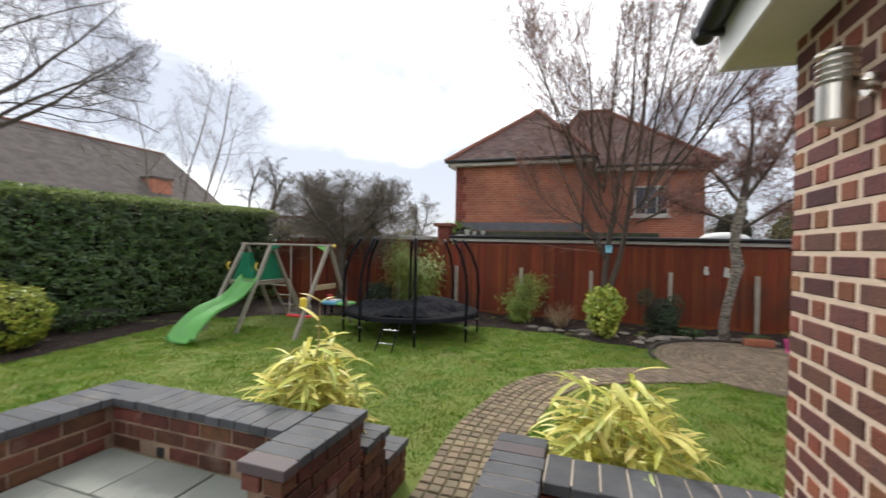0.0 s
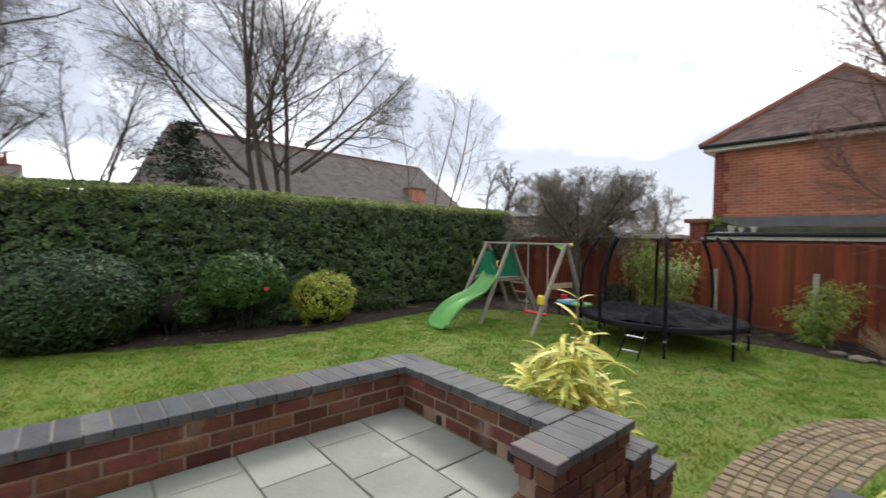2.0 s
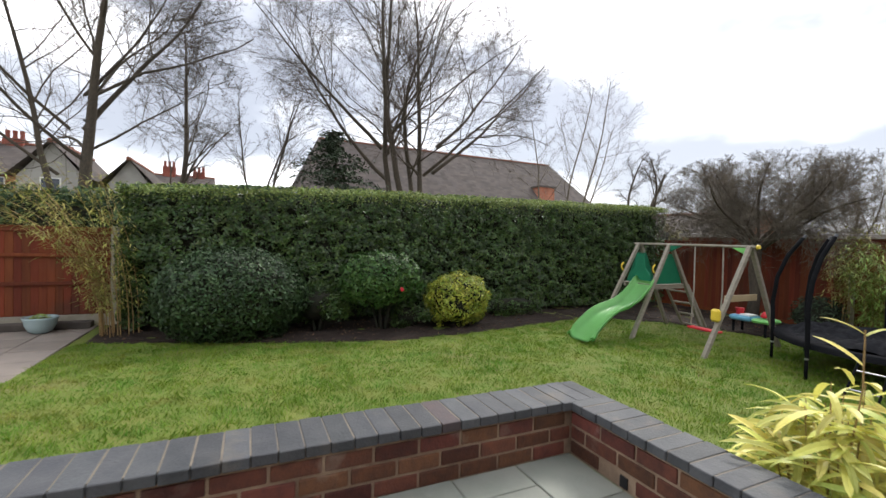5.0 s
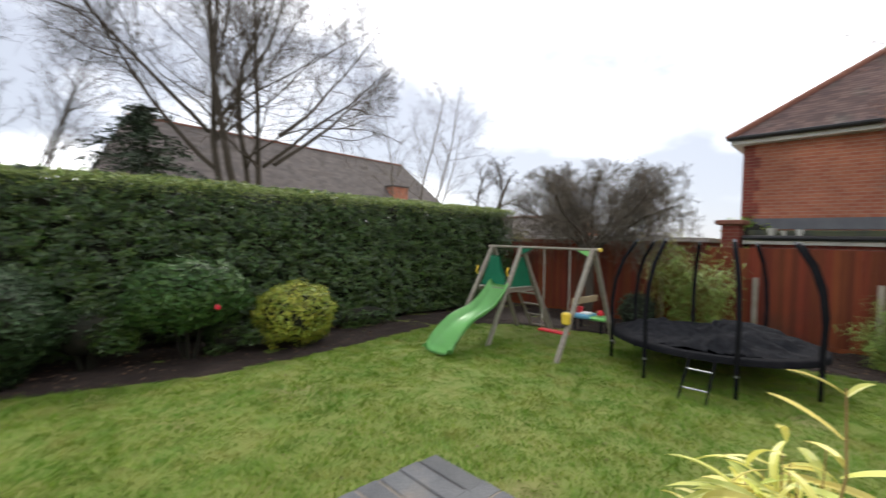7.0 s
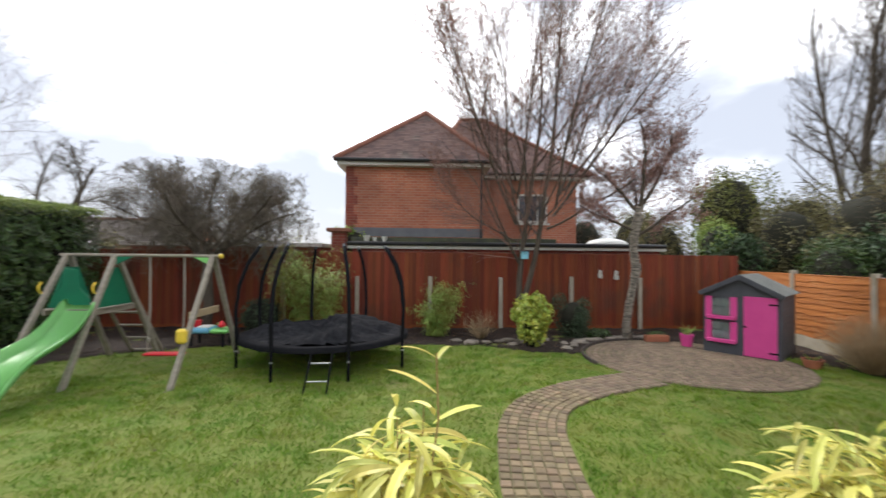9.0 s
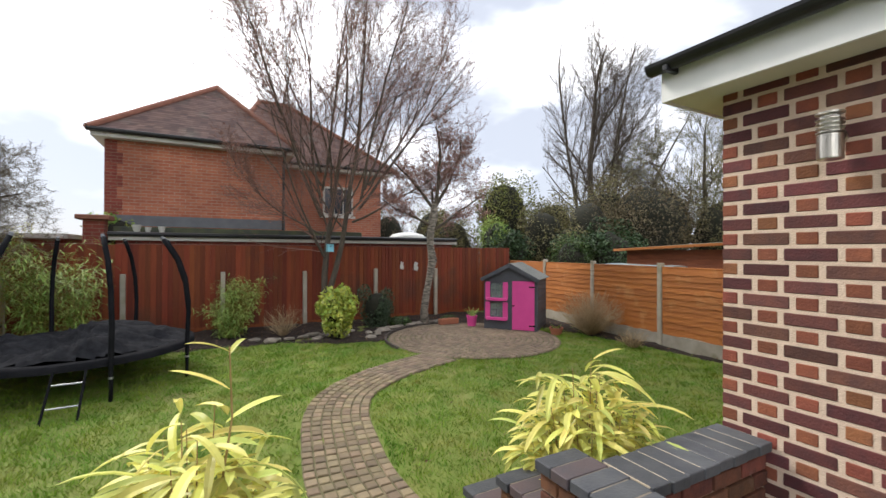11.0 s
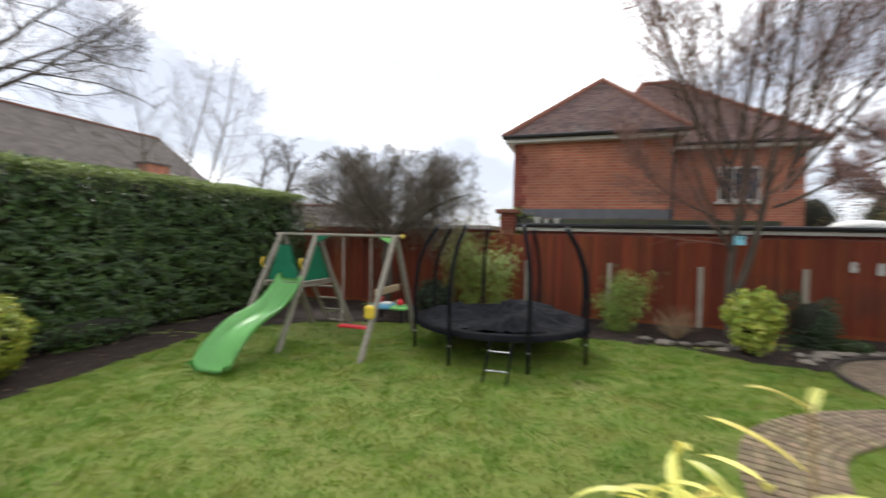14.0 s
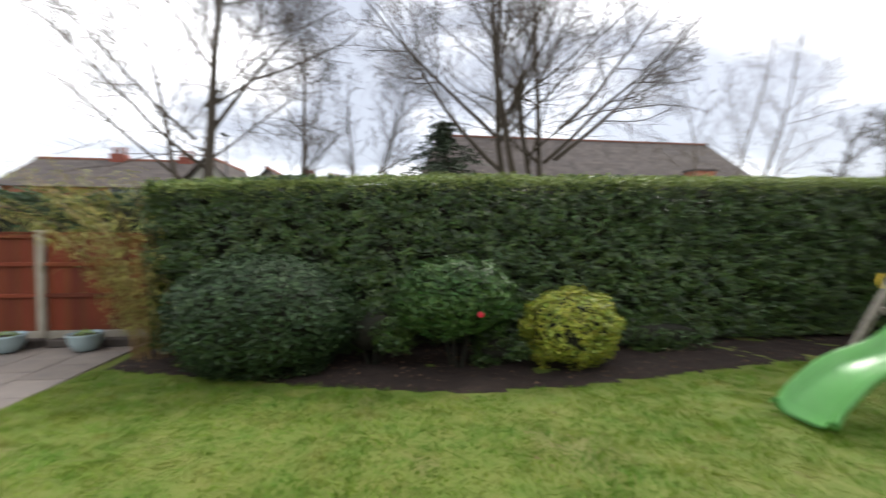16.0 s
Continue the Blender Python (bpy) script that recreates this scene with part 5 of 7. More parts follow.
part("lid", boxm(-4.55, -4.33, 9.95, 10.2, 0.395, 0.43, 0.012), M_WHITE, toy)
part("spinner", lathe([(0.02, 0), (0.07, 0.02), (0.07, 0.06), (0.02, 0.13)], 12, (-4.1, 10.0, 0.405)), M_RED, toy)
part("scoop", lathe([(0.03, 0), (0.06, 0.03), (0.05, 0.07)], 10, (-4.2, 10.15, 0.405)), M_LIME, toy)

# ---- trampoline ----
TC, TR, TZ = (-1.83, 8.95), 1.36, 0.50
tramp = thing("trampoline", (*TC, 0.0), "round black trampoline with its safety net collapsed on the mat", "trampoline")
circ = [(TC[0] + TR * math.cos(2 * math.pi * k / 48), TC[1] + TR * math.sin(2 * math.pi * k / 48), TZ) for k in range(49)]
part("frame_ring", pipe(bmesh.new(), circ, 0.026, 8, cap=False), M_STEEL, tramp)
part("mat", lathe([(0.01, TZ - 0.02), (TR - 0.2, TZ - 0.015), (TR - 0.19, TZ - 0.005), (0.01, TZ - 0.004)], 48, (TC[0], TC[1], 0)), M_NET, tramp)
bm = bmesh.new()
rings = []
for j, rad in enumerate((TR - 0.24, TR - 0.1, TR - 0.02, TR + 0.035, TR + 0.04)):
    rings.append([bm.verts.new((TC[0] + rad * math.cos(2 * math.pi * k / 72), TC[1] + rad * math.sin(2 * math.pi * k / 72), TZ + (0.01, 0.03, 0.035, 0.02, -0.05)[j] + 0.012 * noise.noise(Vector((k * 0.4, j, 2))))) for k in range(72)])
for a, b in zip(rings, rings[1:]):
    for k in range(72):
        bm.faces.new((a[k], a[(k + 1) % 72], b[(k + 1) % 72], b[k]))
part("edge_pad", bm, M_BLACK, tramp, "black padded edge cover", smooth=True)
bm = bmesh.new()
bmesh.ops.create_grid(bm, x_segments=60, y_segments=60, size=1.28)
for v in list(bm.verts):
    if v.co.length > 1.27:
        bm.verts.remove(v)
for v in bm.verts:
    rad = v.co.length
    n1 = noise.noise(Vector((v.co.x * 1.1, v.co.y * 1.1, 3.1)))
    n2 = abs(noise.noise(Vector((v.co.x * 2.1 + 2 * n1, v.co.y * 3.6 - n1, 8.4))))
    n3 = abs(noise.noise(Vector((v.co.x * 6.0 + 3 * n1, v.co.y * 5.0, 4.4))))
    lift = max(0.0, 0.06 + 0.22 * n1 + 0.32 * max(0.0, 0.28 - n2) + 0.1 * (0.2 - n3)) * min(1, (1.28 - rad) * 5)
    v.co = Vector((TC[0] + v.co.x, TC[1] + v.co.y, TZ + 0.02 + lift))
part("fallen_net", bm, M_NET, tramp, "crumpled black safety netting", smooth=True)
for k in range(8):
    a = radians(-110 + 45 * k)
    c, s = math.cos(a), math.sin(a)
    ro = TR + 0.05
    prof = [(ro, 0.0), (ro, 0.55), (ro + 0.015, 0.95), (ro - 0.03, 1.35), (ro - 0.14, 1.68), (ro - 0.32, 1.97)]
    pts = []
    for (r0, z0), (r1, z1) in zip(prof, prof[1:]):
        pts += [(r0 + (r1 - r0) * w, z0 + (z1 - z0) * w) for w in (0.0, 0.5)]
    pts.append(prof[-1])
    pole = part("pole", pipem([(TC[0] + r0 * c, TC[1] + r0 * s, z0) for r0, z0 in pts], [0.022 if z0 < 0.45 else 0.03 for r0, z0 in pts], 10), M_BLACK, tramp, smooth=True)
    r0, z0 = prof[-1]
    part("pole_cap", pipem([(TC[0] + r0 * c, TC[1] + r0 * s, z0 - 0.01), (TC[0] + (r0 - 0.03) * c, TC[1] + (r0 - 0.03) * s, z0 + 0.04)], 0.022, 10), M_LEAD, pole)
    part("pole_clamp", pipem([(TC[0] + ro * c, TC[1] + ro * s, 0.30), (TC[0] + ro * c, TC[1] + ro * s, 0.325)], 0.027, 10), M_STEEL, pole)
lad = part("ladder", pipe(pipem([(-1.72, 7.08, 0.0), (-1.69, 7.42, 0.50)], 0.013, 8), [(-1.42, 7.10, 0.0), (-1.41, 7.43, 0.50)], 0.013, 8), M_BLACK, tramp)
for t in (0.32, 0.72):
    part("rung", pipem([(-1.71, 7.09 + 0.42 * t, 0.5 * t), (-1.41, 7.11 + 0.41 * t, 0.5 * t)], 0.010, 8), M_STEEL, lad)

# ---- playhouse ----
PHM = Matrix.Translation((5.33, 9.62, 0.04)) @ Matrix.Rotation(radians(-51), 4, "Z")
PW, PD, PE, PA = 1.22, 1.16, 1.18, 1.5
ph = thing("playhouse", (5.9, 9.4, 0.04), "child's dark grey timber playhouse with pink door and shutters", "playhouse")
outline = [(0, 0), (PW, 0), (PW, PE), (PW / 2, PA), (0, PE)]


def pbox(x0, x1, y0, y1, z0, z1, bev=0.004):
    return boxm(x0, x1, y0, y1, z0, z1, bev, PHM)


part("back_wall", prism(outline, 0.025, PHM @ Matrix.Translation((0, PD - 0.025, 0))), M_GREY_PAINT, ph)
# front wall in pieces round two window openings
wx0, wx1 = 0.15, 0.44
for x0, x1, z0, z1 in ((0, wx0, 0, PE), (wx1, PW, 0, PE), (wx0, wx1, 0, 0.30), (wx0, wx1, 0.60, 0.74), (wx0, wx1, 1.06, PE)):
    part("front_board", pbox(x0, x1, 0, 0.025, z0, z1, 0.0), M_GREY_PAINT, ph)
part("gable", prism([(0, PE), (PW, PE), (PW / 2, PA)], 0.025, PHM), M_GREY_PAINT, ph)
for x in (0.0, PW - 0.025):
    for k in range(9):
        part("side_board", pbox(x, x + 0.025, 0.026, PD - 0.026, 0.02 + k * 0.128, 0.02 + k * 0.128 + 0.124, 0.005), M_GREY_PAINT, ph)
part("floor_board", pbox(0.03, PW - 0.03, 0.03, PD - 0.03, 0.02, 0.04), M_WEATHERED, ph)
slope = math.atan2(PA - PE, PW / 2)
for s in (-1, 1):
    m = PHM @ Matrix.Translation((PW / 2, 0, PA + 0.004)) @ Matrix.Rotation(s * slope, 4, "Y")
    ln = PW / 2 / math.cos(slope) + 0.07
    part("roof_slope", boxm(*sorted((0, s * ln)), -0.09, PD + 0.06, 0, 0.022, 0.004, m), M_FELT, ph)
    part("barge_board", boxm(*sorted((0.012 * s, s * ln)), -0.105, -0.085, -0.065, 0.018, 0.003, m), M_GREY_PAINT, ph)
door = part("door", pbox(0.66, 1.16, -0.022, -0.002, 0.03, 1.12, 0.006), M_PINK, ph)
for z in (0.12, 0.98):
    part("hinge", pbox(1.04, 1.18, -0.030, -0.022, z, z + 0.03, 0.002), M_BLACK, door)
part("latch", pbox(0.65, 0.715, -0.032, -0.022, 0.55, 0.575, 0.003), M_BLACK, door)
for z0, z1 in ((0.30, 0.60), (0.74, 1.06)):
    for x0, x1 in ((wx0 - 0.115, wx0 - 0.005), (wx1 + 0.005, wx1 + 0.12)):
        part("shutter", pbox(x0, x1, -0.022, -0.002, z0 - 0.06, z1 + 0.03, 0.006), M_PINK, ph)
    part("window_sill", pbox(wx0 - 0.08, wx1 + 0.10, -0.09, -0.001, z0 - 0.075, z0 - 0.012, 0.006), M_PINK, ph)
    part("window_bar", pbox(wx0, wx1, 0.004, 0.02, (z0 + z1) / 2 - 0.008, (z0 + z1) / 2 + 0.008, 0.0), M_GREY_PAINT, ph)
    part("window_bar", pbox((wx0 + wx1) / 2 - 0.008, (wx0 + wx1) / 2 + 0.008, 0.003, 0.021, z0, z1, 0.0), M_GREY_PAINT, ph)
    part("pane", pbox(wx0, wx1, 0.010, 0.014, z0, z1, 0.0), M_PANE, ph)


# ---- pots, stones and small things round the circle ----
def planter(name, x, y, r, h, mt, label, seed, leaf_mat, high=0.18):
    e = thing(name, (x, y, 0.05), label, "plant pot")
    part("pot", lathe([(r * 0.7, 0), (r * 0.95, h * 0.85), (r, h * 0.86), (r, h), (r * 0.88, h), (r * 0.85, h * 0.85)], 24, (x, y, 0.045)), mt, e, smooth=False)
    part("soil", lathe([(r * 0.86, h * 0.84), (r * 0.86, h * 0.9)], 20, (x, y, 0.045)), M_SOIL, e)
    bm = bmesh.new()
    q = random.Random(seed)
    for i in range(26):
        a = q.uniform(0, 6.28)
        long_leaf(bm, (x + r * 0.4 * math.cos(a), y + r * 0.4 * math.sin(a), 0.045 + h * 0.85), (math.cos(a) * 0.4, math.sin(a) * 0.4, 1), high * q.uniform(0.6, 1.2), 0.012, 0.8, 4)
    part("plant", bm, leaf_mat, e)


planter("plant_pot", 5.22, 9.98, 0.13, 0.26, M_PINK, "small bright pink pot beside the playhouse", 1, M_FRESH, 0.25)
planter("plant_pot", 6.32, 8.32, 0.15, 0.15, M_TERRA, "low terracotta bowl at the corner of the playhouse", 2, M_FRESH, 0.10)
trough = thing("plant_trough", (4.85, 10.45, 0.05), "long terracotta trough with a trailing plant", "plant pot")
part("trough", boxm(4.6, 5.1, 10.37, 10.53, 0.05, 0.20, 0.02), M_TERRA, trough)
q5 = np.random.default_rng(9)
p, n2 = dome_points(q5, 200, (4.85, 10.45, 0.20), (0.24, 0.08, 0.08), 0.0)
v, f = leaf_arrays(q5, p, n2, 0.04, 0.8)
raw("trailing_plant", v, f, M_HEDGE, trough)
sq = random.Random(19)
for i in range(34):
    if i < 20:
        a = radians(156 - i * 4.4)
        x, y = CIRCLE[0] + (CIRCLE_R + 0.2 + sq.uniform(0, 0.2)) * math.cos(a), CIRCLE[1] + (CIRCLE_R + 0.2 + sq.uniform(0, 0.2)) * math.sin(a)
    else:
        x, y = sq.uniform(0.4, 3.2), sq.uniform(10.0, 10.6)
    e = bmesh.new()
    bmesh.ops.create_icosphere(e, subdivisions=2, radius=1)
    sx, sy, sz = sq.uniform(0.07, 0.17), sq.uniform(0.06, 0.13), sq.uniform(0.025, 0.055)
    for v in e.verts:
        k = 1 + 0.3 * noise.noise(v.co * 1.7 + Vector((i, 0, 0)))
        v.co = Vector((x + v.co.x * sx * k, y + v.co.y * sy * k, 0.075 + v.co.z * sz * k))
    tagged(part("rockery_stone", e, M_STONE), "grey-brown stone edging the flower bed", "stone", "bed edging stones")
edging = thing("log_edging", (3.4, 10.0, 0.03), "dark brown log-roll edging round the paved circle", "edging")
lm = mesh_of("log", pipem([(0, 0, 0), (0, 0, 0.085)], 0.026, 8), M_SLEEPER)
for i in range(44):
    a = radians(188 - i * 2.05)
    piece("log", lm, edging, pose(CIRCLE[0] + (CIRCLE_R + 0.05) * math.cos(a), CIRCLE[1] + (CIRCLE_R + 0.05) * math.sin(a), sq.uniform(0.0, 0.01)))
for x, z, s in ((4.32, 1.42, 1.0), (4.74, 1.38, 1.15)):
    e = thing("fence_ornament", (x, FY - 0.02, z), "small pale bird ornament hung on the fence", "ornament", "fence ornaments")
    part("plaque", prism([(-0.05, 0), (0.04, -0.02), (0.06, 0.06), (0.03, 0.10), (0.05, 0.17), (-0.03, 0.20), (-0.05, 0.1)], 0.012, Matrix.Translation((x, FY - 0.028, z - 0.08)) @ Matrix.Scale(s, 4)), M_WHITE_OLD, e)

# ---- shrubs along the back fence ----
bamboo("leafy_bamboo_shrub", (0.1, 11.15), 24, 0.9, 0.46, 80, 0.16, "feathery light green bamboo shrub in two tiers against the fence", 11, M_FRESH, low=0.1)
bamboo("leafy_bamboo_shrub", (0.25, 11.3), 14, 1.45, 0.42, 80, 0.16, "upright feathery green bamboo against the fence", 19, M_FRESH, low=0.62)
bush("lime_shrub", (1.98, 9.95), (0.47, 0.45, 0.62), 1.24, 3000, 0.1, M_GOLD_LIGHT, "upright lime-yellow shrub at the corner of the lawn", 12, lump=0.3, low=-0.95, lobes=18, core_size=0.45, spread=0.6, wide=0.55)
bush("dark_conifer_shrub", (3.2, 11.0), (0.52, 0.45, 0.66), 1.16, 5200, 0.05, M_CONIFER, "small dark green conifer by the fence", 13, lump=0.2, low=-0.95, lobes=14, core_size=0.5)
bush("dark_shrub", (-3.9, 11.5), (0.5, 0.35, 0.45), 0.85, 1800, 0.06, M_CONIFER, "dark rounded shrub in the shaded corner", 14, lump=0.2)
bush("low_shrub", (3.75, 10.9), (0.3, 0.25, 0.14), 0.26, 800, 0.05, M_HEDGE, "low spreading green plant among stones", 16, stem=False)


def dry_clump(name, x, y, r, h, count, label, seed):
    e = thing(name, (x, y, 0.03), label, "dry plant")
    q = random.Random(seed)
    segs = []
    for i in range(count):
        a = q.uniform(0, 6.28)
        p = Vector((x + 0.05 * math.cos(a), y + 0.05 * math.sin(a), 0.03))
        d = Vector((math.cos(a) * q.uniform(0, 0.9), math.sin(a) * q.uniform(0, 0.9), 1)).normalized()
        for k in range(5):
            d = (d + Vector((q.gauss(0, 0.3), q.gauss(0, 0.3), -0.08))).normalized()
            w = p + d * h * q.uniform(0.18, 0.3)
            w.x, w.y = min(max(w.x, x - r), x + r), min(max(w.y, y - r), y + r)
            segs.append((p, w, 0.004 - 0.0006 * k, 0.0035 - 0.0006 * k, k))
            p = w
    v, f = tube_arrays(segs, 3)
    tagged(raw("twig_mass", v, f, M_DRY, e), kind="stuff")


dry_clump("dry_shrub", 6.95, 7.95, 0.5, 0.85, 650, "dry tan dome of twiggy stems by the orange fence", 1)
dry_clump("dry_grass", 1.1, 10.9, 0.36, 0.55, 120, "withered brown stems in the flower bed", 2)
dry_clump("dry_grass", 6.75, 6.75, 0.22, 0.35, 120, "withered clump at the foot of the fence", 3)

# ---- trees ----
S_BIG = dict(n=[9, 9, 6, 2], kids=[2, 2, 2], angle=[(30, 58), (28, 58), (25, 55)], ratio=[0.62, 0.52, 0.46], bare=[0.28, 0.15, 0.1], wob=[0.05, 0.08, 0.12, 0.15], up=[0.012, 0.012, 0.02, 0.03], taper=[0.25, 0.3, 0.4, 0.5], thin=[0.36, 0.42, 0.5], least=0.0066)
S_CHERRY = dict(n=[11, 8, 6, 2], kids=[2, 2, 2], angle=[(20, 48), (20, 48), (22, 50)], ratio=[0.46, 0.46, 0.42], bare=[0.22, 0.12, 0.1], wob=[0.045, 0.08, 0.11, 0.14], up=[0.03, 0.05, 0.05, 0.04], taper=[0.25, 0.3, 0.4, 0.5], thin=[0.4, 0.45, 0.55], least=0.0042)
S_THIN = dict(n=[11, 7, 5, 2], kids=[2, 1, 1], angle=[(30, 60), (28, 55), (30, 60)], ratio=[0.36, 0.48, 0.5], bare=[0.22, 0.1, 0.1], wob=[0.05, 0.12, 0.17, 0.2], up=[0.04, 0.05, 0.04, 0.02], taper=[0.2, 0.35, 0.5, 0.5], thin=[0.36, 0.5, 0.5], least=0.0056)
S_UMBRELLA = dict(n=[6, 6, 5, 2], kids=[3, 2, 2], angle=[(28, 70), (30, 65), (30, 70)], ratio=[0.50, 0.55, 0.5], bare=[0.2, 0.1, 0.1], wob=[0.12, 0.16, 0.2, 0.25], up=[-0.035, -0.01, 0.0, 0.02], taper=[0.3, 0.35, 0.4, 0.5], thin=[0.42, 0.5, 0.5], least=0.0042)
S_GNARLED = dict(n=[7, 6, 5, 2], kids=[2, 2, 2], angle=[(28, 65), (30, 65), (30, 70)], ratio=[0.55, 0.48, 0.45], bare=[0.2, 0.1, 0.1], wob=[0.11, 0.15, 0.2, 0.25], up=[0.02, 0.03, 0.03, 0.02], taper=[0.35, 0.3, 0.4, 0.5], thin=[0.4, 0.5, 0.5], least=0.0036)
S_UPRIGHT = dict(n=[10, 8, 6, 2], kids=[2, 2, 1], angle=[(18, 42), (18, 45), (20, 45)], ratio=[0.46, 0.50, 0.5], bare=[0.22, 0.1, 0.1], wob=[0.06, 0.09, 0.13, 0.16], up=[0.04, 0.05, 0.05, 0.03], taper=[0.25, 0.3, 0.4, 0.5], thin=[0.42, 0.45, 0.5], least=0.0075)
bare_tree("cherry_tree", (2.08, 11.25, 0.0), [((0, 0, -0.1), (-0.05, -0.02, 1), 7.6, 0.085), ((0.03, 0, 0.75), (0.34, 0.0, 1), 7.4, 0.07), ((-0.12, 0, 2.6), (-0.5, -0.25, 1), 5.6, 0.04), ((-0.12, 0, 3.3), (-0.62, 0.1, 1), 4.4, 0.03), ((-0.1, 0, 3.2), (0.1, -0.4, 1), 5.2, 0.034), ((-0.12, 0, 2.9), (-0.26, -0.1, 1), 5.6, 0.034), ((-0.13, 0, 3.6), (-0.36, 0.2, 1), 4.6, 0.028), ((0.75, 0, 2.8), (0.85, -0.1, 1), 5.6, 0.04), ((0.9, 0, 3.3), (0.45, 0.3, 1), 5.6, 0.036), ((1.0, 0, 3.4), (0.8, 0.0, 1), 6.0, 0.034), ((0.8, 0, 3.0), (0.0, -0.4, 1), 5.2, 0.034), ((0.6, 0, 2.5), (1.4, -0.2, 0.7), 3.4, 0.028), ((-0.1, 0, 2.2), (-1.3, -0.3, 0.5), 2.4, 0.022)], S_CHERRY | dict(n=[11, 8, 5, 2], kids=[2, 2, 1], taper=[0.12, 0.25, 0.4, 0.5], least=0.0036, wob=[0.05, 0.09, 0.13, 0.16], env=((2.6, 11.2, 4.4), (4.3, 2.6, 5.6))), 3, "bare two-stemmed cherry tree with reddish buds by the fence", M_BARK, M_TWIG_RED, 8000, 0.036, M_BUD)
gt = bare_tree("gnarled_tree", (4.18, 10.75, 0.0), [((0.42, 0, 2.85), (-0.7, 0.1, 0.8), 1.9, 0.045), ((0.44, 0, 2.9), (0.1, -0.2, 1), 2.1, 0.05), ((0.44, 0, 2.9), (0.7, 0.2, 0.9), 2.1, 0.045), ((0.30, 0, 2.3), (0.9, -0.1, 0.5), 1.7, 0.04), ((0.32, 0, 2.45), (-0.9, -0.2, 0.35), 1.5, 0.035), ((0.4, 0, 2.8), (0.3, 0.7, 0.8), 1.7, 0.04)], S_GNARLED, 8, "leaning gnarled old tree with cracked pale bark and fine twigs", M_BARK, M_TWIG_RED, 6500, 0.038, M_BUD, wood_levels=1)
part("main_trunk", pipem([(4.38, 10.75, -0.1), (4.33, 10.75, 0.35), (4.39, 10.74, 0.8), (4.48, 10.75, 1.2), (4.56, 10.75, 1.6), (4.49, 10.75, 2.0), (4.51, 10.75, 2.4), (4.59, 10.75, 2.7), (4.61, 10.75, 3.0)], [0.125, 0.095, 0.085, 0.08, 0.11, 0.085, 0.095, 0.115, 0.06], 12), M_BIRCH, gt, smooth=True)
hwt = bare_tree("hawthorn_tree", (-5.0, 11.3, 0.0), [((0, 0, 1.7), (math.cos(k * 0.78 + 0.2), 0.6 * math.sin(k * 0.78 + 0.2), 0.55 + 0.25 * (k % 3)), 2.35, 0.045) for k in range(8)] + [((0.0, 0, 1.9), (0.12, -0.2, 1), 1.9, 0.04), ((0.0, 0, 1.9), (-0.3, -0.1, 1), 1.9, 0.04), ((0.0, 0, 1.9), (0.45, 0.1, 1), 1.9, 0.04), ((0.2, 0, 1.9), (0.8, -0.1, 1), 1.8, 0.05), ((-0.2, 0, 1.9), (-0.8, -0.1, 1), 1.8, 0.05)], S_UMBRELLA | dict(n=[6, 7, 6, 2], kids=[3, 2, 2], ratio=[0.58, 0.55, 0.5], thin=[0.3, 0.42, 0.5], up=[-0.01, 0.0, 0.02, 0.03], least=0.0029, env=((-4.9, 11.2, 2.45), (2.75, 1.6, 1.7))), 5, "low spreading lichened hawthorn with dense bare twigs", M_BARK, M_TWIG_GREY)
part("main_trunk", pipem([(-5.1, 11.3, -0.1), (-5.0, 11.3, 0.7), (-5.05, 11.3, 1.3), (-5.0, 11.3, 1.9)], [0.15, 0.11, 0.12, 0.1], 10), M_BARK, hwt, smooth=True)
S_DOME = S_BIG | dict(n=[10, 9, 5, 2], kids=[2, 2, 2], angle=[(32, 62), (28, 60), (28, 58)], ratio=[0.6, 0.5, 0.44], bare=[0.36, 0.2, 0.1], wob=[0.085, 0.12, 0.17, 0.2], up=[0.02, 0.025, 0.02, 0.02], taper=[0.1, 0.22, 0.4, 0.5], thin=[0.44, 0.42, 0.5], least=0.0056, env=((-20.0, 8.0, 9.6), (6.4, 7.4, 9.2)))
bare_tree("street_tree", (-20.0, 8.05, 0.0), [((0, -0.5, -0.2), (0.0, -0.17, 1), 15.0, 0.2), ((0, 0.0, 0), (0.12, -0.03, 1), 16.5, 0.2), ((0.1, 0.35, 0), (0.05, 0.02, 1), 15.5, 0.16), ((0, 0.7, 0), (0.05, 0.17, 1), 15.0, 0.18), ((0, -0.9, 4.6), (-0.1, -1.25, 1), 9.4, 0.11), ((0, -1.3, 6.2), (0.3, -1.1, 1), 9.0, 0.1), ((0, 1.5, 5.2), (0.0, 1.5, 1), 9.4, 0.11), ((0, 1.7, 6.6), (-0.2, 1.1, 1), 9.0, 0.1), ((0.2, 0.9, 5.0), (0.8, 0.9, 1), 8.0, 0.09)], S_DOME, 4, "large bare multi-stemmed tree with a broad domed crown", M_BARK, M_TWIG)
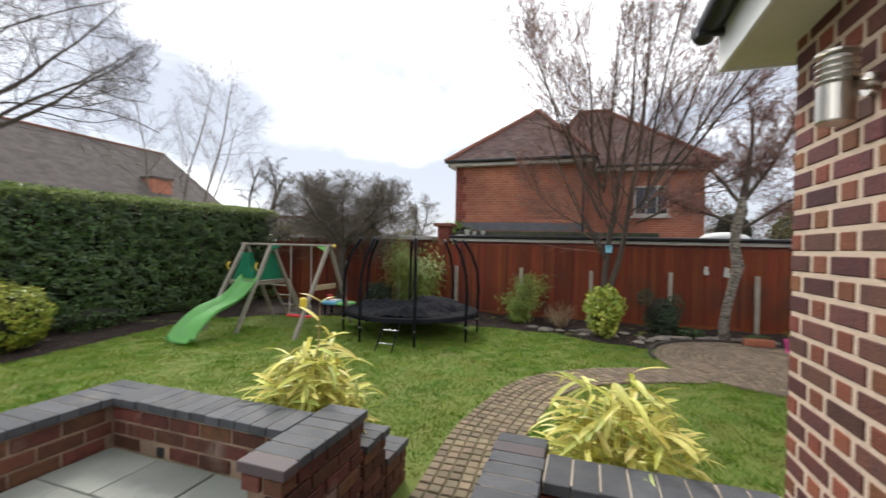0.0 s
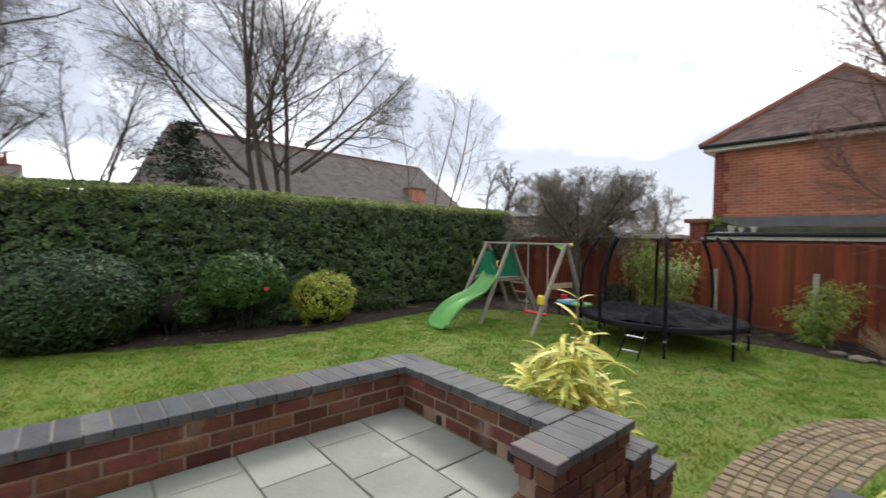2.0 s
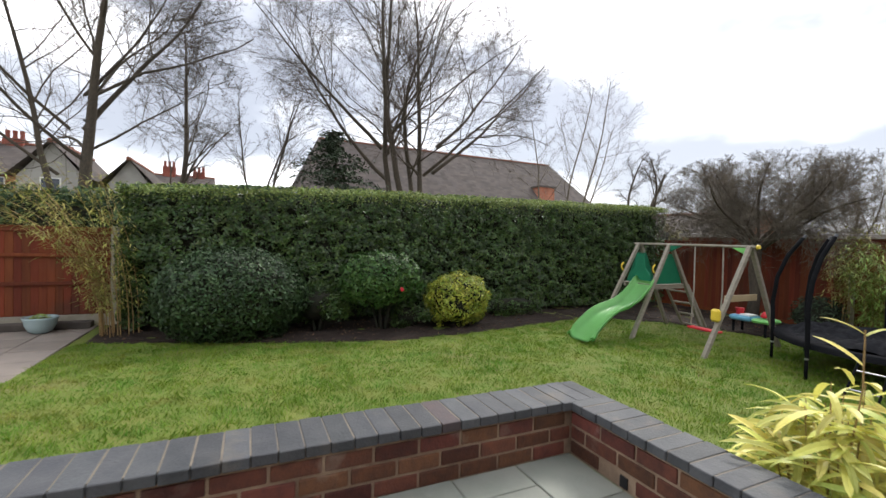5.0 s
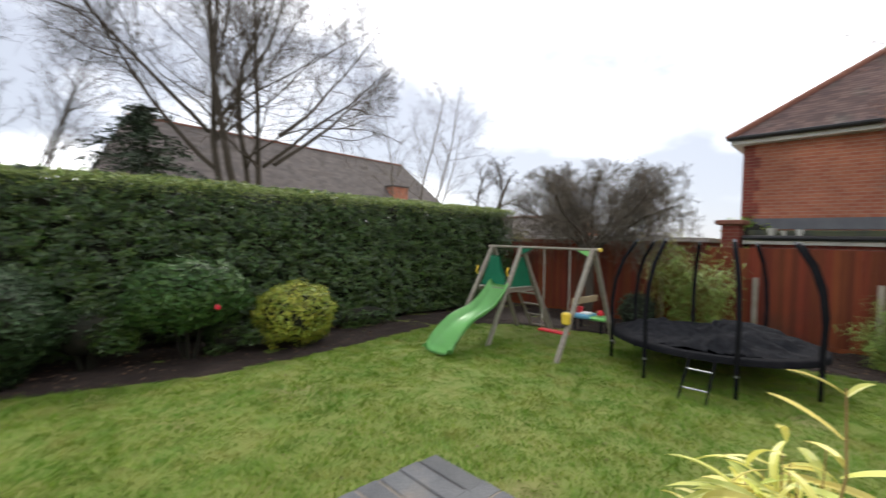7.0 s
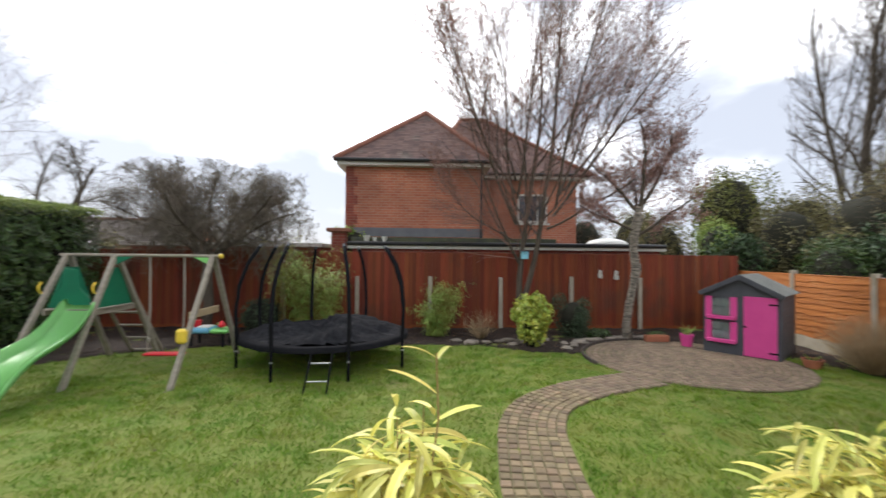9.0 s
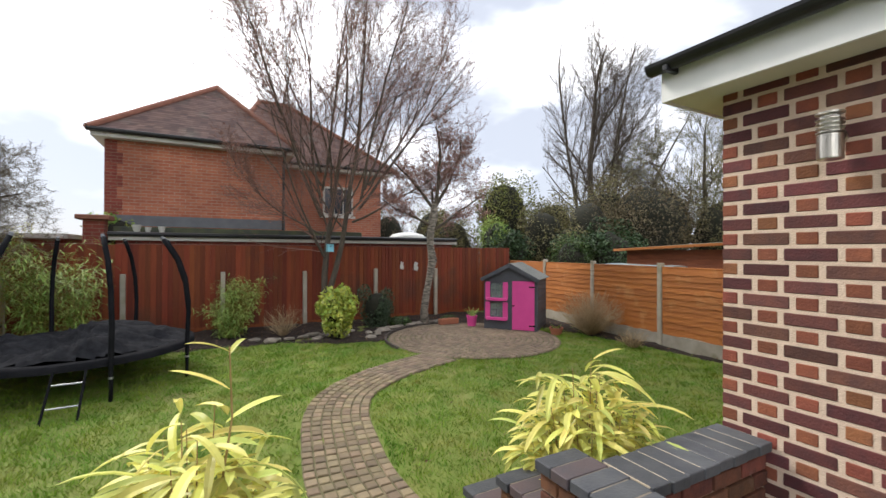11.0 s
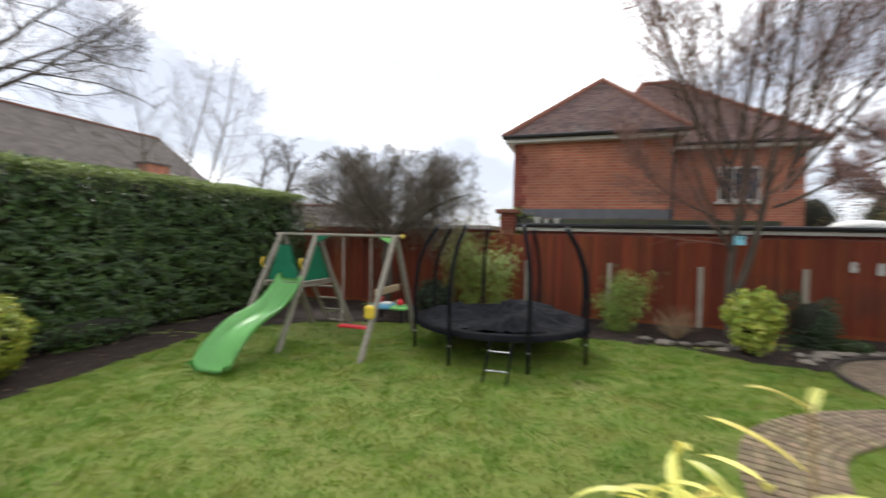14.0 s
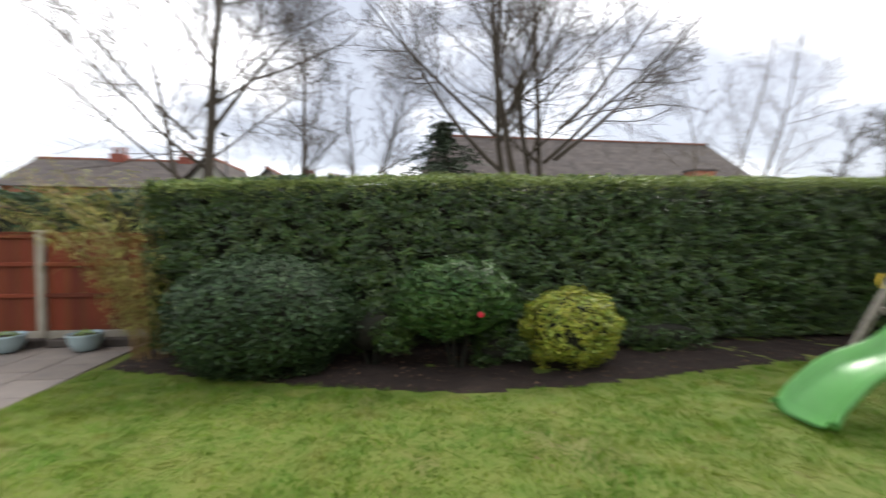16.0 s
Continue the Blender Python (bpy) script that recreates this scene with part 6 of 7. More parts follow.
bare_tree("street_tree", (-18.0, -4.6, 0.0), [((0, 0, -0.2), (0.02, 0.0, 1), 14.0, 0.24), ((0, -0.35, 1.2), (0.1, -0.2, 1), 11.0, 0.12), ((0, 0.1, 5.2), (-0.1, 0.45, 1), 8.5, 0.1), ((0, -0.6, 3.6), (0.1, -1.3, 1), 7.5, 0.06), ((0, -0.3, 5.2), (0.2, -1.1, 1), 8.0, 0.06), ((0, 0.1, 4.4), (0.2, 1.4, 1), 5.5, 0.05), ((0, 0.1, 6.4), (0.2, 0.9, 1), 6.5, 0.06)], S_DOME | dict(wob=[0.05, 0.12, 0.17, 0.2], env=((-18.0, -4.7, 9.0), (6.0, 5.6, 8.6))), 9, "thick-trunked bare tree beyond the fence", M_BARK, M_TWIG)
bare_tree("young_tree", (-22.5, -2.5, 0.0), [((0, 0, 0), (0, 0.02, 1), 12.0, 0.17)], S_THIN, 12, "slender bare tree with short side branches", M_BARK, M_TWIG)
bare_tree("young_tree", (-20.6, 1.1, 0.0), [((0, 0, 0), (0, 0.03, 1), 8.6, 0.10), ((0, 0, 2.5), (0, 0.3, 1), 6.0, 0.06), ((0, 0, 2.7), (0, -0.35, 1), 5.6, 0.06)], S_THIN, 13, "small bare tree beyond the hedge", M_BARK, M_TWIG)
bare_tree("birch_tree", (-20.0, 18.4, 0.0), [((0, 0, 0), (0.1, 0.32, 1), 12.0, 0.09), ((0, -0.3, 0), (0, 0.12, 1), 11.5, 0.08), ((0, -1.2, 0), (0, -0.02, 1), 9.5, 0.08), ((0, 0.4, 0), (0, 0.5, 1), 11.5, 0.08)], S_THIN | dict(least=0.0055, kids=[2, 1, 1], bare=[0.4, 0.2, 0.1]), 14, "group of thin leaning bare birch stems", M_TWIG_GREY, M_TWIG_GREY)
bare_tree("apple_tree", (-14.2, 16.2, 0.0), [((0, 0, 0.6), (0.55, 0.75, 0.9), 5.2, 0.13), ((0.6, 0.8, 2.2), (-0.1, -0.2, 1), 3.4, 0.08), ((1.2, 1.5, 2.9), (0.3, 0.2, 1), 2.8, 0.06)], S_GNARLED | dict(bare=[0.55, 0.1, 0.1], ratio=[0.42, 0.45, 0.42]), 15, "arching bare apple tree beyond the hedge", M_BARK, M_TWIG, wood_levels=2)
bare_tree("distant_tree", (-10.0, 28.5, 0.0), [((0, 0, 0), (0, 0, 1), 4.6, 0.12), ((0, 0, 1.2), (0.4, 0, 1), 3.6, 0.07), ((0, 0, 1.2), (-0.4, 0, 1), 3.6, 0.07)], S_UMBRELLA | dict(up=[0.02, 0.03, 0.03, 0.02], kids=[2, 2, 2], least=0.006), 16, "distant rounded bare tree", M_BARK, M_TWIG_GREY)
bare_tree("poplar_tree", (15.3, 15.2, 0.0), [((0, 0, 0), (0.0, 0, 1), 11.0, 0.2), ((0.2, 0, 1.0), (0.35, -0.1, 1), 10.0, 0.1), ((-0.2, 0, 1.0), (-0.28, 0.1, 1), 10.2, 0.1), ((0.1, 0.1, 1.2), (0.6, -0.3, 1), 8.4, 0.08), ((-0.1, -0.2, 2.0), (-0.1, -0.2, 1), 9.0, 0.08)], S_UPRIGHT | dict(n=[11, 9, 6, 2], kids=[2, 2, 1], least=0.0055, wob=[0.07, 0.13, 0.2, 0.24], env=((15.6, 15.2, 6.5), (2.9, 2.9, 7.0))), 17, "tall upright many-stemmed bare tree behind the fence", M_BARK, M_TWIG)
bare_tree("pale_tree", (17.5, 11.5, 0.0), [((0, 0, 0), (0.0, 0, 1), 6.8, 0.14), ((0, 0, 1), (0.4, -0.4, 1), 5.4, 0.09), ((0, 0, 1), (-0.2, 0.5, 1), 5.4, 0.09)], S_BIG | dict(kids=[2, 2, 2]), 18, "pale twiggy tree behind the shed", M_BARK, M_OLIVE)


def leafy_mass(name, at, radii, height, count, leaf, mt, label, seed, lump=0.3):
    return bush(name, at, radii, height, count, leaf, mt, label, seed, lump=lump, category="shrub", low=-0.9, shell=0.4, lobes=22, core_size=0.6)


leafy_mass("golden_conifer", (10.6, 16.0), (1.6, 1.4, 2.7), 5.7, 12000, 0.1, M_OCHRE, "golden-green conifer behind the fence", 51)
leafy_mass("green_shrub", (9.2, 14.6), (0.85, 0.8, 1.1), 3.3, 4500, 0.09, M_FRESH, "bright green shrub showing over the fence", 52)
leafy_mass("dark_laurel", (9.0, 13.5), (1.1, 0.6, 1.2), 2.75, 4000, 0.12, M_LAUREL, "dark laurel behind the fence", 53)
leafy_mass("olive_shrub", (12.0, 14.6), (1.5, 1.3, 2.0), 4.5, 12000, 0.085, M_OLIVE, "tall olive-green shrub behind the fence", 54)
leafy_mass("olive_shrub", (14.6, 12.2), (2.3, 2.3, 2.8), 5.4, 24000, 0.085, M_DRY_OLIVE, "broad olive-green tree mass behind the fence", 55)
leafy_mass("dark_laurel", (11.8, 11.6), (1.4, 1.4, 1.5), 3.1, 6000, 0.12, M_LAUREL, "dark evergreen behind the orange fence", 56)
leafy_mass("olive_shrub", (11.4, 13.0), (1.2, 1.0, 1.5), 3.3, 4500, 0.12, M_OLIVE, "loose olive shrub behind the fence", 57)
for x, y, h, rad, mt, s in ((7.9, 15.6, 3.7, 1.1, M_OLIVE, 71), (10.9, 13.9, 4.2, 1.3, M_OLIVE, 72), (12.3, 13.0, 4.6, 1.4, M_DRY_OLIVE, 73), (13.6, 13.4, 5.3, 1.6, M_OLIVE, 74), (15.8, 12.4, 5.5, 1.7, M_DRY_OLIVE, 75), (16.6, 10.6, 4.6, 1.4, M_OLIVE, 76), (10.3, 11.9, 2.6, 0.9, M_HEDGE, 77), (7.1, 20.5, 4.3, 1.2, M_DRY_OLIVE, 78), (8.9, 19.5, 4.5, 1.3, M_OLIVE, 79)):
    leafy_mass("hedgerow_shrub", (x, y), (rad, rad, h * 0.5), h, 11000, 0.075, mt, "tangled olive-brown shrub behind the fences", s)
leafy_mass("dark_conifer_shrub", (18.5, 10.2), (1.0, 1.0, 1.8), 4.0, 3500, 0.16, M_CONIFER, "dark conifer beyond the shed", 58)
leafy_mass("green_shrub", (7.9, 17.0), (0.9, 0.8, 1.5), 3.6, 3000, 0.13, M_OLIVE, "shrub beyond the garage roof", 59)
leafy_mass("green_shrub", (-2.2, 13.9), (0.6, 0.5, 0.6), 2.75, 1800, 0.1, M_FRESH, "light green leaves above the fence", 60)
leafy_mass("ivy_shrub", (-20.5, -7.5), (1.6, 2.6, 1.2), 3.4, 3500, 0.2, M_HEDGE, "dark shrubs along the far pavement", 61)
for x, y, h, s in ((-27.0, 2.5, 3.8, 62), (-27.0, -2.0, 3.6, 63), (-24.0, 14.5, 3.4, 64), (-15.0, 21.0, 3.2, 65), (-30, 7.0, 4.0, 66)):
    leafy_mass("far_shrub", (x, y), (1.2, 2.4, 1.6), h, 2200, 0.22, M_OLIVE, "distant dull green shrubs beyond the road", s)


def conifer(name, at, high, rad, seed, label):
    """Tiers of drooping boughs on a straight trunk."""
    e = thing(name, (*at, 0.0), label, "tree")
    q = np.random.default_rng(seed)
    part("trunk", pipem([(*at, -0.1), (*at, high * 0.97)], [0.2, 0.02], 8), M_BARK, e)
    pts, nrm = [], []
    for i in range(110):
        z = high * (0.2 + 0.78 * (i / 110))
        reach = rad * (1 - (z / high) ** 3.2) * q.uniform(0.5, 1.15) + 0.12
        a = q.uniform(0, 2 * np.pi)
        k = 75
        t = q.uniform(0.08, 1, k)
        w = q.normal(0, 1, (k, 3)) * np.array([[0.15, 0.15, 0.05]]) * (0.5 + t[:, None])
        pts.append(np.c_[at[0] + np.cos(a) * reach * t, at[1] + np.sin(a) * reach * t, z - 0.2 * reach * t ** 1.6 + 0.1 * np.sin(t * 3)] + w)
        nrm.append(np.tile([[np.cos(a) * 0.3, np.sin(a) * 0.3, 1.0]], (k, 1)))
    v, f = leaf_arrays(q, np.concatenate(pts), np.concatenate(nrm), 0.26, 0.5, 0.35)
    raw("foliage", v, f, M_CONIFER, e)


conifer("conifer_tree", (-22.0, 4.9), 7.3, 3.7, 3, "dark drooping conifer beyond the hedge")

# ---- bird box on the cherry ----
bb = thing("bird_box", (2.12, 11.12, 1.85), "small pale blue bird box on the cherry stem", "bird box")
part("box_body", boxm(2.04, 2.18, 10.96, 11.1, 1.80, 1.97, 0.004), mat("pale_blue_paint", (0.2, 0.5, 0.6), (0.16, 0.42, 0.52), 6, 0.6, 0.1), bb)
part("box_roof", boxm(2.02, 2.20, 10.93, 11.12, 1.972, 1.99, 0.003), M_GREY_PAINT, bb)
part("entrance", pipem([(2.11, 10.962, 1.92), (2.11, 10.955, 1.92)], 0.016, 12), M_GUTTER, bb)


# ---- neighbouring buildings ----
def tiled(name, bl, br, tr, tl, rows, wide, mt, parent):
    """A roof slope of overlapping tile courses between four corners."""
    bl, br, tr, tl = (np.array(p, dtype=float) for p in (bl, br, tr, tl))
    nrm = np.cross(br - bl, tl - bl)
    nrm = nrm / np.linalg.norm(nrm)
    if nrm[2] < 0:
        nrm = -nrm
    vs = []
    for i in range(rows):
        a0, b0 = bl + (tl - bl) * i / rows, br + (tr - br) * i / rows
        t1 = min((i + 1.12) / rows, 1)
        a1, b1 = bl + (tl - bl) * t1, br + (tr - br) * t1
        k = max(1, int(round(np.linalg.norm(b0 - a0) / wide)))
        for j in range(k):
            s = (0.5 if i % 2 else 0) / k
            u0, u1 = min(max(j / k - s, 0), 1), min((j + 1) / k - s + (1 if j == k - 1 else 0), 1)
            lift = nrm * (0.022 + 0.006 * (((i * 7 + j * 13) % 5) / 5))
            vs += [a0 + (b0 - a0) * u0 + lift, a0 + (b0 - a0) * u1 + lift, a1 + (b1 - a1) * u1 + nrm * 0.004, a1 + (b1 - a1) * u0 + nrm * 0.004]
    v = np.array(vs)
    raw(name, v, np.arange(len(v)).reshape(-1, 4), mt, parent)
    bm = bmesh.new()
    bm.faces.new([bm.verts.new(p - nrm * 0.02) for p in (bl, br, tr, tl)])
    part("roof_deck", bm, mt, parent)


nh = thing("neighbour_house", (0.0, 16.0, 0.0), "red brick house with brown hipped clay tile roof", "house")
WX0, WX1, WY, WE = -2.47, 1.55, 14.0, 4.45
part("wall", boxm(WX0, WX1, WY, 21.0, 0.0, WE), M_HOUSE_BRICK, nh)
part("wall", boxm(WX1, 5.2, 16.3, 21.0, 0.0, WE + 0.1), M_HOUSE_BRICK, nh)
for k in range(15):
    w = 0.34 if k % 2 else 0.23
    part("quoin", boxm(WX0 - 0.012, WX0 + w, WY - 0.012, WY + w, 0.3 + k * 0.275, 0.3 + k * 0.275 + 0.27), M_QUOIN, nh)
part("flashing", boxm(WX0 - 0.01, WX1 + 0.01, WY - 0.02, WY - 0.001, 2.40, 2.66), M_LEAD, nh)
EZ = WE + 0.12
part("soffit", boxm(WX0 - 0.2, WX1 + 0.2, WY - 0.27, 21.3, WE, WE + 0.03), M_WHITE_OLD, nh)
part("soffit", boxm(WX1 + 0.3, 5.5, 15.98, 21.3, WE + 0.1, WE + 0.13), M_WHITE_OLD, nh)
part("fascia", boxm(WX0 - 0.22, WX1 + 0.22, WY - 0.29, WY - 0.272, WE - 0.01, WE + 0.13), M_WHITE_OLD, nh)
part("fascia", boxm(WX0 - 0.22, WX0 - 0.202, WY - 0.27, 21.3, WE - 0.01, WE + 0.13), M_WHITE_OLD, nh)
part("fascia", boxm(WX1 + 0.32, 5.55, 15.95, 15.975, WE + 0.09, WE + 0.23), M_WHITE_OLD, nh)
part("gutter", pipem([(WX0 - 0.28, WY - 0.35, WE + 0.13), (WX1 + 0.3, WY - 0.35, WE + 0.13)], 0.055, 8), M_GUTTER, nh)
part("gutter", pipem([(WX1 + 0.38, 15.9, WE + 0.23), (5.6, 15.9, WE + 0.23)], 0.055, 8), M_GUTTER, nh)
part("downpipe", pipem([(WX1 - 0.05, WY - 0.40, WE + 0.1), (WX1 - 0.05, WY - 0.07, WE - 0.25), (WX1 - 0.05, WY - 0.07, 2.3)], 0.035, 8), M_GUTTER, nh)
AP, AP_B = (-0.15, 16.3, 6.82), (-0.15, 21.0, 6.82)
c1, c2, c3, c4 = (WX0 - 0.28, WY - 0.34, EZ), (WX1 + 0.30, WY - 0.34, EZ), (WX1 + 0.30, 21.4, EZ), (WX0 - 0.28, 21.4, EZ)
tiled("roof_tiles", c1, c2, AP, AP, 30, 0.17, M_TILE, nh)
tiled("roof_tiles", c4, c1, AP, AP_B, 30, 0.17, M_TILE, nh)
tiled("roof_tiles", c2, c3, AP_B, AP, 30, 0.17, M_TILE, nh)
RB, RB2 = (1.25, 18.6, 7.35), (2.2, 18.6, 7.35)
w1, w2, w3 = (-0.2, 15.92, EZ + 0.1), (5.6, 15.92, EZ + 0.1), (5.6, 21.4, EZ + 0.1)
tiled("roof_tiles", w1, w2, RB2, RB, 32, 0.17, M_TILE, nh)
tiled("roof_tiles", w2, w3, RB2, RB2, 32, 0.17, M_TILE, nh)
bm = bmesh.new()
for a, b in ((c1, AP), (c2, AP), (AP, AP_B), (w2, RB2), (RB, RB2), (w1, RB)):
    pipe(bm, [(a[0], a[1], a[2] + 0.03), (b[0], b[1], b[2] + 0.03)], 0.085, 8)
part("ridge_tiles", bm, M_RIDGE, nh)
win = part("window", boxm(3.1, 4.15, 16.26, 16.3, 3.05, 4.05), M_WHITE_OLD, nh)
for x0, x1 in ((3.16, 3.46), (3.50, 3.78), (3.82, 4.09)):
    part("pane", boxm(x0, x1, 16.25, 16.27, 3.12, 3.98), M_DARK_GLASS, win)
part("window_sill", boxm(3.02, 4.22, 16.2, 16.3, 2.97, 3.045), M_WHITE_OLD, nh)

garage = thing("garage", (2.0, 13.2, 0.0), "low flat-roofed garage with white fascia behind the fence", "garage")
part("wall", boxm(-2.0, 6.05, 12.45, 13.9, 0.0, 2.08), M_QUOIN, garage)
part("fascia", boxm(-2.1, 6.15, 12.32, 12.36, 2.02, 2.13, 0.003), M_WHITE_OLD, garage)
part("roof_edge", boxm(-2.12, 6.17, 12.30, 13.95, 2.135, 2.20, 0.01), M_ROOF_FLAT, garage)
part("roof_kerb", boxm(-2.1, 3.4, 12.8, 12.95, 2.20, 2.33, 0.01), M_ROOF_FLAT, garage)
part("gutter", pipem([(-2.1, 12.27, 2.15), (6.1, 12.27, 2.15)], 0.05, 8), M_GUTTER, garage)
dome = lathe([(0.55, 0), (0.56, 0.05), (0.45, 0.13), (0.25, 0.18), (0.02, 0.2)], 24)
dome.transform(Matrix.Translation((4.95, 13.2, 2.19)))
part("rooflight", dome, M_WHITE, garage, smooth=True)
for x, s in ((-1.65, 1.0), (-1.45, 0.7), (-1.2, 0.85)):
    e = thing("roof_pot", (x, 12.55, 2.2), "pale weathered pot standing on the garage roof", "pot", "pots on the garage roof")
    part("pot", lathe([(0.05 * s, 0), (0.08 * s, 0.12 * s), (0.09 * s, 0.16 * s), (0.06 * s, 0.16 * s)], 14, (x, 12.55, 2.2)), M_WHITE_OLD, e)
pil = thing("brick_gate_pillar", (-2.4, 12.7, 0.0), "brick pillar with flat red cap behind the fence", "pillar")
part("shaft", boxm(-2.55, -2.2, 12.5, 12.85, 0.0, 2.44), M_QUOIN, pil)
part("cap", boxm(-2.66, -2.1, 12.4, 12.95, 2.44, 2.54, 0.015), M_RIDGE, pil)
nf = thing("neighbour_shed_roof", (-5.6, 13.6, 0.0), "low pale-edged outbuilding beyond the fence", "outbuilding")
part("wall", boxm(-8.0, -3.0, 13.2, 15.5, 0.0, 2.05), M_QUOIN, nf)
part("roof", boxm(-8.2, -2.9, 13.0, 15.7, 2.05, 2.16, 0.01), M_WHITE_OLD, nf)

shed = thing("garden_shed", (10.5, 6.5, 0.0), "brown timber shed with a sloping roof behind the fence", "shed")
for k in range(17):
    part("board", boxm(9.3, 9.33, 3.9, 8.9, 0.02 + k * 0.11, 0.02 + k * 0.11 + 0.105, 0.004), M_SHED, shed)
part("walls", boxm(9.335, 12.0, 3.95, 8.85, 0.0, 1.82), M_SHED, shed)
rm = Matrix.Translation((9.1, 6.4, 2.0)) @ Matrix.Rotation(radians(-2.6), 4, "X") @ Matrix.Rotation(radians(-3), 4, "Y")
part("roof", boxm(0, 3.2, -2.75, 2.75, 0, 0.03, 0.004, rm), M_ROOF_FLAT, shed)
part("roof_trim", boxm(-0.02, 0.0, -2.75, 2.75, -0.03, 0.032, 0.003, rm), M_ORANGE, shed)
tarp = thing("tarpaulin", (8.35, 8.0, 0.0), "pale blue-grey sheet over stacked things behind the fence", "tarpaulin")
bm = bmesh.new()
bmesh.ops.create_grid(bm, x_segments=10, y_segments=20, size=1, matrix=Matrix.Translation((8.35, 7.9, 1.53)) @ Matrix.Diagonal((0.5, 0.95, 1, 1)))
for v in bm.verts:
    v.co.z += 0.05 * noise.noise(v.co * 2.5) - (0.35 if abs(v.co.x - 8.35) > 0.45 else 0)
part("sheet", bm, mat("blue_grey_sheet", (0.17, 0.23, 0.26), (0.2, 0.22, 0.2), 3, 0.5, 0.2), tarp, smooth=True)
part("stack", boxm(7.95, 8.75, 7.05, 8.75, 0.0, 1.5, 0.02), M_SHED, tarp)


def far_house(name, x0, x1, y0, y1, eave, ridge, along, wall_mat, label, chimneys=(), windows=(), hip=0.0):
    e = thing(name, ((x0 + x1) / 2, (y0 + y1) / 2, 0.0), label, "house")
    part("wall", boxm(x0, x1, y0, y1, 0.0, eave), wall_mat, e)
    o = 0.35
    if along == "y":
        xm = (x0 + x1) / 2
        a, b = (xm, y0 - o + hip, ridge), (xm, y1 + o - hip, ridge)
        s1 = ((x1 + o, y0 - o, eave), (x1 + o, y1 + o, eave), b, a)
        s2 = ((x0 - o, y1 + o, eave), (x0 - o, y0 - o, eave), a, b)
        ends = [((x1, y0, eave), (x0, y0, eave), a), ((x0, y1, eave), (x1, y1, eave), b)]
        hips = [((x1 + o, y1 + o, eave), (x0 - o, y1 + o, eave), b), ((x0 - o, y0 - o, eave), (x1 + o, y0 - o, eave), a)]
    else:
        ym = (y0 + y1) / 2
        a, b = (x0 - o + hip, ym, ridge), (x1 + o - hip, ym, ridge)
        s1 = ((x0 - o, y0 - o, eave), (x1 + o, y0 - o, eave), b, a)
        s2 = ((x1 + o, y1 + o, eave), (x0 - o, y1 + o, eave), a, b)
        ends = [((x1, y0, eave), (x1, y1, eave), (x1, ym, ridge - 0.05)), ((x0, y0, eave), (x0, y1, eave), (x0, ym, ridge - 0.05))]
        hips = [((x1 + o, y0 - o, eave), (x1 + o, y1 + o, eave), b), ((x0 - o, y1 + o, eave), (x0 - o, y0 - o, eave), a)]
    rows = max(8, int(math.dist(s1[1], s1[2]) / 0.32))
    tiled("roof_tiles", *s1, rows, 0.5, M_FAR_ROOF, e)
    tiled("roof_tiles", *s2, rows, 0.5, M_FAR_ROOF, e)
    if hip:
        for p, q2, t in hips:
            tiled("roof_tiles", p, q2, t, t, rows, 0.5, M_FAR_ROOF, e)
    else:
        for tri in ends:
            bm = bmesh.new()
            bm.faces.new([bm.verts.new(p) for p in tri])
            part("gable", bm, wall_mat, e)
    part("ridge_tiles", pipem([a, b], 0.13, 6), M_RIDGE, e)
    for cx, cy, top in chimneys:
        st = part("chimney", boxm(cx - 0.35, cx + 0.35, cy - 0.5, cy + 0.5, eave, top - 0.5, 0.03), M_QUOIN, e)
        for d in (-0.35, 0.0, 0.35):
            part("chimney_pot", lathe([(0.13, 0), (0.11, 0.2), (0.12, 0.5), (0.08, 0.5)], 10, (cx, cy + d, top - 0.5)), M_QUOIN, st)
    for wx, wy, wz, w, h in windows:
        wn2 = part("window", boxm(wx, wx + 0.05, wy, wy + w, wz, wz + h), M_WHITE, e)
        k = 2 if w < 1.5 else 3
        for j in range(k):
            part("pane", boxm(wx + 0.05, wx + 0.07, wy + 0.06 + j * (w - 0.06) / k, wy + (j + 1) * (w - 0.06) / k, wz + 0.06, wz + h - 0.06), M_DARK_GLASS, wn2)
    return e


far_house("hall_building", -44.0, -32.4, 4.0, 33.8, 4.6, 10.3, "y", M_QUOIN, "long hall with a large grey-brown hipped roof", (), (), 2.6)
dm = thing("roof_dormer", (-33.5, 30.0, 5.6), "orange brick dormer standing on the hall roof", "dormer")
part("face", boxm(-35.5, -33.4, 26.8, 28.6, 5.0, 7.1), M_HOUSE_BRICK, dm)
part("cap", boxm(-35.6, -33.3, 26.7, 28.7, 7.1, 7.25), M_FAR_ROOF, dm)
far_house("terrace_house", -38.0, -31.0, -22.0, -10.0, 4.6, 6.9, "y", M_HOUSE_BRICK, "red brick house with brown roof across the road", ((-34.5, -12.5, 7.7), (-34.5, -17.0, 7.8)), ((-30.99, -12.6, 3.2, 1.0, 1.3), (-30.99, -15.6, 3.6, 2.2, 1.2)))
far_house("gabled_house", -36.0, -29.5, -10.6, -7.6, 4.5, 6.5, "x", M_RENDER_W, "white rendered gabled house across the road", (), ((-29.48, -9.6, 3.3, 0.9, 1.2),))
far_house("white_house", -37.0, -30.5, -6.9, -4.7, 4.4, 6.0, "x", M_RENDER_W, "narrow white gabled house across the road", (), ())
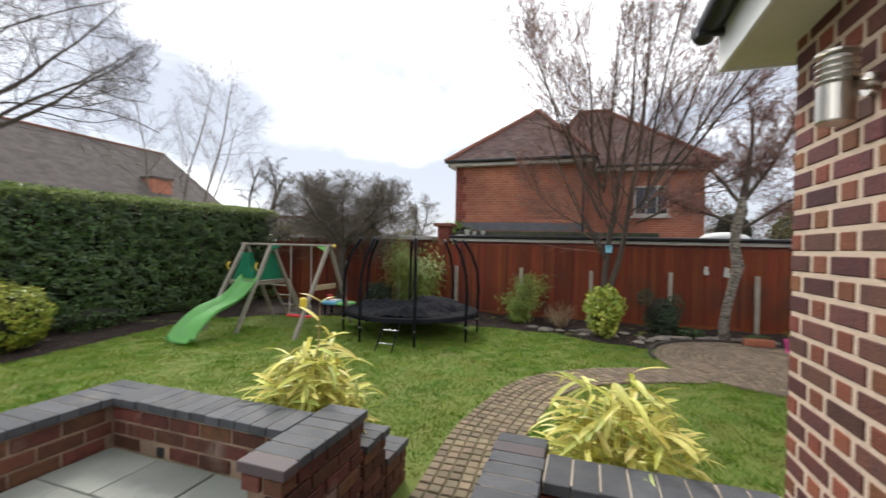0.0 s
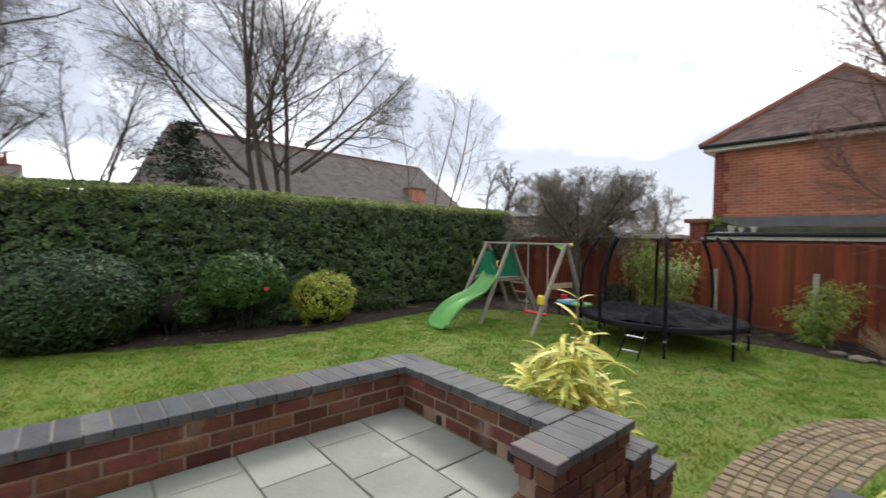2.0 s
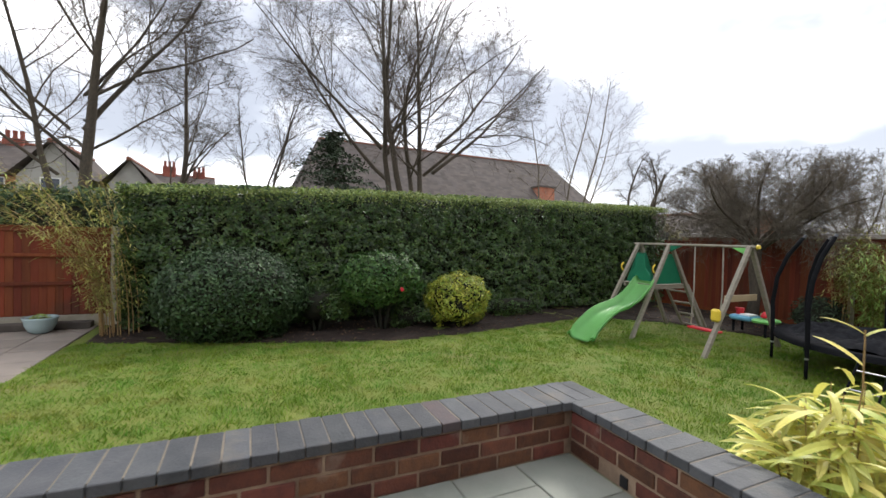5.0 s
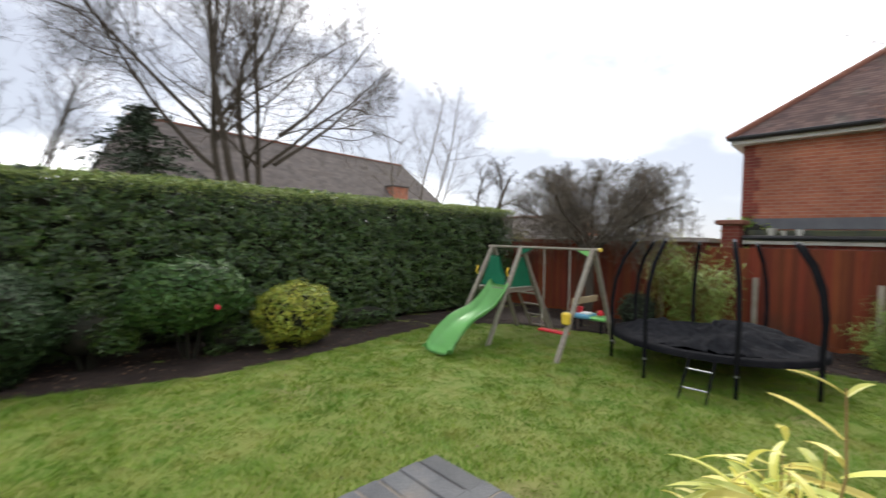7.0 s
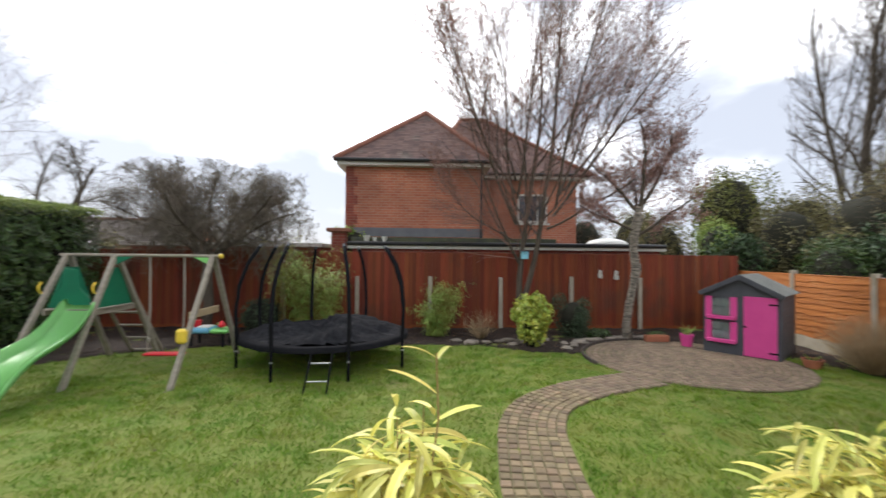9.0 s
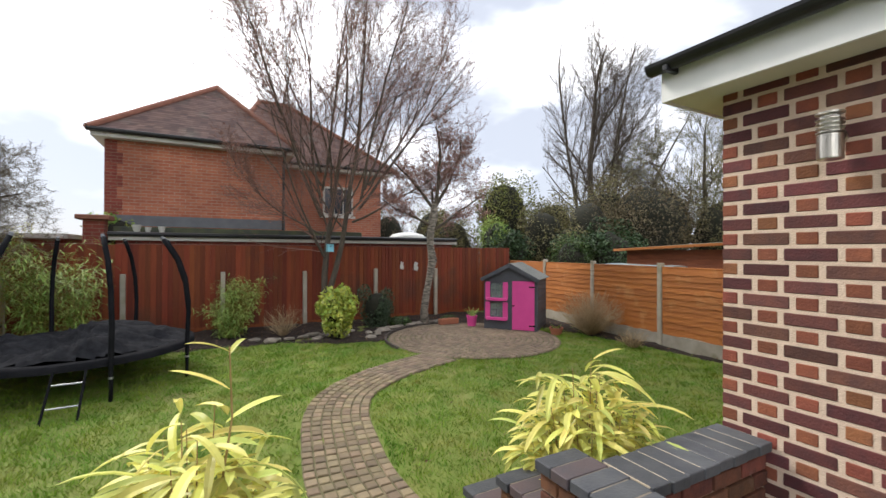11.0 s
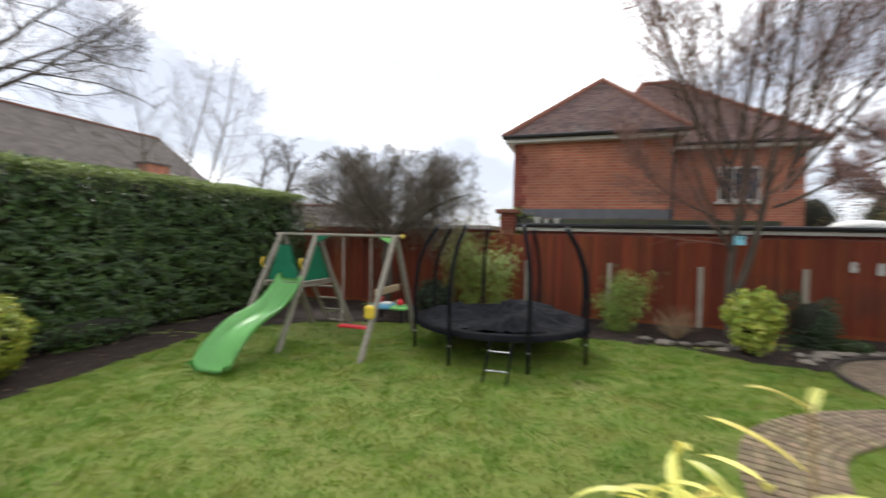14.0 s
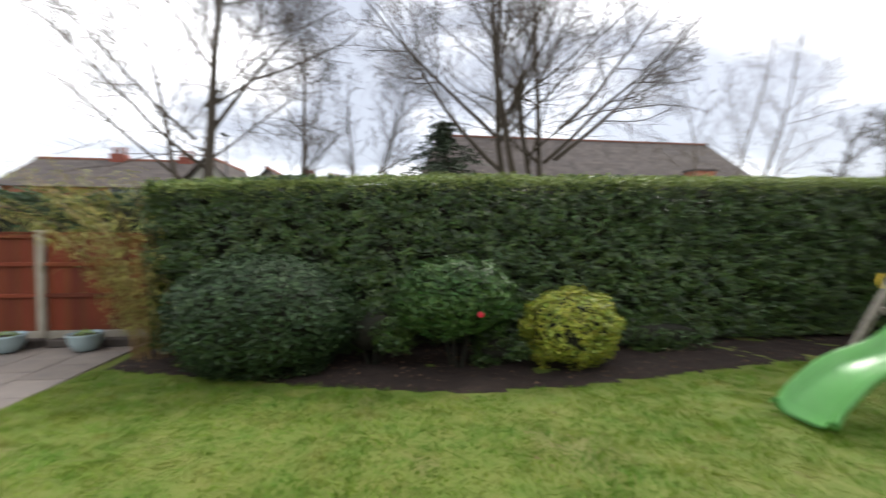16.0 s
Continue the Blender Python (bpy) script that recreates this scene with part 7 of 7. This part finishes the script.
far_house("brown_house", -50.0, -42.0, -9.5, -2.6, 4.6, 6.9, "y", M_RENDER_W, "pale house with brown roof and tall chimneys", ((-46.0, -6.0, 8.2), (-46.0, -3.6, 7.9)), ())
far_house("low_house", -24.0, -15.0, 27.0, 33.0, 2.4, 4.0, "x", M_HOUSE_BRICK, "distant low house with an orange roof", (), ())
lp = thing("street_lamp", (-24.0, -6.0, 0.0), "thin grey street lamp post across the road", "street lamp")
part("column", pipem([(-24.0, -6.0, 0), (-24.0, -6.0, 6.6)], [0.07, 0.045], 8), M_LEAD, lp)
part("lantern", boxm(-24.1, -23.5, -6.1, -5.9, 6.6, 6.7, 0.02), M_LEAD, lp)

# ---- block paving pieces ----
pr = random.Random(23)
lens = [0.0]
for a, b in zip(PATH_LINE, PATH_LINE[1:]):
    lens.append(lens[-1] + (b - a).length)
rows_total = int(lens[-1] / 0.110)
joined_v, joined_f = [], []


def joined_sett(x, y, ang, a, b):
    c, s = math.cos(ang), math.sin(ang)
    top = 0.06 + pr.uniform(-0.003, 0.003)
    base = len(joined_v)
    for u, w, z in ((-a, -b, 0.02), (a, -b, 0.02), (a, b, 0.02), (-a, b, 0.02), (-a + 0.008, -b + 0.008, top), (a - 0.008, -b + 0.008, top), (a - 0.008, b - 0.008, top), (-a + 0.008, b - 0.008, top)):
        joined_v.append((x + u * c - w * s, y + u * s + w * c, z))
    for f in ((4, 5, 6, 7), (0, 1, 5, 4), (1, 2, 6, 5), (2, 3, 7, 6), (3, 0, 4, 7)):
        joined_f.append(tuple(base + i for i in f))


for i in range(rows_total):
    at = (i + 0.5) * 0.110
    k = max(j for j in range(len(lens)) if lens[j] <= at)
    k = min(k, len(PATH_LINE) - 2)
    w = (at - lens[k]) / max(lens[k + 1] - lens[k], 1e-6)
    c = PATH_LINE[k].lerp(PATH_LINE[k + 1], w)
    d = (PATH_LINE[k + 1] - PATH_LINE[k]).normalized()
    if (c - Vector(CIRCLE)).length < CIRCLE_R:
        break
    nrm = Vector((-d.y, d.x))
    for j in range(7):
        o = (j - 3) * 0.1
        p = c + nrm * (o + pr.uniform(-0.003, 0.003))
        ang = math.atan2(d.y, d.x)
        if i < 43:
            piece("sett", SETT, pavement, Matrix.Translation((p.x, p.y, 0.046 + pr.uniform(-0.003, 0.004))) @ Euler((pr.gauss(0, 0.015), pr.gauss(0, 0.015), ang + pr.gauss(0, 0.03))).to_matrix().to_4x4() @ Matrix.Scale(pr.uniform(0.89, 0.97), 4))
        else:
            joined_sett(p.x, p.y, ang + pr.gauss(0, 0.03), 0.049, 0.046)
for ring_i in range(16):
    rad = 0.06 + ring_i * 0.108
    k = max(3, int(2 * math.pi * rad / 0.118))
    for j in range(k):
        a = 2 * math.pi * (j + 0.5 * (ring_i % 2)) / k
        joined_sett(CIRCLE[0] + rad * math.cos(a), CIRCLE[1] + rad * math.sin(a), a + pr.gauss(0, 0.03), 0.049, math.pi * rad / k - 0.006)
ob = raw("setts", joined_v, joined_f, M_SETT_I, pavement_circle)
tagged(ob, kind="stuff")
